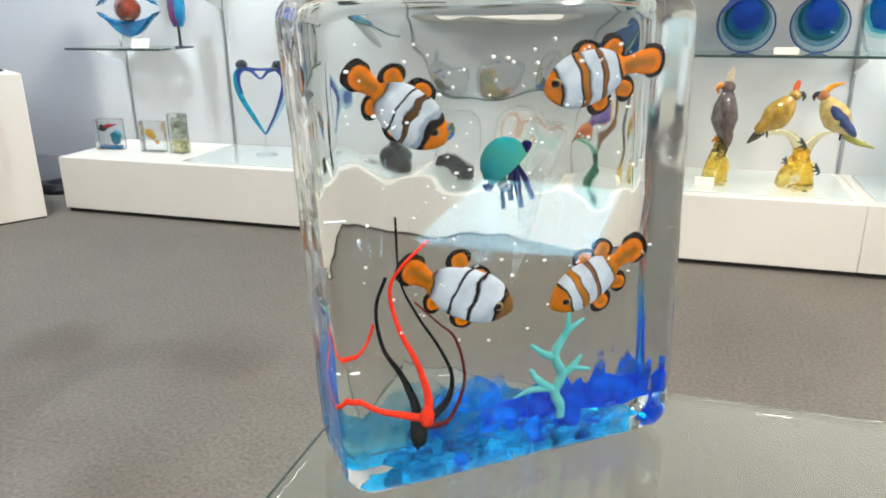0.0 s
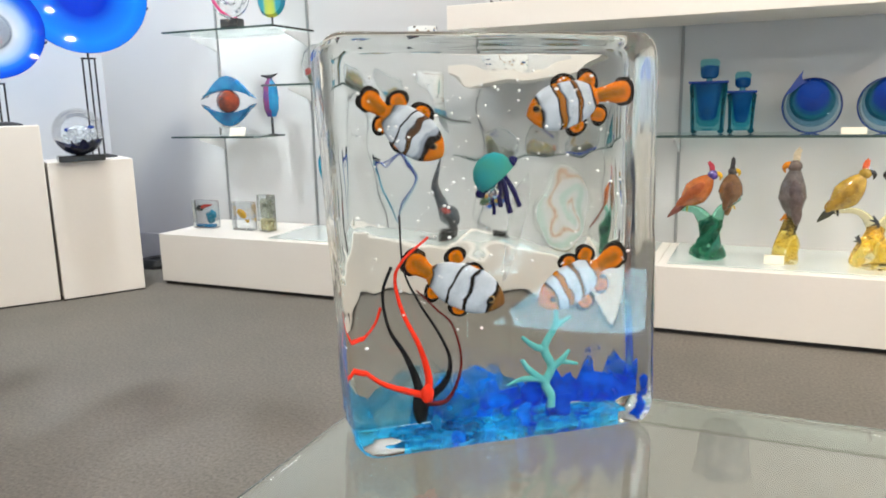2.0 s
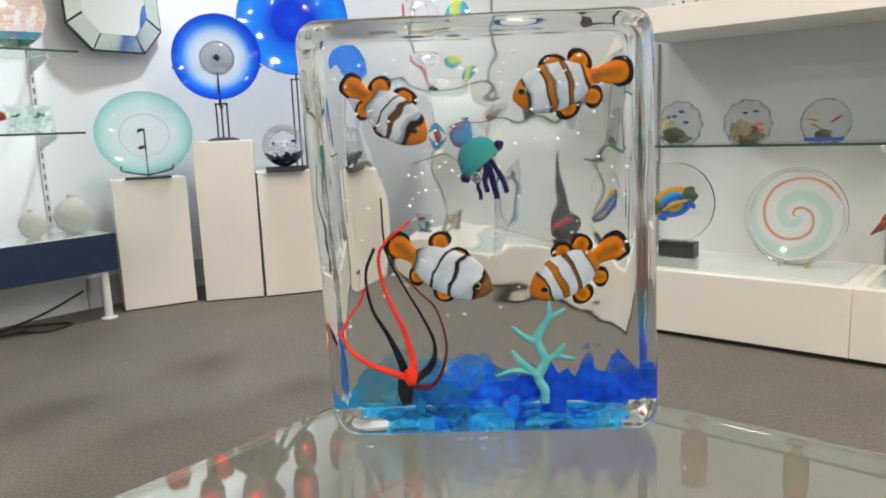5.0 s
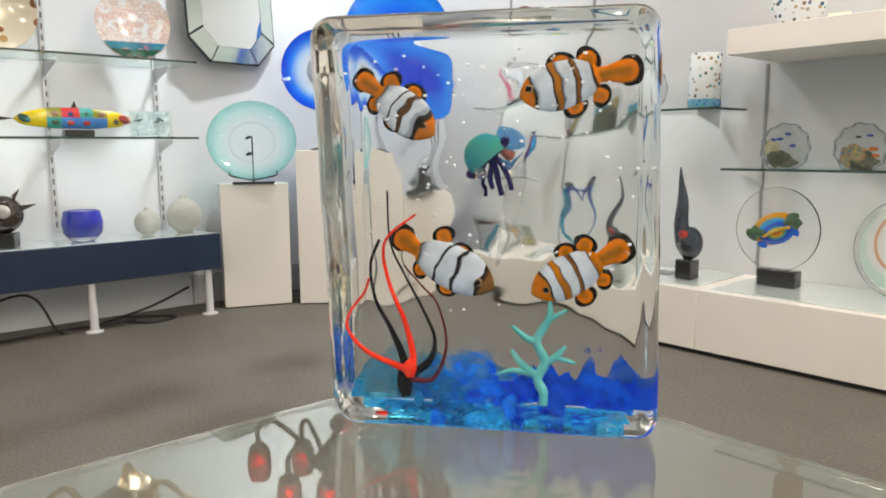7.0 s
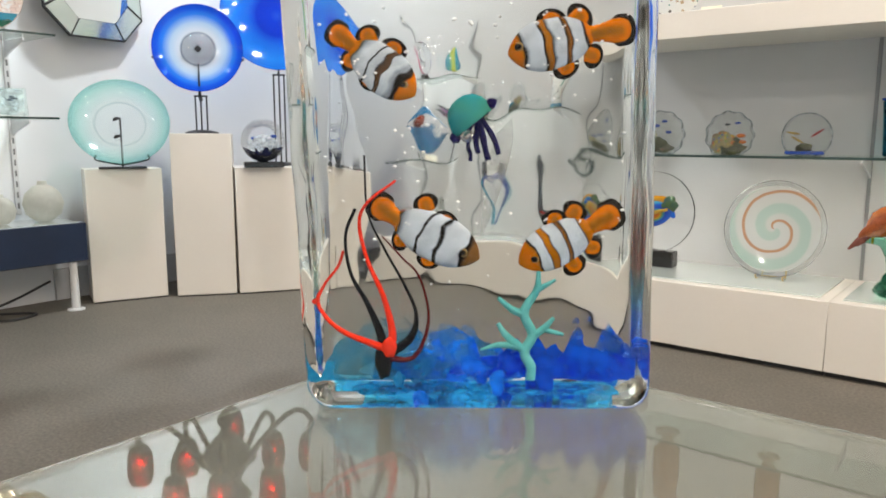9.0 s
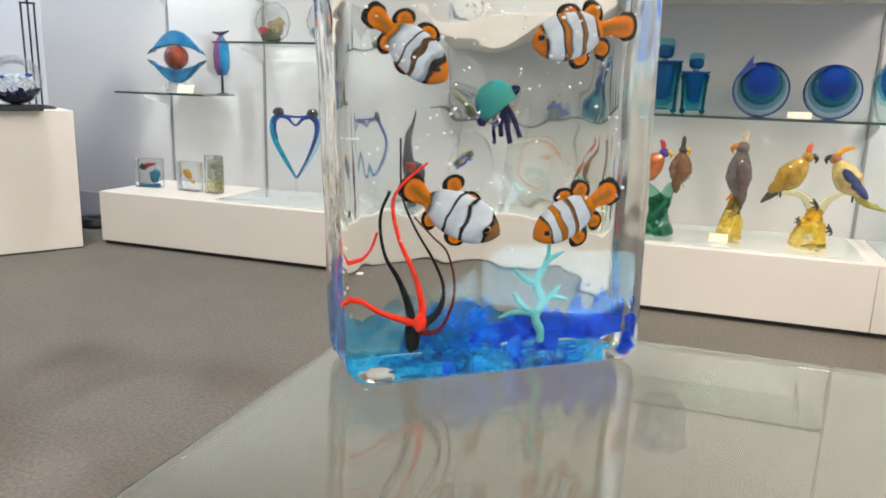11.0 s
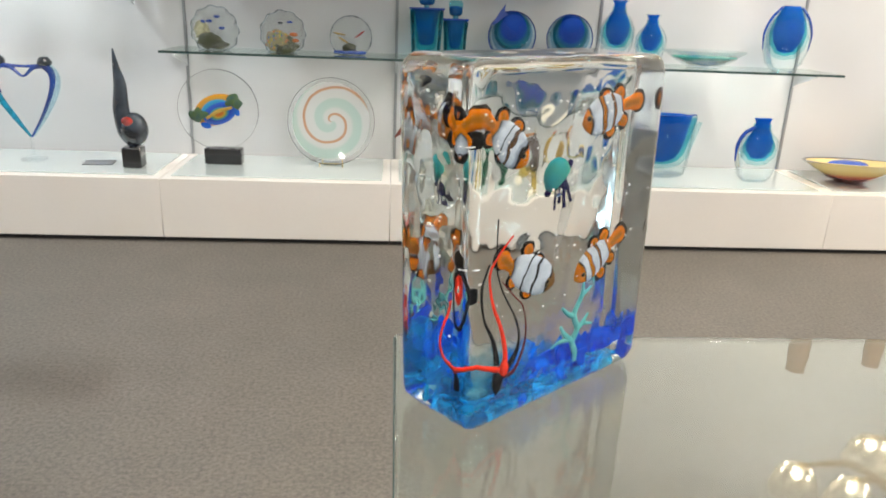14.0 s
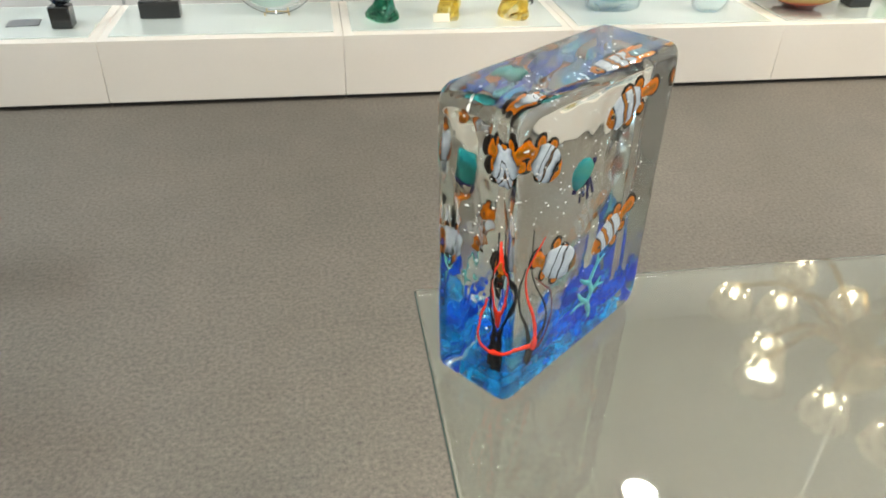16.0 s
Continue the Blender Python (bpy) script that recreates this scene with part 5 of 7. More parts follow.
def cased_vase(label, x, y, z, outer, core, h, squash=0.55, rz=0.0, handle=None, group="blue cased vases", keep=0.99):
    """A thick clear vase with a pale lining and a blue core hanging from the mouth."""
    v = thing("cased_vase", label, "vase", x, y, z, rz, group=group)
    glassy(part("shell", lathe(outer, 48, squash=squash), M["sommerso_clear"], v, "thick clear glass shell"))
    part("core", lathe(core, 40, squash=squash), M["cobaltcore"], v, "cobalt blue glass core")
    # the layers hug the outside of the core alone
    outside = core[:max(range(len(core)), key=lambda i: core[i][1]) + 1]
    glassy(part("pale_layer", lathe([(r * 1.34 + 0.003, q - 0.03) for r, q in outside if q < h * keep], 40, squash=squash * 1.02), M["paleclear"], v, "pale aqua glass layer"))
    glassy(part("lining", lathe([(r * 1.16 + 0.003, q - 0.012) for r, q in outside if q < h * keep], 40, squash=squash * 1.02), M["tealclear"], v, "turquoise glass lining"))
    for hp, hr in handle or ():
        part("edge_band", tube(hp, hr, 10), M["bluehandle"], v, "deep blue trailed edge")
    return v


M["cobaltcore"] = veil("cobalt_core_glass", (0.004, 0.19, 0.70), 0.32, 12, 0.12, (0.10, 0.45, 0.92))
M["sommerso_clear"] = casing("pale_shell_glass", (0.93, 0.975, 0.985), 0.03, 0.45)
M["tealclear"] = veil("turquoise_lining", (0.02, 0.45, 0.62), 0.92, 14, 0.04, (0.42, 0.88, 0.95))
M["paleclear"] = veil("pale_aqua_layer", (0.4, 0.75, 0.8), 0.92, 14, 0.04, (0.84, 0.98, 0.99))
M["tealbottle"] = glass("teal_bottle_glass", (0.50, 0.84, 0.88), ior=1.45, wave=0.1, wscale=30)
# wide bucket vase
ou = [(0, 0), (0.1, 0), (0.125, 0.012), (0.135, 0.05), (0.145, 0.14), (0.156, 0.275), (0.150, 0.283), (0.118, 0.282), (0.1, 0.27)]
co_ = [(0, 0.066), (0.04, 0.069), (0.072, 0.084), (0.096, 0.12), (0.11, 0.18), (0.13, 0.278), (0.118, 0.279), (0.1, 0.2), (0.06, 0.13), (0, 0.11)]
cased_vase("wide clear glass vase with a blue core", 0.95, 3.06, PZ, ou + [(0, 0.27)], co_, 0.28, 0.5, handle=[(((-0.151, -0.01, 0.279), (-0.146, -0.01, 0.16), (-0.132, -0.01, 0.05)), (0.013, 0.011, 0.004)), (((-0.15, 0, 0.281), (0, -0.07, 0.281), (0.15, 0, 0.281)), (0.004, 0.003, 0.003))], keep=1.02)
ou = [(0, 0), (0.055, 0), (0.078, 0.02), (0.098, 0.08), (0.1, 0.14), (0.085, 0.19), (0.045, 0.23), (0.034, 0.25), (0.036, 0.272), (0.044, 0.284), (0.038, 0.285), (0.0, 0.25)]
co_ = [(0, 0.1), (0.03, 0.108), (0.055, 0.14), (0.06, 0.175), (0.045, 0.215), (0.03, 0.24), (0.032, 0.27), (0.04, 0.283), (0.03, 0.28), (0, 0.26)]
cased_vase("clear glass pitcher vase with blue core and handle", 1.382, 3.0, PZ, ou, co_, 0.285, 0.55, handle=[(((-0.03, 0, 0.245), (-0.075, 0, 0.215), (-0.1, 0, 0.16), (-0.1, 0, 0.09)), (0.008, 0.009, 0.008, 0.003))])
b_ = thing("glass_bowl", "shallow yellow glass bowl with red base and blue streak", "bowl", 1.86, 3.03, PZ)
bm = lathe([(0, 0.004), (0.06, 0.003), (0.12, 0.03), (0.21, 0.088), (0.214, 0.092), (0.208, 0.094), (0.12, 0.036), (0.06, 0.011), (0, 0.011)], 56)
moved(bm, pose(0, 0, 0, -6, 0, 0))
part("bowl", bm, rings("bowl_bands", [(0.0, (0.45, 0.03, 0.02)), (0.52, (0.55, 0.07, 0.03)), (0.64, (0.62, 0.42, 0.13)), (0.8, (0.66, 0.52, 0.2)), (0.965, (0.62, 0.48, 0.2)), (0.98, (0.04, 0.03, 0.03)), (1.0, (0.03, 0.025, 0.02))], 0.214), b_)
part("streak", ball(0.075, 0.03, 0.085, 0.066, 1.35, 0.5, 0.16, seg=20, m=pose(0, 0, 0, 20, 0, 0)), M["bluehandle"], b_, "blue streak in the bowl")
s = on_block("hook_sculpture", "black glass hooked neck sculpture on black block base", "glass sculpture", 2.15, 3.05, PZ, 0.105, 0.09, 0.13)
part("neck", tube([(0.0, 0, 0.13), (-0.055, 0, 0.2), (-0.04, 0, 0.28), (0.02, 0, 0.35), (0.06, 0, 0.42), (0.055, 0, 0.49)], [0.03, 0.036, 0.033, 0.022, 0.014, 0.008], 14), M["smoke"], s)
part("hook", tube([(-0.02, 0, 0.15), (0.03, 0, 0.16), (0.055, 0, 0.2), (0.045, 0, 0.24), (0.02, 0, 0.235)], [0.028, 0.026, 0.02, 0.016, 0.01], 14), M["smoke"], s)
for sx_ in (-0.014, 0.016):
    part("prong", tube([(0.055, 0, 0.47), (0.055 + sx_ * 0.7, 0, 0.495), (0.055 + sx_, 0, 0.53)], [0.009, 0.007, 0.004], 8), M["smoke"], s)
g_ = thing("green_bowl", "low bright green glass bowl", "bowl", 2.42, 3.06, PZ)
part("bowl", lathe([(0, 0.004), (0.05, 0), (0.1, 0.03), (0.12, 0.07), (0.116, 0.072), (0.095, 0.036), (0.05, 0.01), (0, 0.01)], 40), mat("bright_green_glass", (0.05, 0.4, 0.06), 0.08, coat=1.0), g_)

# pieces on the long shelf
M["rimglass"] = veil("grey_rim_glass", (0.45, 0.5, 0.53), 0.5, 60, 0.3, (0.7, 0.75, 0.77))
M["discglass"] = veil("milky_clear_glass", (0.76, 0.79, 0.8), 0.92, 25, 0.05, (0.93, 0.94, 0.94))


def scallop(label, x, r, inner, lobes=11):
    a = thing("scalloped_disc", label, "glass sculpture", x, 3.12, SZ, group="scalloped glass discs")
    n = 66
    out = [((r * (1 + 0.035 * math.cos(lobes * 2 * math.pi * i / n))) * math.cos(2 * math.pi * i / n), max(-r * 0.82, r * (1 + 0.035 * math.cos(lobes * 2 * math.pi * i / n)) * math.sin(2 * math.pi * i / n)) + r * 0.82) for i in range(n)]
    dsc = glassy(part("disc", slab(out, 0.05, bevel=0.012), M["discglass"], a, "clear scalloped glass"))
    ring_ = tube([(x_, 0, z_) for x_, z_ in out + out[:1]], [0.003, 0.003], 10, n=1)
    glassy(part("rim", ring_, M["rimglass"], a, "greyish scalloped rim"))
    for bm_, m_ in inner:
        part("inclusion", bm_, m_, dsc)


M["rock"] = mat("dark_green_rock", (0.06, 0.07, 0.02), 0.4, second=(0.02, 0.02, 0.015), scale=60)
M["specks"] = cells("speckled_glass", [(0.1, 0.25, 0.05), (0.5, 0.12, 0.03), (0.03, 0.1, 0.3), (0.5, 0.35, 0.05)], 90, white=(0.26, 0.22, 0.12), edge=0.4)
scallop("clear scalloped glass disc with small violet fish inside", -1.02, 0.098, [(ball(0.042, -0.025, 0, 0.04, 1, 0.3, 0.8, lumps=0.5), M["rock"]), (ball(0.035, 0.015, 0, 0.02, 1.2, 0.3, 0.5, lumps=0.5), M["rock"])] + [(ball(0.011, a, 0, b, 1.3, 0.3, 0.6, seg=10), M["bluehandle"]) for a, b in ((-0.05, 0.114), (-0.022, 0.117), (0.01, 0.136), (0.03, 0.09))] + [(ball(0.03, -0.055, 0.002, 0.075, 1.0, 0.3, 1.3, seg=14, lumps=0.4), M["palegold"])])
scallop("clear scalloped glass disc with coloured reef inside", -0.735, 0.094, [(ball(0.045, -0.02, 0, 0.05, 1, 0.3, 1.0, lumps=0.5), M["specks"]), (ball(0.05, 0.01, 0, 0.022, 1.3, 0.3, 0.5, lumps=0.5), M["rock"]), (ball(0.014, 0.045, 0, 0.075, 1.4, 0.3, 0.6, seg=10), M["orange_g"]), (ball(0.02, -0.045, 0, 0.06, 1.2, 0.35, 1.1, seg=12, lumps=0.5), M["amber_brown"]), (ball(0.018, 0.02, -0.004, 0.05, 1.2, 0.35, 1.0, seg=12, lumps=0.5), M["rock"]), (ball(0.013, 0.05, 0, 0.05, 1.4, 0.3, 0.6, seg=10), M["orange_g"]), (ball(0.010, 0.03, 0, 0.125, 1.4, 0.3, 0.5, seg=10), M["bluehandle"]), (ball(0.009, -0.01, 0, 0.12, 1.4, 0.3, 0.5, seg=10), M["smoke"])])
scallop("clear scalloped glass disc with red and yellow fish inside", -0.45, 0.088, [(box(0.14, 0.03, 0.014, 0, 0, 0.003, 0.004), M["bluehandle"]), (ball(0.025, 0, 0, 0.03, 1.2, 0.4, 0.7, lumps=0.5), M["rock"])] + [(ball(0.02, a, 0, b, 1.4, 0.2, 0.22, seg=10, m=pose(0, 0, 0, 0, c, 0)), m_) for a, b, c, m_ in ((-0.045, 0.085, 10, M["amber_solid"]), (0.04, 0.085, -35, M["red"]), (-0.03, 0.06, 30, M["amber_solid"]))], 1)


M["tealdeep"] = mat("deep_teal_layer", (0.004, 0.12, 0.3), 0.1, coat=0.15, vary=0.2, spec=0.25)
M["discshell"] = casing("grey_blue_shell", (0.80, 0.9, 0.97), 0.03, 0.5)
M["layer_smoke"], M["layer_green"], M["bluecore"] = veil("pale_smoke_layer", (0.12, 0.32, 0.46), 0.85, 20, 0.08, (0.72, 0.9, 0.97)), mat("green_teal_layer", (0.01, 0.19, 0.25), 0.1, coat=0.15, vary=0.25, spec=0.25), mat("deep_blue_core", (0.001, 0.06, 0.44), 0.12, coat=0.12, vary=0.3, spec=0.2)


M["bottlecore"] = mat("deep_blue_bottle_core", (0.002, 0.10, 0.40), 0.06, coat=1.0, second=(0.001, 0.05, 0.22), scale=16)
M["bottleedge"] = veil("dark_teal_edge_glass", (0.005, 0.10, 0.16), 0.3, 30, 0.25, (0.2, 0.6, 0.66))


def flared(w, d, h, z0, grow, bevel):
    """A square block that widens upwards, with softened edges."""
    own = box(w, d, h, 0, 0, z0, bevel)
    for v in own.verts:
        k = 1 + grow * max(0, (v.co.z - z0) / h) ** 2.2
        v.co.x *= k
        v.co.y *= k
    return own


def square_bottle(label, x, w, h, core_h, stop):
    b = thing("square_bottle", label, "bottle", x, 3.12, SZ, group="square teal bottles")
    d = w * 0.62
    shell = glassy(part("body", flared(w * 0.92, d, h - 0.016, 0.012, 0.16, 0.009), M["tealbottle"], b, "clear turquoise glass body"))
    # dark rods paint the darkening that refraction gives the bottle's corners
    for sx_ in (-1, 1):
        line = [(sx_ * w * 0.40 * (1 + 0.16 * q ** 2.2), -d * 0.40 * (1 + 0.16 * q ** 2.2), 0.018 + (h - 0.03) * q) for q in (0, 0.35, 0.7, 1)]
        part("edge_streak", tube(line, [0.006, 0.005, 0.006, 0.009], 8), M["bottleedge"], shell, "dark teal streak painted for the refracted dark corner")
    z0 = h - core_h - 0.004
    part("core", lathe([(0, z0), (w * 0.16, z0 + 0.003), (w * 0.25, z0 + 0.018), (w * 0.31, z0 + core_h * 0.5), (w * 0.40, h - 0.012), (0, h - 0.010)], 28, squash=0.5), M["bottlecore"], b, "cobalt core")
    part("lining", lathe([(0, z0 * 0.55), (w * 0.2, z0 * 0.58), (w * 0.32, z0 * 0.9), (w * 0.37, z0 + core_h * 0.5), (w * 0.45, h - 0.014), (0, h - 0.013)], 24, squash=0.55), M["tealclear"], b, "teal lining")
    part("lip", flared(w * 1.1, d * 1.06, 0.010, h - 0.008, 0.04, 0.003), M["bluehandle"], b, "dark blue lip")
    for sx_ in (-1, 1):
        for sy_ in (-1, 1):
            part("foot", ball(0.011, sx_ * w * 0.38, sy_ * d * 0.3, 0.011, 1.1, 1, 1, seg=12), M["bottleedge"], b)
    st_ = glassy(part("stopper", flared(stop * 0.9, stop * 0.6, stop * 1.02, h + 0.012, 0.12, 0.010), M["tealbottle"], b, "square glass stopper"))
    part("stopper_core", lathe([(0, h + 0.016), (stop * 0.3, h + 0.02), (stop * 0.37, h + stop * 0.45), (stop * 0.4, h + stop * 0.72), (stop * 0.25, h + stop * 0.85), (0, h + stop * 0.86)], 20, squash=0.6), M["bottlecore"], st_, "cobalt core of the stopper")
    part("neck", lathe([(0, h - 0.004), (0.012, h - 0.004), (0.012, h + 0.014), (0, h + 0.014)], 16), M["tealsolid"], b)


square_bottle("tall square turquoise glass bottle with blue core and stopper", -0.125, 0.135, 0.205, 0.15, 0.075)
square_bottle("square turquoise glass bottle with blue core and stopper", 0.0, 0.10, 0.165, 0.12, 0.062)


def curl_disc(label, x, r, curl):
    d = thing("disc_vase", label, "vase", x, 3.12, SZ, group="blue disc vases")
    up = Matrix.Translation((0, 0, r * 0.985)) @ UPRIGHT
    glassy(part("shell", moved(lathe([(0, -0.028), (r * 0.6, -0.026), (r * 0.9, -0.016), (r, 0), (r * 0.9, 0.016), (r * 0.6, 0.026), (0, 0.028)], 48), up), M["discshell"], d, "smoke-blue clear glass"))
    part("rim_band", moved(lathe([(r * 0.99, -0.006), (r * 1.012, 0), (r * 0.99, 0.006), (r * 0.955, 0), (r * 0.99, -0.006)], 48), up), M["bluehandle"], d)
    for name, k_, up_, hy, m_, lb in (("smoke_layer", 0.86, 0.10, 0.017, M["layer_smoke"], "grey-teal inner layer"), ("green_layer", 0.76, 0.19, 0.020, M["layer_green"], "green-teal inner layer"), ("teal_layer", 0.69, 0.26, 0.023, M["tealdeep"], "teal inner layer"),
                                  ("blue_layer", 0.62, 0.345, 0.026, M["bluecore"], "cobalt inner layer"), ("blue_core", 0.46, 0.46, 0.029, M["bluecore"], "deep blue core")):
        part(name, moved(lathe([(0, -hy), (r * k_ * 0.85, -hy * 0.86), (r * k_, 0), (r * k_ * 0.85, hy * 0.86), (0, hy)], 40), Matrix.Translation((0, 0, r * up_)) @ up), m_, d, lb)
    if curl:
        horn = [(-0.9, 1.38), (-0.78, 1.62), (-0.58, 1.95), (-0.36, 2.26), (-0.4, 2.06), (-0.36, 1.9), (-0.2, 1.84), (-0.42, 1.72), (-0.66, 1.5)]
        part("curl", slab([(u * r, w * r) for u, w in horn], 0.024, y=-0.012), M["bluehandle"], d, "pointed curl at the rim")


curl_disc("round blue glass disc vase with a pointed curl", 0.25, 0.105, True)
curl_disc("round blue glass disc vase", 0.505, 0.103, False)
price_card(0.39, 3.02, SZ, 0.085, 0.026)
ou = [(0, 0), (0.04, 0), (0.055, 0.015), (0.078, 0.1), (0.08, 0.15), (0.06, 0.19), (0.032, 0.225), (0.028, 0.25), (0.04, 0.272), (0.034, 0.273), (0, 0.24)]
co_ = [(0, 0.08), (0.03, 0.09), (0.05, 0.13), (0.052, 0.17), (0.035, 0.21), (0.022, 0.23), (0.024, 0.255), (0.032, 0.27), (0, 0.26)]
cased_vase("clear glass bottle vase with a blue core", 0.715, 3.13, SZ, ou, co_, 0.27, 0.5)
cased_vase("small clear glass bottle vase with a blue core", 0.86, 3.1, SZ, [(r * 0.9, h * 0.8) for r, h in ou], [(r * 0.85, h * 0.8) for r, h in co_], 0.216, 0.5)
cased_vase("drop-shaped clear glass vase with a blue core", 1.485, 3.12, SZ, [(0, 0), (0.05, 0), (0.085, 0.03), (0.108, 0.1), (0.106, 0.17), (0.08, 0.23), (0.05, 0.268), (0.044, 0.278), (0, 0.262)], [(0, 0.075), (0.035, 0.085), (0.062, 0.125), (0.07, 0.17), (0.06, 0.225), (0.042, 0.262), (0.036, 0.276), (0, 0.27)], 0.28, 0.5,
           handle=[(((sx_ * 0.046, 0, 0.27), (sx_ * 0.085, 0, 0.225), (sx_ * 0.109, 0, 0.16), (sx_ * 0.105, 0, 0.09)), (0.006, 0.006, 0.005, 0.002)) for sx_ in (-1, 1)])
d_ = thing("oval_dish", "wide clear glass dish with a teal and blue bottom", "dish", 1.12, 3.12, SZ)
glassy(part("dish", lathe([(0, 0.003), (0.07, 0), (0.13, 0.03), (0.188, 0.068), (0.19, 0.072), (0.184, 0.074), (0.125, 0.038), (0.07, 0.012), (0, 0.012)], 48, squash=0.6), M["sommerso_clear"], d_))
part("teal_layer", lathe([(0, 0.010), (0.06, 0.011), (0.15, 0.045), (0.146, 0.05), (0.06, 0.024), (0, 0.022)], 48, squash=0.55), M["green_blue"], d_, "teal and blue inner layer")

# pieces on the small shelves
e_ = thing("eye_sculpture", "turquoise glass eye shape with a red-black ball", "glass sculpture", -2.545, 3.14, 0.758)
glassy(part("foot", box(0.12, 0.05, 0.045, 0, 0, 0.0005, 0.006), M["clear"], e_, "clear glass foot"))
for sg, z0 in ((1, 0.19), (-1, 0.165)):
    n = 16
    outl = [(-0.18 + 0.36 * i / n, z0 + sg * (0.122 if sg > 0 else 0.118) * math.sin(math.pi * i / n) ** 1.25) for i in range(n + 1)] + [(0.18 - 0.36 * i / n, z0 + sg * 0.046 * math.sin(math.pi * i / n) ** 0.9) for i in range(1, n)]
    part("lid", slab(outl, 0.035, bevel=0.008), M["skyglass"], e_, "turquoise curved glass lid")
part("eyeball", ball(0.062, 0, 0, 0.178, seg=32), M["redblack"], e_, "red and black glass ball")
price_card(-2.44, 3.06, 0.758, 0.1, 0.045)
p_ = thing("violet_bottle", "violet and blue glass bottle on a thin dark stand", "bottle", -2.285, 3.16, 0.758)
part("body", moved(lathe([(0, 0), (0.025, 0.004), (0.042, 0.04), (0.046, 0.1), (0.04, 0.16), (0.018, 0.19), (0.012, 0.2), (0, 0.205)], 28, squash=0.7), pose(0, 0, 0.09)), [M["purple"], M["skyglass"]], p_)
for pg in p_.children[0].data.polygons:
    pg.material_index = int(pg.center.x > 0.012)
part("spout", tube([(-0.05, 0, 0.305), (0.0, 0, 0.298), (0.05, 0, 0.312)], [0.004, 0.012, 0.003], 10), M["black"], p_, "dark crossed spout")
part("stand", lathe([(0, 0), (0.028, 0), (0.028, 0.004), (0.007, 0.008), (0.006, 0.095), (0, 0.096)], 20), M["iron"], p_)
for k, (x, r, cols) in enumerate(((-1.965, 0.095, 0), (-1.675, 0.1, 1))):
    a = thing("scalloped_disc", "clear scalloped glass disc with coloured reef inside", "glass sculpture", x, 3.13, 1.013, group="scalloped glass discs")
    glassy(part("disc", moved(lathe([(0, -0.024), (r * 0.8, -0.02), (r, 0), (r * 0.8, 0.02), (0, 0.024)], 44, lobes=10, lobe=0.025), Matrix.Translation((0, 0, r * 1.0)) @ UPRIGHT), M["discglass"], a))
    part("rim", moved(lathe([(r * 0.985, -0.004), (r * 1.01, 0), (r * 0.985, 0.004), (r * 0.96, 0), (r * 0.985, -0.004)], 60, lobes=10, lobe=0.025), Matrix.Translation((0, 0, r * 1.0)) @ UPRIGHT), M["rimglass"], a, "greyish scalloped rim")
    part("inclusion", ball(0.05, 0.0, 0, 0.035, 1.1, 0.3, 0.6, lumps=0.6), M["rock"], a)
    part("inclusion", ball(0.04, 0.02, 0, 0.075, 1.0, 0.3, 1.0, lumps=0.6), M["specks"], a)
    part("inclusion", ball(0.03, -0.045, 0, 0.055, 1.0, 0.3, 0.6, lumps=0.6), M["red"] if k == 0 else M["tealsolid"], a)
m_ = thing("murrine_vase", "clear cylindrical glass vase speckled with coloured murrine", "vase", -1.39, 3.13, 1.013)
part("body", lathe([(0, 0), (0.066, 0), (0.07, 0.006), (0.07, 0.232), (0.067, 0.236), (0.062, 0.232), (0.06, 0.02), (0, 0.018)], 40), M["murrine"], m_)
part("base", lathe([(0.0705, 0.004), (0.0718, 0.006), (0.0718, 0.035), (0.0705, 0.04)], 40, wobble=0.02), M["bluegreen_specks"], m_, "blue and green speckled base")
c_ = on_block("clear_sculpture", "clear glass ring with pink edge on a black base", "glass sculpture", -2.45, 3.1, 1.289, 0.11, 0.06, 0.06)
glassy(part("ring", moved(lathe([(0.06, -0.02), (0.1, -0.024), (0.125, 0), (0.1, 0.024), (0.06, 0.02), (0.045, 0), (0.06, -0.02)], 44), Matrix.Translation((0, 0, 0.185)) @ UPRIGHT), M["clear"], c_))
part("pink_streak", tube([(-0.12, -0.01, 0.25), (-0.10, -0.02, 0.17), (-0.05, -0.02, 0.10), (0.0, -0.01, 0.075)], [0.004, 0.01, 0.009, 0.003], 10), mat("pink_glass", (0.5, 0.04, 0.14), 0.1, coat=1), c_)
v_ = thing("teal_vase", "round teal glass vase with a yellow-green eye", "vase", -2.2, 3.1, 1.289)
part("stem", lathe([(0, 0), (0.03, 0), (0.03, 0.004), (0.005, 0.01), (0.005, 0.06), (0, 0.06)], 16), M["iron"], v_)
part("disc", moved(lathe([(0, -0.02), (0.07, -0.016), (0.085, 0), (0.07, 0.016), (0, 0.02)], 40), Matrix.Translation((0, 0, 0.135)) @ UPRIGHT), rings("teal_eye", [(0.0, (0.6, 0.5, 0.05)), (0.35, (0.35, 0.5, 0.08)), (0.5, (0.02, 0.3, 0.35)), (1.0, (0.02, 0.2, 0.35))], 0.085), v_)
# on the ledge
l_ = thing("scalloped_disc", "clear scalloped glass plate with dark speckles", "glass sculpture", -0.97, 3.06, 1.2985, group="scalloped glass discs")
part("disc", moved(lathe([(0, -0.02), (0.09, -0.016), (0.11, 0), (0.09, 0.016), (0, 0.02)], 44, lobes=11, lobe=0.03), Matrix.Translation((0, 0, 0.112)) @ UPRIGHT), M["murrine"], l_)
price_card(-0.79, 2.98, 1.2985, 0.08, 0.03)

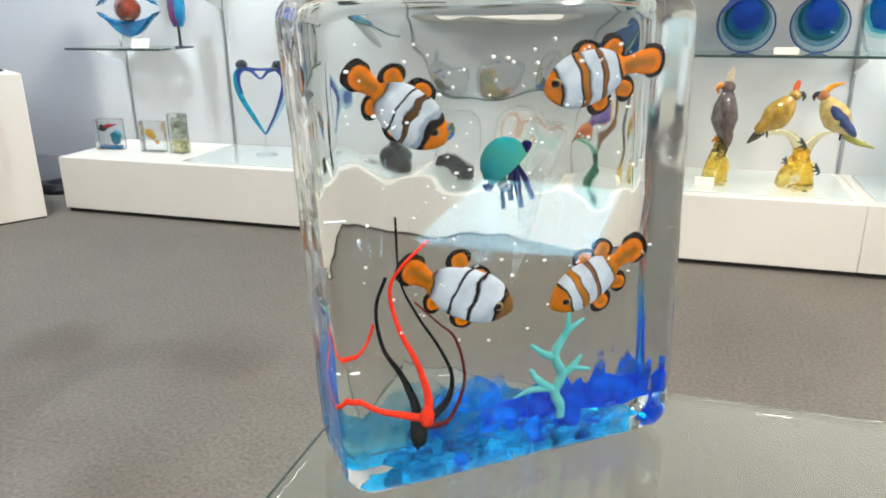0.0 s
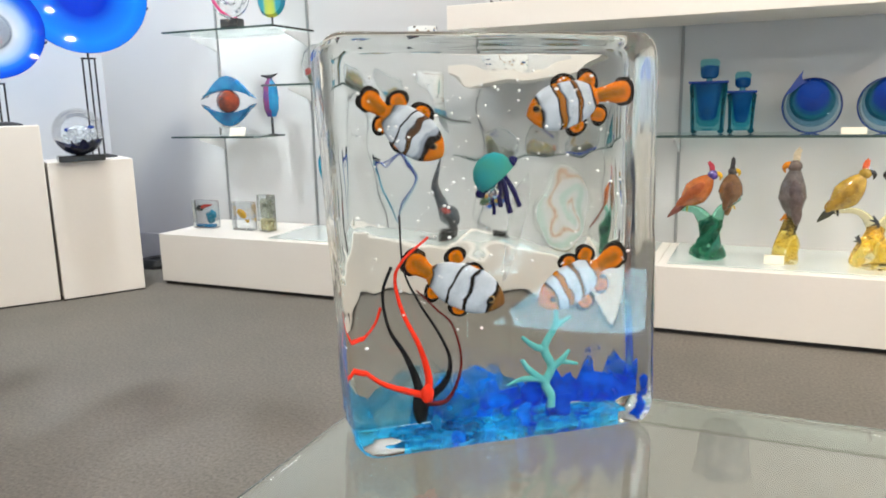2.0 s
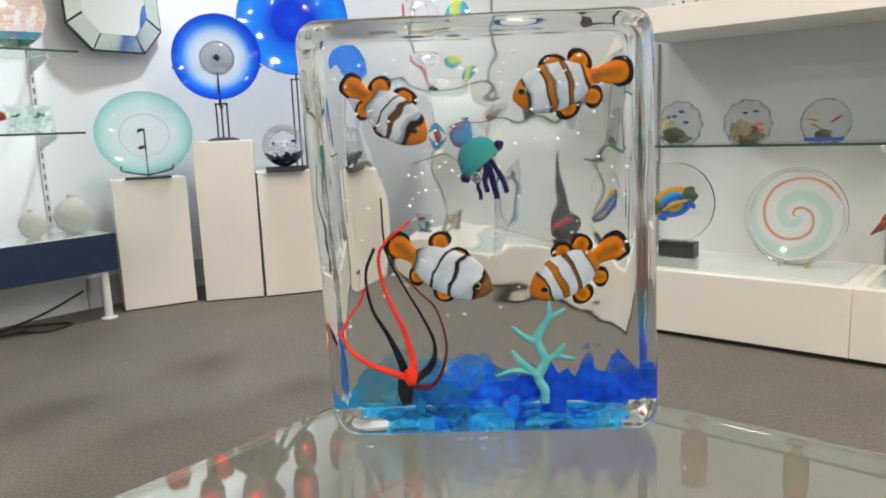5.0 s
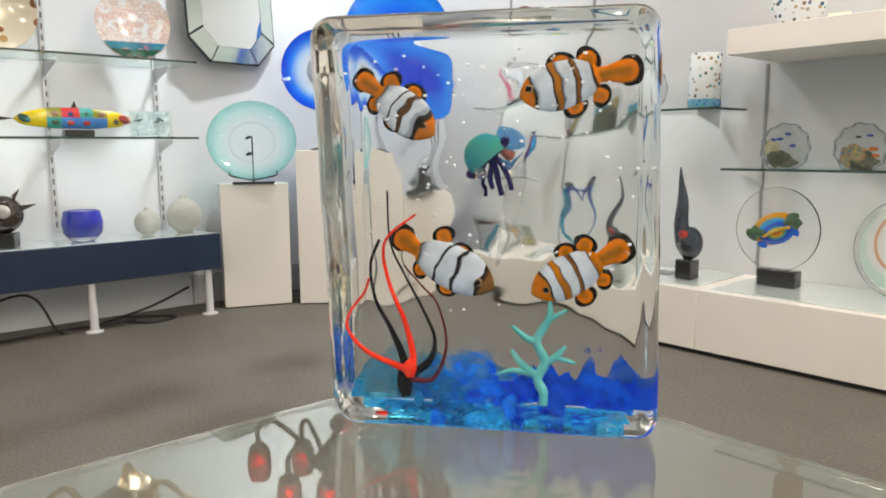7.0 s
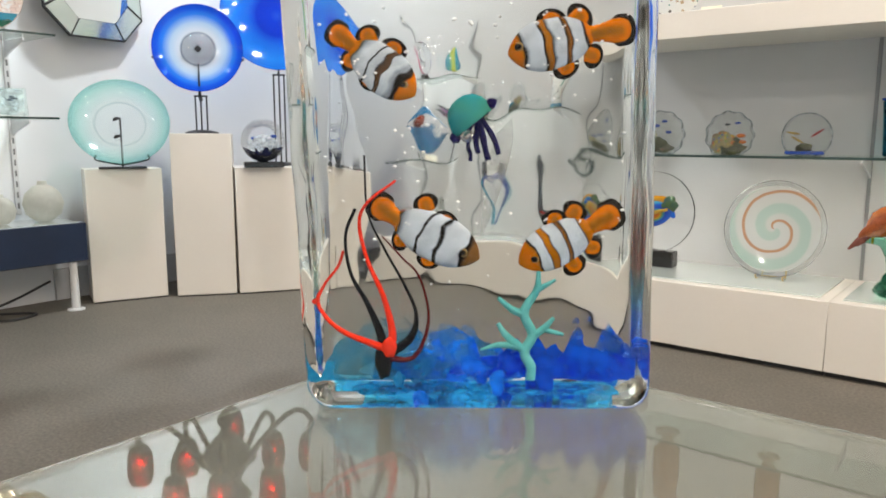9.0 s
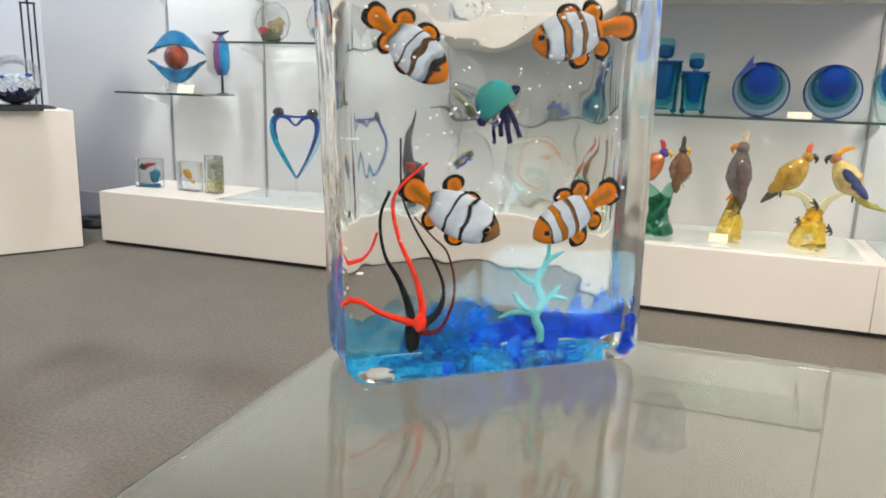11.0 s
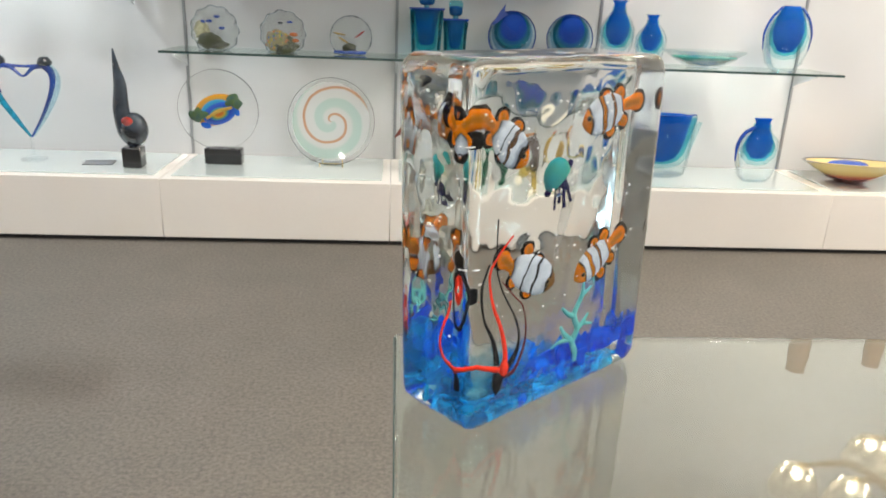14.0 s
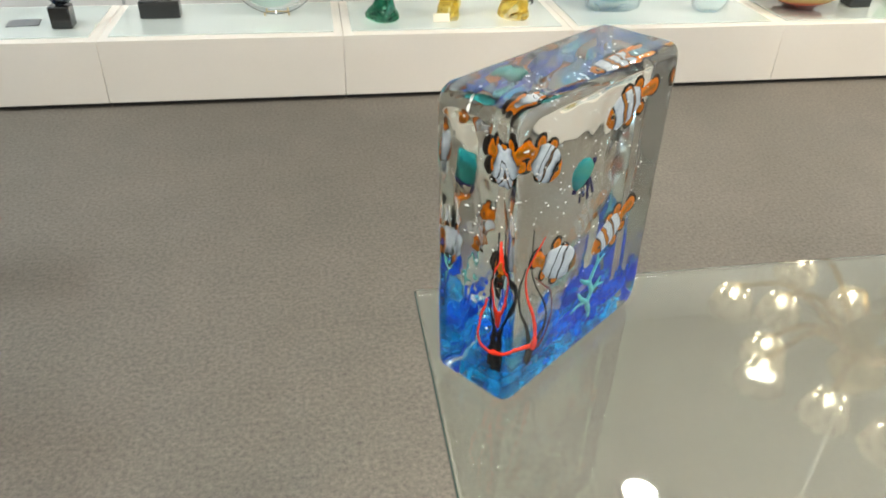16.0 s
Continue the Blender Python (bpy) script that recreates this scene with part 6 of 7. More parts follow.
# upper shelf, seen only as a reflection in the table
glass_shelf("wall_shelf", -1.2, 0.62, 2.985, 3.288, 1.70, (-1.1, -0.25, 0.55))
glass_shelf("wall_shelf", 1.5, 2.6, 2.985, 3.288, 1.70, (1.645, 2.5))
amb = [(0, 0), (0.05, 0), (0.052, 0.01), (0.022, 0.03), (0.03, 0.05), (0.058, 0.08), (0.06, 0.2), (0.05, 0.28), (0.055, 0.3), (0.048, 0.3), (0, 0.1)]
for x, k in ((-0.93, 1.0), (-0.5, 0.85), (1.85, 0.9), (2.25, 0.8)):
    v_ = thing("amber_vase", "footed amber glass vase on a high shelf", "vase", x, 3.12, 1.701, group="amber vases")
    part("body", lathe([(r * k, h * k) for r, h in amb], 32), M["amber_brown"], v_)
v_ = thing("ruffled_vase", "pale blue-white glass vase with a ruffled rim", "vase", 0.0, 3.12, 1.701)
part("body", lathe([(0, 0), (0.05, 0.004), (0.085, 0.03), (0.102, 0.08), (0.106, 0.15), (0.114, 0.205), (0.12, 0.222), (0.112, 0.223), (0.096, 0.15), (0.09, 0.07), (0, 0.02)], 40, lobes=7, lobe=0.05), M["frost_blue"], v_)

# ---- side wall: pedestals, plates, mirror, bench ----


def pedestal(label, x0, y0, x1, y1, h, depth):
    """A tall box whose front edge runs from (x0, y0) to (x1, y1)."""
    w, a = math.hypot(x1 - x0, y1 - y0), math.degrees(math.atan2(y1 - y0, x1 - x0))
    mx, my = (x0 + x1) / 2 - math.sin(radians(a)) * depth / 2, (y0 + y1) / 2 + math.cos(radians(a)) * depth / 2
    p = thing("pedestal", label, "pedestal", mx, my, 0, a, group="display pedestals")
    part("body", box(w, depth, h - 0.006, 0, 0, 0.006, 0.003), M["plinth"], p)
    part("base", box(w - 0.01, depth - 0.01, 0.006, 0, 0, 0, 0), M["dark"], p)
    return mx, my, a


pedestal("cream laminate pedestal under a teal plate", -3.36, 1.758, -3.229, 2.09, 0.668, 0.2)
pB = pedestal("tall cream laminate pedestal under a blue plate", -3.18, 2.112, -2.998, 2.35, 0.842, 0.30)
pC = pedestal("cream laminate pedestal under a glass ball", -2.985, 2.356, -2.782, 2.675, 0.668, 0.34)


def plate_on_stand(label, x, y, z, rz, r, zc, lean, material, deep, legs, group="glass plates on stands", strut=False):
    """A large plate held upright on an iron stand; rz turns its face (0: towards -y)."""
    p = thing("plate_on_stand", label, "glass plate", x, y, z, rz, group=group)
    d = part("plate", lathe(dish_profile(r, deep, 0.007, 0.3), 72), material, p)
    d.matrix_basis = Matrix.Translation((0, 0, zc)) @ pose(0, 0, 0, -lean, 0, 0) @ UPRIGHT
    low = zc - r * math.cos(radians(lean))
    st = bmesh.new()
    if legs == 1:
        tube([(0, -0.03, 0.0), (0, -0.045, zc + 0.035)], [0.0045, 0.004], 8, st)
        box(0.22, 0.11, 0.008, 0, 0.0, 0, 0.002, st)
        tube([(0, -0.03, low + 0.01), (-r * 0.5, -0.03, low + 0.035), (-r * 0.52, -0.055, low + 0.06)], [0.004] * 3, 8, st)
        tube([(0, -0.03, low + 0.01), (r * 0.5, -0.03, low + 0.035), (r * 0.52, -0.055, low + 0.06)], [0.004] * 3, 8, st)
        for hz in (0.03, -0.055):
            tube([(-0.032, -0.05, zc + hz - 0.008), (-0.018, -0.05, zc + hz), (0.0, -0.044, zc + hz + 0.002)], [0.005, 0.009, 0.004], 8, st, flat=0.5)
    else:
        lathe([(0, 0), (0.085, 0), (0.086, 0.004), (0.07, 0.011), (0.04, 0.018), (0, 0.02)], 32, st, 0, squash=0.75)
        for sx_ in (-0.028, 0, 0.028):
            tube([(sx_, 0.03 - 0.02 * (sx_ == 0), 0.01), (sx_, 0.03 - 0.02 * (sx_ == 0), low - 0.012)], [0.0045, 0.0045], 8, st)
        box(0.07, 0.03, 0.008, 0, 0.03, low - 0.018, 0.002, st)
        if strut:
            tube([(0, 0.03, low - 0.03), (0, -0.04, low - 0.014), (0, -0.055, low + 0.02), (0, -0.055, zc - 0.09), (0, -0.03, zc - 0.075)], [0.011, 0.009, 0.006, 0.0035, 0.003], 8, st)
        else:
            tube([(0, 0.03, low - 0.012), (0, 0.035, low + r * 0.5)], [0.006, 0.004], 8, st)
        for sx_ in (-1, 1):
            tube([(0, 0.035, zc - 0.03), (sx_ * r * 0.7, 0.05, zc - r * 0.25), (sx_ * r * 0.98, 0.01, zc - r * 0.22), (sx_ * r * 1.0, -0.03, zc - r * 0.2)], [0.004] * 4, 8, st)
    part("stand", st, M["iron"], p, "dark iron plate stand")
    return p


tealrings = rings("teal_plate_glass", [(0.0, (0.84, 0.89, 0.91)), (0.48, (0.84, 0.9, 0.91)), (0.52, (0.66, 0.77, 0.77)), (0.55, (0.84, 0.91, 0.91)), (0.76, (0.68, 0.88, 0.86)), (0.93, (0.46, 0.79, 0.75)), (1.0, (0.36, 0.68, 0.65))], 0.228, trans=0.0, see=0.88)
plate_on_stand("large pale teal glass plate on an iron stand", -3.33, 1.94, 0.6685, 62, 0.230, 0.214, 26, tealrings, 0.04, 1)
bluerings = rings("blue_plate_glass", [(0.0, (0.62, 0.66, 0.7)), (0.1, (0.74, 0.78, 0.83)), (0.34, (0.74, 0.78, 0.83)), (0.38, (0.36, 0.41, 0.48)), (0.42, (0.76, 0.81, 0.86)), (0.6, (0.55, 0.72, 0.9)), (0.78, (0.03, 0.28, 0.9)), (0.9, (0.004, 0.12, 0.8)), (1.0, (0.003, 0.08, 0.66))], 0.224, see=0.6)
bl = plate_on_stand("cobalt-rimmed white glass plate on an iron stand", pB[0], pB[1], 0.8425, 53, 0.224, 0.43, 8, bluerings, 0.035, 2, strut=True)
boss = glassy(part("boss", lathe([(0, 0.018), (0.03, 0.017), (0.055, 0.011), (0.07, 0.009), (0.078, 0.013), (0.084, 0.011), (0.086, 0.004), (0, 0.004)], 48), casing("boss_glass", (0.93, 0.945, 0.96), 0.05, 0.8), bl, "clear domed glass boss with a raised ring"))
boss.matrix_basis = Matrix.Translation((0, 0, 0.43)) @ pose(0, 0, 0, -8, 0, 0) @ UPRIGHT @ pose(0, 0, 0.007)
part("clip", moved(box(0.028, 0.012, 0.028, 0, 0, -0.014, 0.002), Matrix.Translation((0, -0.034, 0.43)) @ pose(0, 0, 0, 0, 45, 0)), M["iron"], bl, "small square iron clip")
bigblue = rings("deep_blue_plate_glass", [(0.0, (0.02, 0.12, 0.8)), (0.12, (0.004, 0.06, 0.7)), (0.36, (0.003, 0.045, 0.62)), (0.5, (0.006, 0.16, 0.78)), (0.8, (0.01, 0.29, 0.9)), (1.0, (0.008, 0.2, 0.78))], 0.3, see=0.6)
plate_on_stand("very large bright blue glass plate on a tall stand", pC[0] + 0.0, pC[1] + 0.09, 0.6685, 53, 0.295, 0.80, 6, bigblue, 0.04, 2)
b_ = thing("glass_ball", "clear glass ball with dark blue base scene on black block", "glass sculpture", -2.90, 2.475, 0.6685, 57)
part("base", box(0.2, 0.1, 0.03, 0, 0, 0, 0.004), M["black"], b_, "black lacquered block base")
glassy(part("sphere", ball(0.112, 0, 0, 0.137, seg=40), casing("clear_ball_glass", (0.98, 0.99, 0.995), 0.02, 0.5), b_))
# the dark bed climbs the inside of the ball with a jagged edge
bed, rim_rnd, rows_ = bmesh.new(), random.Random(5), []
tops = [radians(62 + rim_rnd.uniform(-13, 12)) for i in range(40)]
for j in range(9):
    rows_.append([bed.verts.new((0.108 * math.sin(t_ * j / 8 + 0.01) * math.cos(2 * math.pi * i / 40), 0.108 * math.sin(t_ * j / 8 + 0.01) * math.sin(2 * math.pi * i / 40), 0.137 - 0.108 * math.cos(t_ * j / 8 + 0.01))) for i, t_ in enumerate(tops)])
for lo_, hi_ in zip(rows_, rows_[1:]):
    for i in range(40):
        bed.faces.new((lo_[i], lo_[(i + 1) % 40], hi_[(i + 1) % 40], hi_[i]))
top_ = bed.verts.new((0, 0, 0.062))
for i in range(40):
    bed.faces.new((rows_[-1][i], rows_[-1][(i + 1) % 40], top_))
bed.faces.new(rows_[0][::-1])
part("blue_bed", bed, mat("ink_blue_glass", (0.003, 0.008, 0.055), 0.15, vary=0.5, scale=40), b_, "dark blue jagged glass bed")
part("white_cloud", ball(0.06, 0.0, -0.02, 0.125, 1.1, 0.7, 0.7, lumps=0.6, seg=24), veil("white_cloud_glass", (0.86, 0.9, 0.93), 0.6, 60, 0.3, (0.93, 0.95, 0.96)), b_)
for k, (a, c) in enumerate(((-0.05, 0.15), (0.03, 0.145), (0.05, 0.16))):
    part("inclusion", ball(0.012, a, -0.05, c, 1.4, 0.5, 0.7, seg=10), M["bluehandle"], b_)

# mirror
mi = thing("octagonal_mirror", "eight-sided silver wall mirror with a faceted border", "mirror", WX0 + 0.055, 1.945, 1.675, 98)
mi.rotation_euler[0] = radians(-4)
hw, hh, cc = 0.268, 0.36, 0.12
octo = lambda k: [(-hw * k + cc, -hh * k), (hw * k - cc, -hh * k), (hw * k, -hh * k + cc), (hw * k, hh * k - cc), (hw * k - cc, hh * k), (-hw * k + cc, hh * k), (-hw * k, hh * k - cc), (-hw * k, -hh * k + cc)]
inn = [(x * 0.68, z * 0.77) for x, z in octo(1)]
part("backing", slab(octo(1.015), 0.012, y=-0.006), M["iron"], mi, smooth=False)
part("mirror_pane", slab(inn, 0.006, y=-0.0165), M["mirror"], mi, smooth=False)
out_ = octo(1)
for k in range(8):
    a, b, c, d = out_[k], out_[(k + 1) % 8], inn[(k + 1) % 8], inn[k]
    bm = bmesh.new()
    ctr = [(a[i] + b[i] + c[i] + d[i]) / 4 for i in (0, 1)]
    a, b, c, d = ([ctr[i] + (p[i] - ctr[i]) * 0.955 for i in (0, 1)] for p in (a, b, c, d))
    vs = [bm.verts.new((p[0], y, p[1])) for p, y in ((a, -0.014), (b, -0.014), (c, -0.021), (d, -0.021), (a, -0.012), (b, -0.012), (c, -0.012), (d, -0.012))]
    for q in ((0, 1, 2, 3), (7, 6, 5, 4), (0, 4, 5, 1), (1, 5, 6, 2), (2, 6, 7, 3), (3, 7, 4, 0)):
        bm.faces.new([vs[i] for i in q])
    bmesh.ops.recalc_face_normals(bm, faces=bm.faces[:])
    part("bevelled_strip", bm, M["strip"], mi, smooth=False)

# bench
be = thing("display_bench", "low display bench with a navy front panel and white legs", "bench", -3.43, 0.6, 0)
part("front_panel", box(0.02, 2.22, 0.183, 0.145, 0, 0.238, 0.003), M["navy"], be, "navy blue front panel")
part("end_panel", box(0.28, 0.02, 0.183, -0.006, 1.1, 0.238, 0.003), M["navy"], be, "navy blue end panel")
part("deck", box(0.3, 2.2, 0.012, -0.02, 0, 0.41, 0.003), M["sheet"], be, "pale glass deck")
for ly in (-1.02, -0.1, 0.48, 1.05):
    lg = part("leg", lathe([(0, 0), (0.04, 0), (0.04, 0.006), (0.02, 0.01), (0.017, 0.24), (0, 0.24)], 20), M["steel"], be)
    lg.location = (0.12, ly, 0)
cable = mat("black_cable", (0.015, 0.016, 0.018), 0.5)
for pts in (((-3.38, 0.3, 0.006), (-3.42, 0.8, 0.2), (-3.36, 0.95, 0.006), (-3.45, 1.15, 0.006), (-3.47, 1.4, 0.05), (-3.5, 1.62, 0.12)), ((-3.4, 1.25, 0.006), (-3.3, 1.35, 0.006), (-3.34, 1.48, 0.006), (-3.44, 1.4, 0.006), (-3.46, 1.25, 0.02)), ((-3.45, 0.1, 0.006), (-3.36, 0.5, 0.006), (-3.42, 0.9, 0.006), (-3.40, 1.3, 0.008))):
    tagged(part("power_cable", tube(pts, [0.006, 0.006], 8, n=10), cable), "loose black power cable lying under the bench", "cable", "power cables")
tagged(part("cable_coil", moved(lathe([(0.05, 0), (0.09, 0.0), (0.1, 0.02), (0.09, 0.05), (0.05, 0.05), (0.04, 0.02), (0.05, 0)], 28, wobble=0.2), pose(-3.12, 3.12, 0.001)), cable), "coil of black cable on the carpet by the wall", "cable")

# on the bench deck
bb = thing("blue_bowl", "round cobalt blue glass bowl in clear casing", "bowl", -3.42, 1.09, 0.4225)
glassy(part("casing", lathe([(0, 0), (0.05, 0), (0.085, 0.04), (0.092, 0.09), (0.08, 0.145), (0.0, 0.146)], 36), M["clear"], bb))
part("core", lathe([(0, 0.025), (0.05, 0.03), (0.078, 0.06), (0.086, 0.1), (0.074, 0.148), (0.066, 0.148), (0.07, 0.1), (0, 0.06)], 36), mat("blue_bowl_glass", (0.008, 0.025, 0.42), 0.1, coat=1.0), bb)
for y_, r_ in ((1.41, 0.065), (1.60, 0.09)):
    w_ = thing("frosted_sphere", "frosted pale glass sphere vase with a short neck", "vase", -3.46, y_, 0.4225, group="frosted spheres")
    part("body", lathe([(0, 0), (r_ * 0.4, 0.003), (r_ * 0.85, r_ * 0.4), (r_, r_ * 0.95), (r_ * 0.85, r_ * 1.5), (r_ * 0.5, r_ * 1.85), (r_ * 0.25, r_ * 1.95), (r_ * 0.22, r_ * 2.15), (0, r_ * 2.16)], 36), M["opal"], w_)
pf = thing("puffer_sculpture", "smoke-brown spiked glass fish sculpture with a clear eye", "glass sculpture", -3.40, 0.76, 0.4225, 60)
bm = ball(0.085, 0, 0, 0.15, 1.0, 0.7, 1.0, seg=28)
for a in (20, 60, 110, 160):
    tube([(0.07 * math.cos(radians(a)), 0, 0.15 + 0.07 * math.sin(radians(a))), (0.15 * math.cos(radians(a)), 0, 0.15 + 0.13 * math.sin(radians(a)))], [0.016, 0.001], 8, bm)
part("body", bm, M["smokebrown"], pf)
part("eye", ball(0.03, 0.02, -0.055, 0.165, 1, 0.5, 1, seg=18), M["frost"], pf, "pale glass eye")
part("base", box(0.1, 0.08, 0.07, 0, 0, 0, 0.004), M["black"], pf)

# on the side shelves
sf = thing("long_glass_fish", "long glass fish patched in yellow, red and blue stars", "glass sculpture", -3.41, 1.10, 0.914, 90)
pm2 = {6: mat("patch_blue_glass", (0.01, 0.02, 0.12), 0.12, coat=1.0), 7: mat("patch_black_glass", (0.02, 0.02, 0.02), 0.15, coat=1.0)}
bm = tube([(-0.265, 0, 0.08), (-0.24, 0, 0.08), (-0.2, 0, 0.082), (-0.1, 0, 0.085), (0.05, 0, 0.085), (0.17, 0, 0.082), (0.23, 0, 0.08), (0.26, 0, 0.078)], [0.004, 0.022, 0.034, 0.048, 0.05, 0.037, 0.018, 0.004], 24, flat=0.45, n=10)
YEL, RED_, TEA_, OLI, BLU, PAL = (0.72, 0.56, 0.01), (0.55, 0.03, 0.03), (0.03, 0.36, 0.30), (0.26, 0.27, 0.02), (0.04, 0.22, 0.6), (0.7, 0.45, 0.38)
patches = [mat("patch_glass", c, 0.12, coat=1.0, vary=0.25, scale=30) for c in (YEL, RED_, TEA_, OLI, BLU, PAL)]
upper_row, lower_row = (0, 0, 3, 1, 2, 3, 0, 5), (0, 0, 2, 4, 4, 4, 0, 5)
for f_ in bm.faces:
    c_ = f_.calc_center_median()
    k = min(7, max(0, int((c_.x + 0.265) / 0.066)))
    f_.material_index = (upper_row if c_.z > 0.083 else lower_row)[k]
part("body", bm, patches, sf)
for sx_, sz_, m_ in ((-0.035, 0.103, pm2[6]), (0.035, 0.103, M["green_solid"]), (0.165, 0.07, pm2[7])):
    star = [(sx_ + (0.017 if i % 2 == 0 else 0.008) * math.sin(i * math.pi / 5), sz_ + (0.017 if i % 2 == 0 else 0.008) * math.cos(i * math.pi / 5)) for i in range(10)]
    part("star", slab(star, 0.006, y=-0.0205), m_, sf, "small dark star patch", smooth=False)
for sx_, sz_, m_ in ((-0.1, 0.104, M["amber_brown"]), (-0.1, 0.066, M["tealdark"]), (-0.035, 0.064, M["red"]), (0.035, 0.064, M["red"]), (0.1, 0.101, M["amber_brown"])):
    part("spot", ball(0.016, sx_, -0.0185, sz_, 1.1, 0.3, 0.8, seg=14), m_, sf, "round coloured spot")
for sx_, m_ in ((-0.225, M["green_solid"]), (0.205, M["red"])):
    part("leaf_mark", ball(0.029, sx_, -0.013, 0.082, 1.0, 0.25, 0.6, seg=14, m=pose(0, 0, 0, 0, 25, 0)), m_, sf, "leaf-shaped mark")
part("tail", slab([(-0.262, 0.08), (-0.36, 0.065), (-0.38, 0.075), (-0.34, 0.09)], 0.012, bevel=0.003), M["black"], sf, "black tail")
part("fin", slab([(-0.03, 0.125), (-0.01, 0.165), (0.0, 0.125)], 0.01), M["black"], sf, "black fin")
part("stand", box(0.13, 0.06, 0.032, 0.0, 0, 0, 0.005), M["black"], sf, "black stand")
ca = thing("acrylic_stand", "clear glass card leaning on the shelf", "card", -3.36, 1.42, 0.914, 78)
glassy(part("pane", moved(box(0.2, 0.005, 0.13, 0, 0, 0.001, 0.001), pose(0, 0, 0.001, -14, 0, 0)), M["shelfglass"], ca))
part("sheet", moved(box(0.18, 0.001, 0.12, 0, 0, 0.004, 0), pose(0, 0.0045, 0.002, -14, 0, 0)), veil("pale_print", (0.7, 0.76, 0.79), 0.6, 25, 0.2, (0.86, 0.9, 0.92)), ca, "pale printed sheet behind the glass")
for sx_, sz_, sw_ in ((-0.06, 0.075, 0.03), (-0.045, 0.082, 0.02), (0.03, 0.07, 0.024), (0.045, 0.078, 0.034), (0.04, 0.086, 0.02)):
    part("printed_stroke", moved(box(sw_, 0.0012, 0.006, sx_, 0, sz_, 0), pose(0, -0.0045, 0.002, -14, 0, 0)), M["smoke"], ca, "small dark printed stroke")


def shelf_plate(label, y_, r, material, band):
    p = thing("shelf_plate", label, "glass plate", -3.43, y_, 1.281, 80, group="plates on the upper shelf")
    pl_ = part("plate", lathe(dish_profile(r, 0.025, 0.007), 56), material, p)
    pl_.matrix_basis = Matrix.Translation((0, 0, r * 0.99)) @ pose(0, 0, 0, -6, 0, 0) @ UPRIGHT
    if band:
        n = 20
        for name, m_, hi, lo in (("blue_band", M["tealsolid"], -0.52, -0.72), ("green_band", M["green_solid"], -0.72, -0.9)):
            top = [(math.sqrt(1 - hi * hi) * r * (-1 + 2 * i / n), hi * r) for i in range(n + 1)]
            bot = [(math.sqrt(1 - lo * lo) * r * (1 - 2 * i / n), lo * r + 0.006 * math.sin(i)) for i in range(n + 1)]
            bd = part(name, slab([(x * 0.97, z) for x, z in top + bot], 0.003, y=-0.036), m_, p)
            bd.matrix_basis = Matrix.Translation((0, 0, r * 0.99)) @ pose(0, 0, 0, -6, 0, 0)
    return p


shelf_plate("round white glass plate with pink houses and a green shore", 1.385, 0.17, M["pinkhouses"], True)
shelf_plate("cream glass plate with brown blots", 0.80, 0.165, cells("brown_blots", [(0.25, 0.1, 0.04), (0.5, 0.3, 0.12), (0.3, 0.14, 0.05)], 14, white=(0.72, 0.64, 0.5), edge=0.28), False)

# ---- hanging lamps above the view, mirrored in the table ----
ch = thing("red_chandelier", "black glass chandelier with dark red lantern shades, lit", "chandelier", -2.19, 1.69, 0)
part("stem", tube([(0, 0, 2.99), (0, 0, 2.4), (0, 0, 1.95)], [0.012, 0.012, 0.016], 10), M["iron"], ch)
part("hub", lathe([(0, 1.47), (0.016, 1.485), (0.035, 1.51), (0.03, 1.535), (0.018, 1.55), (0.03, 1.57), (0.07, 1.62), (0.115, 1.68), (0.06, 1.70), (0.05, 1.78), (0.09, 1.84), (0.04, 1.92), (0.02, 2.0), (0, 2.0)], 28), M["iron"], ch)
redlamp = mat("red_lamp_glass", (1.0, 0.25, 0.18), 0.2, emit=70.0)
redbody = veil("red_lantern_glass", (0.8, 0.035, 0.02), 0.35, 40, 0.2, (0.9, 0.12, 0.08))
redshade = casing("red_shade_glass", (0.6, 0.2, 0.18), 0.08)
for k in range(8):
    a = 2 * math.pi * k / 8 + 0.1
    c, s = math.cos(a), math.sin(a)
    rr, z0 = (0.33, 1.66) if k % 2 else (0.25, 1.72)
    arm = part("arm", tube([(0.04 * c, 0.04 * s, 1.76), (rr * 0.45 * c, rr * 0.45 * s, z0 - 0.06), (rr * 0.8 * c, rr * 0.8 * s, z0 - 0.16), (rr * c, rr * s, z0 - 0.13), (rr * c, rr * s, z0 - 0.06)], [0.011] * 5, 10), M["iron"], ch)
    part("cup", moved(lathe([(0, -0.07), (0.02, -0.068), (0.04, -0.05), (0.038, -0.044), (0, -0.05)], 18), pose(rr * c, rr * s, z0)), M["iron"], arm)
    glassy(part("shade", moved(lathe([(0.036, -0.05), (0.048, -0.02), (0.05, 0.05), (0.04, 0.09), (0.037, 0.09), (0.046, 0.05), (0.044, -0.02), (0.036, -0.05)], 20), pose(rr * c, rr * s, z0)), redshade, arm, "dark red glass shade"))
    part("lantern", moved(lathe([(0.012, -0.045), (0.03, -0.03), (0.036, 0.01), (0.032, 0.05), (0.02, 0.07), (0, 0.075)], 18), pose(rr * c, rr * s, z0)), redbody, arm, "lit red glass lantern")
    part("bulb", ball(0.012, rr * c, rr * s, z0 + 0.012, 1, 1, 1.2, seg=12), redlamp, arm, "glowing red bulb")
warmlamp = mat("warm_lamp_glass", (1.0, 0.9, 0.74), 0.2, emit=55.0)
petal = veil("bell_glass", (0.92, 0.88, 0.8), 0.74, 30, 0.2, (0.86, 0.84, 0.79))
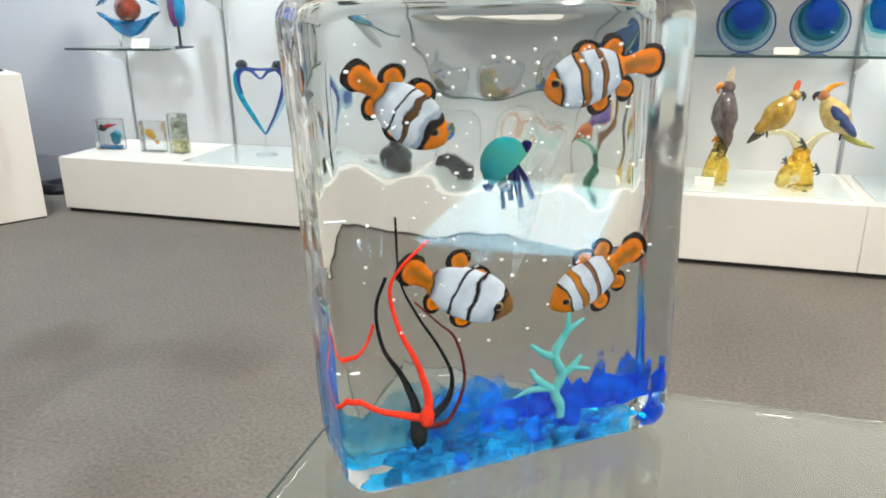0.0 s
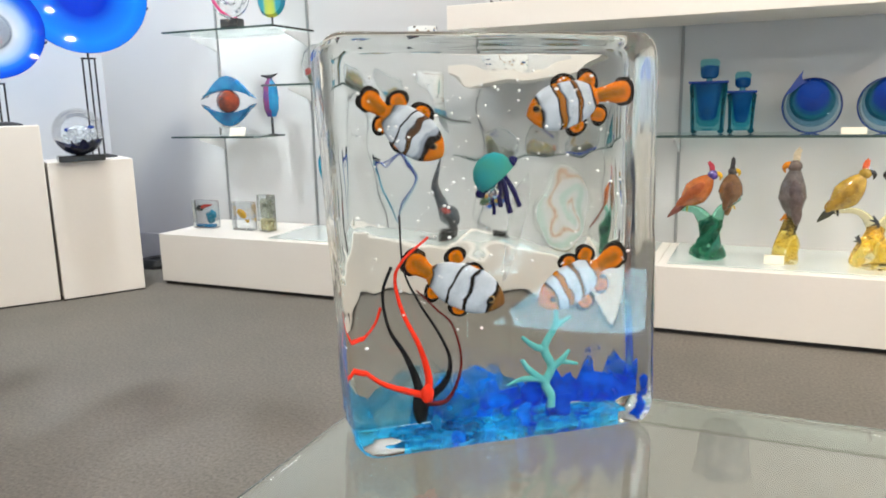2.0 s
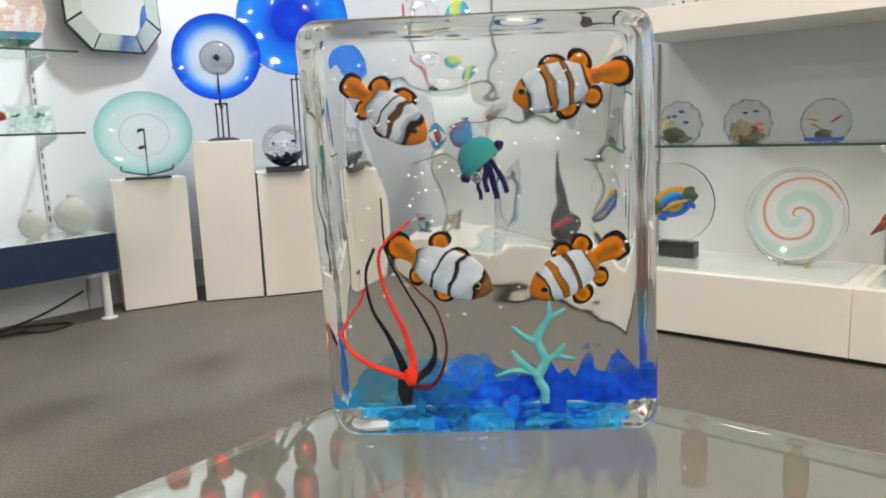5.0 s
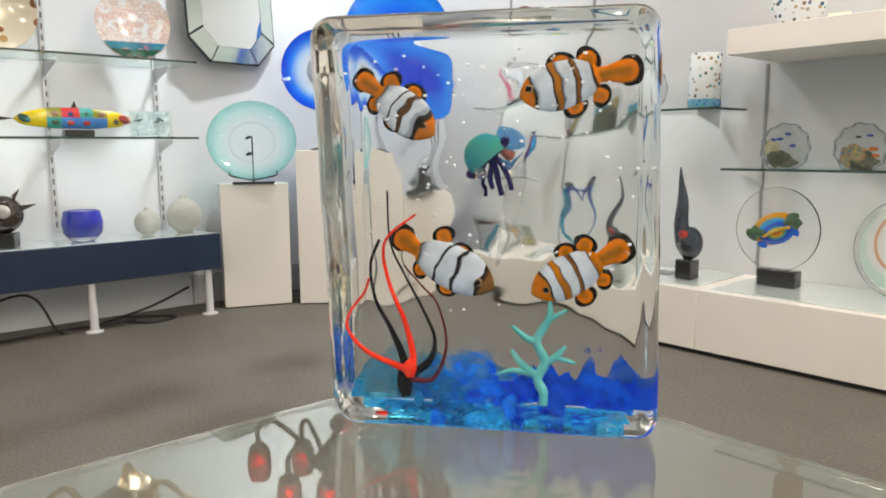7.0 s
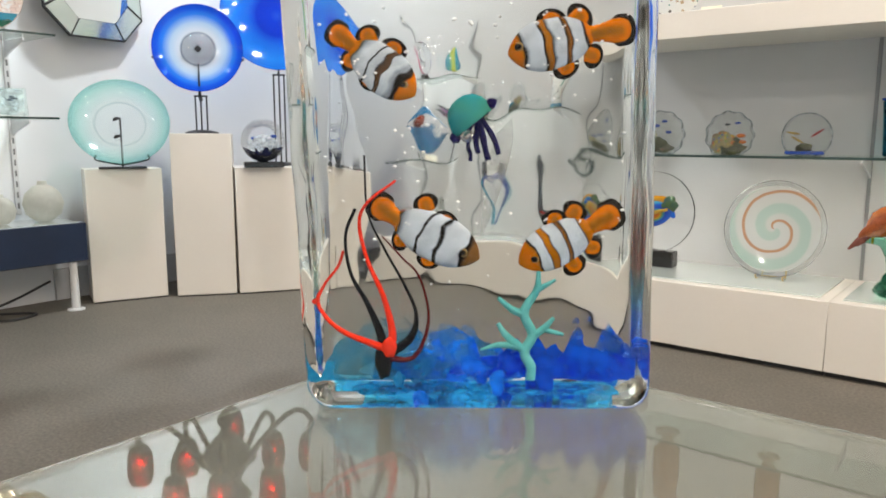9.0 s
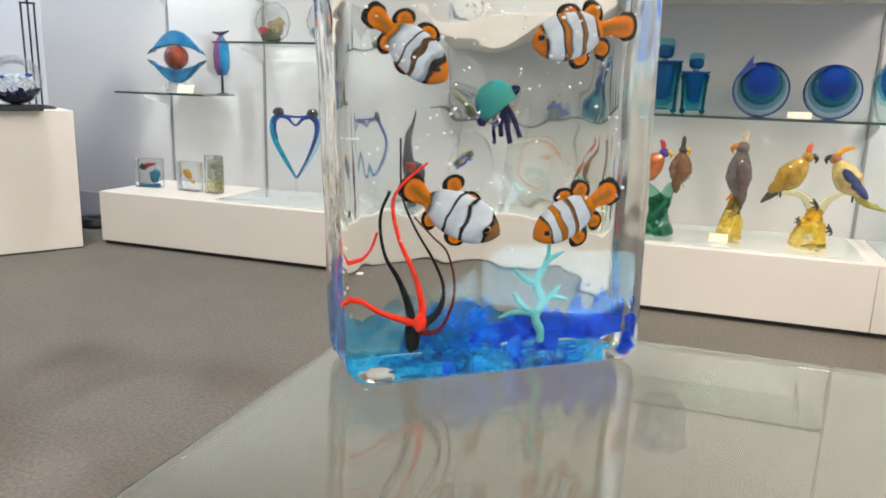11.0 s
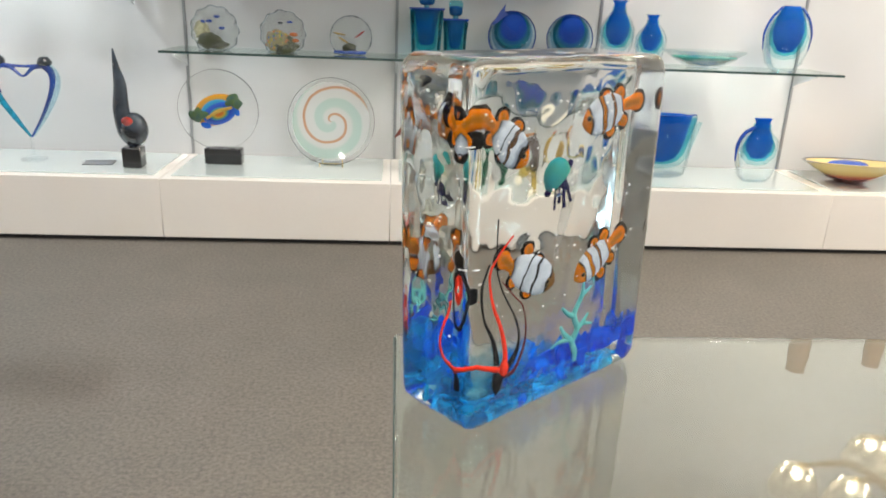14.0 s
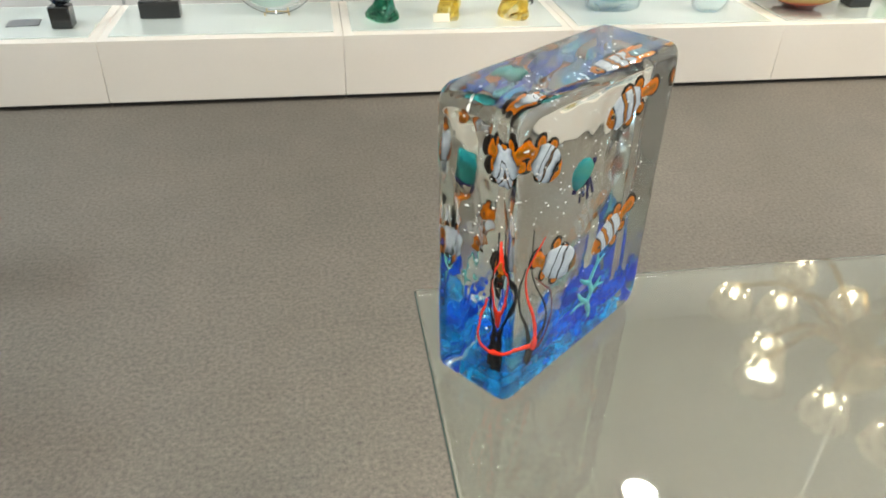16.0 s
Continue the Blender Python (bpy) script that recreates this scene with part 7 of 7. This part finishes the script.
goldglass = mat("gold_glass", (0.42, 0.34, 0.18), 0.2, coat=1)
armglass = veil("amber_arm_glass", (0.66, 0.52, 0.34), 0.6, 30, 0.2, (0.85, 0.74, 0.55))


def bell_chandelier(label, x, y, z, count, wide, narrow, glow):
    cl = thing("crystal_chandelier", label, "chandelier", x, y, 0, group="bell chandeliers")
    part("stem", tube([(0, 0, 2.99), (0, 0, z + 0.5), (0, 0, z)], [0.01, 0.01, 0.014], 10), M["steel"], cl)
    part("hub", lathe([(0, z - 0.2), (0.05, z - 0.17), (0.11, z - 0.07), (0.08, z + 0.02), (0.12, z + 0.1), (0.05, z + 0.2), (0, z + 0.21)], 28), goldglass, cl)
    for k in range(count):
        a = 2 * math.pi * k / count + 0.2
        c, s = math.cos(a), math.sin(a)
        rr, z0 = (wide, z - 0.08) if k % 2 else (narrow, z)
        arm = part("arm", tube([(0.06 * c, 0.06 * s, z), (rr * 0.6 * c, rr * 0.6 * s, z0 - 0.12), (rr * c, rr * s, z0 - 0.05)], [0.014, 0.013, 0.010], 8), armglass, cl)
        glassy(part("bell", moved(lathe([(0.015, -0.05), (0.05, -0.035), (0.078, 0.0), (0.088, 0.05), (0.098, 0.085), (0.094, 0.086), (0.084, 0.05), (0.072, 0.004), (0.046, -0.03), (0.015, -0.045)], 30, lobes=8, lobe=0.05), pose(rr * c, rr * s, z0)), petal, arm, "clear fluted glass bell"))
        bm = ball(0.022, rr * c, rr * s, z0 - 0.008, 1, 1, 1.2, seg=12)
        # short glowing bars stand in for glints on the fluted glass
        for j in range(5):
            w_ = j * 1.05 + k
            tube([(rr * c + 0.05 * math.cos(w_), rr * s + 0.05 * math.sin(w_), z0 - 0.028), (rr * c + 0.062 * math.cos(w_), rr * s + 0.062 * math.sin(w_), z0 - 0.01)], [0.004, 0.003], 8, bm)
        part("bulb", bm, glow, arm, "glowing warm bulb with glowing bars for glints on the ribs")


bell_chandelier("clear glass chandelier with bell-shaped lit globes", 1.80, 1.87, 2.05, 14, 0.55, 0.40, warmlamp)
bell_chandelier("small clear glass chandelier with warm lit bells", -2.5, 0.88, 1.84, 8, 0.27, 0.18, mat("dim_lamp_glass", (1.0, 0.9, 0.74), 0.2, emit=20.0))
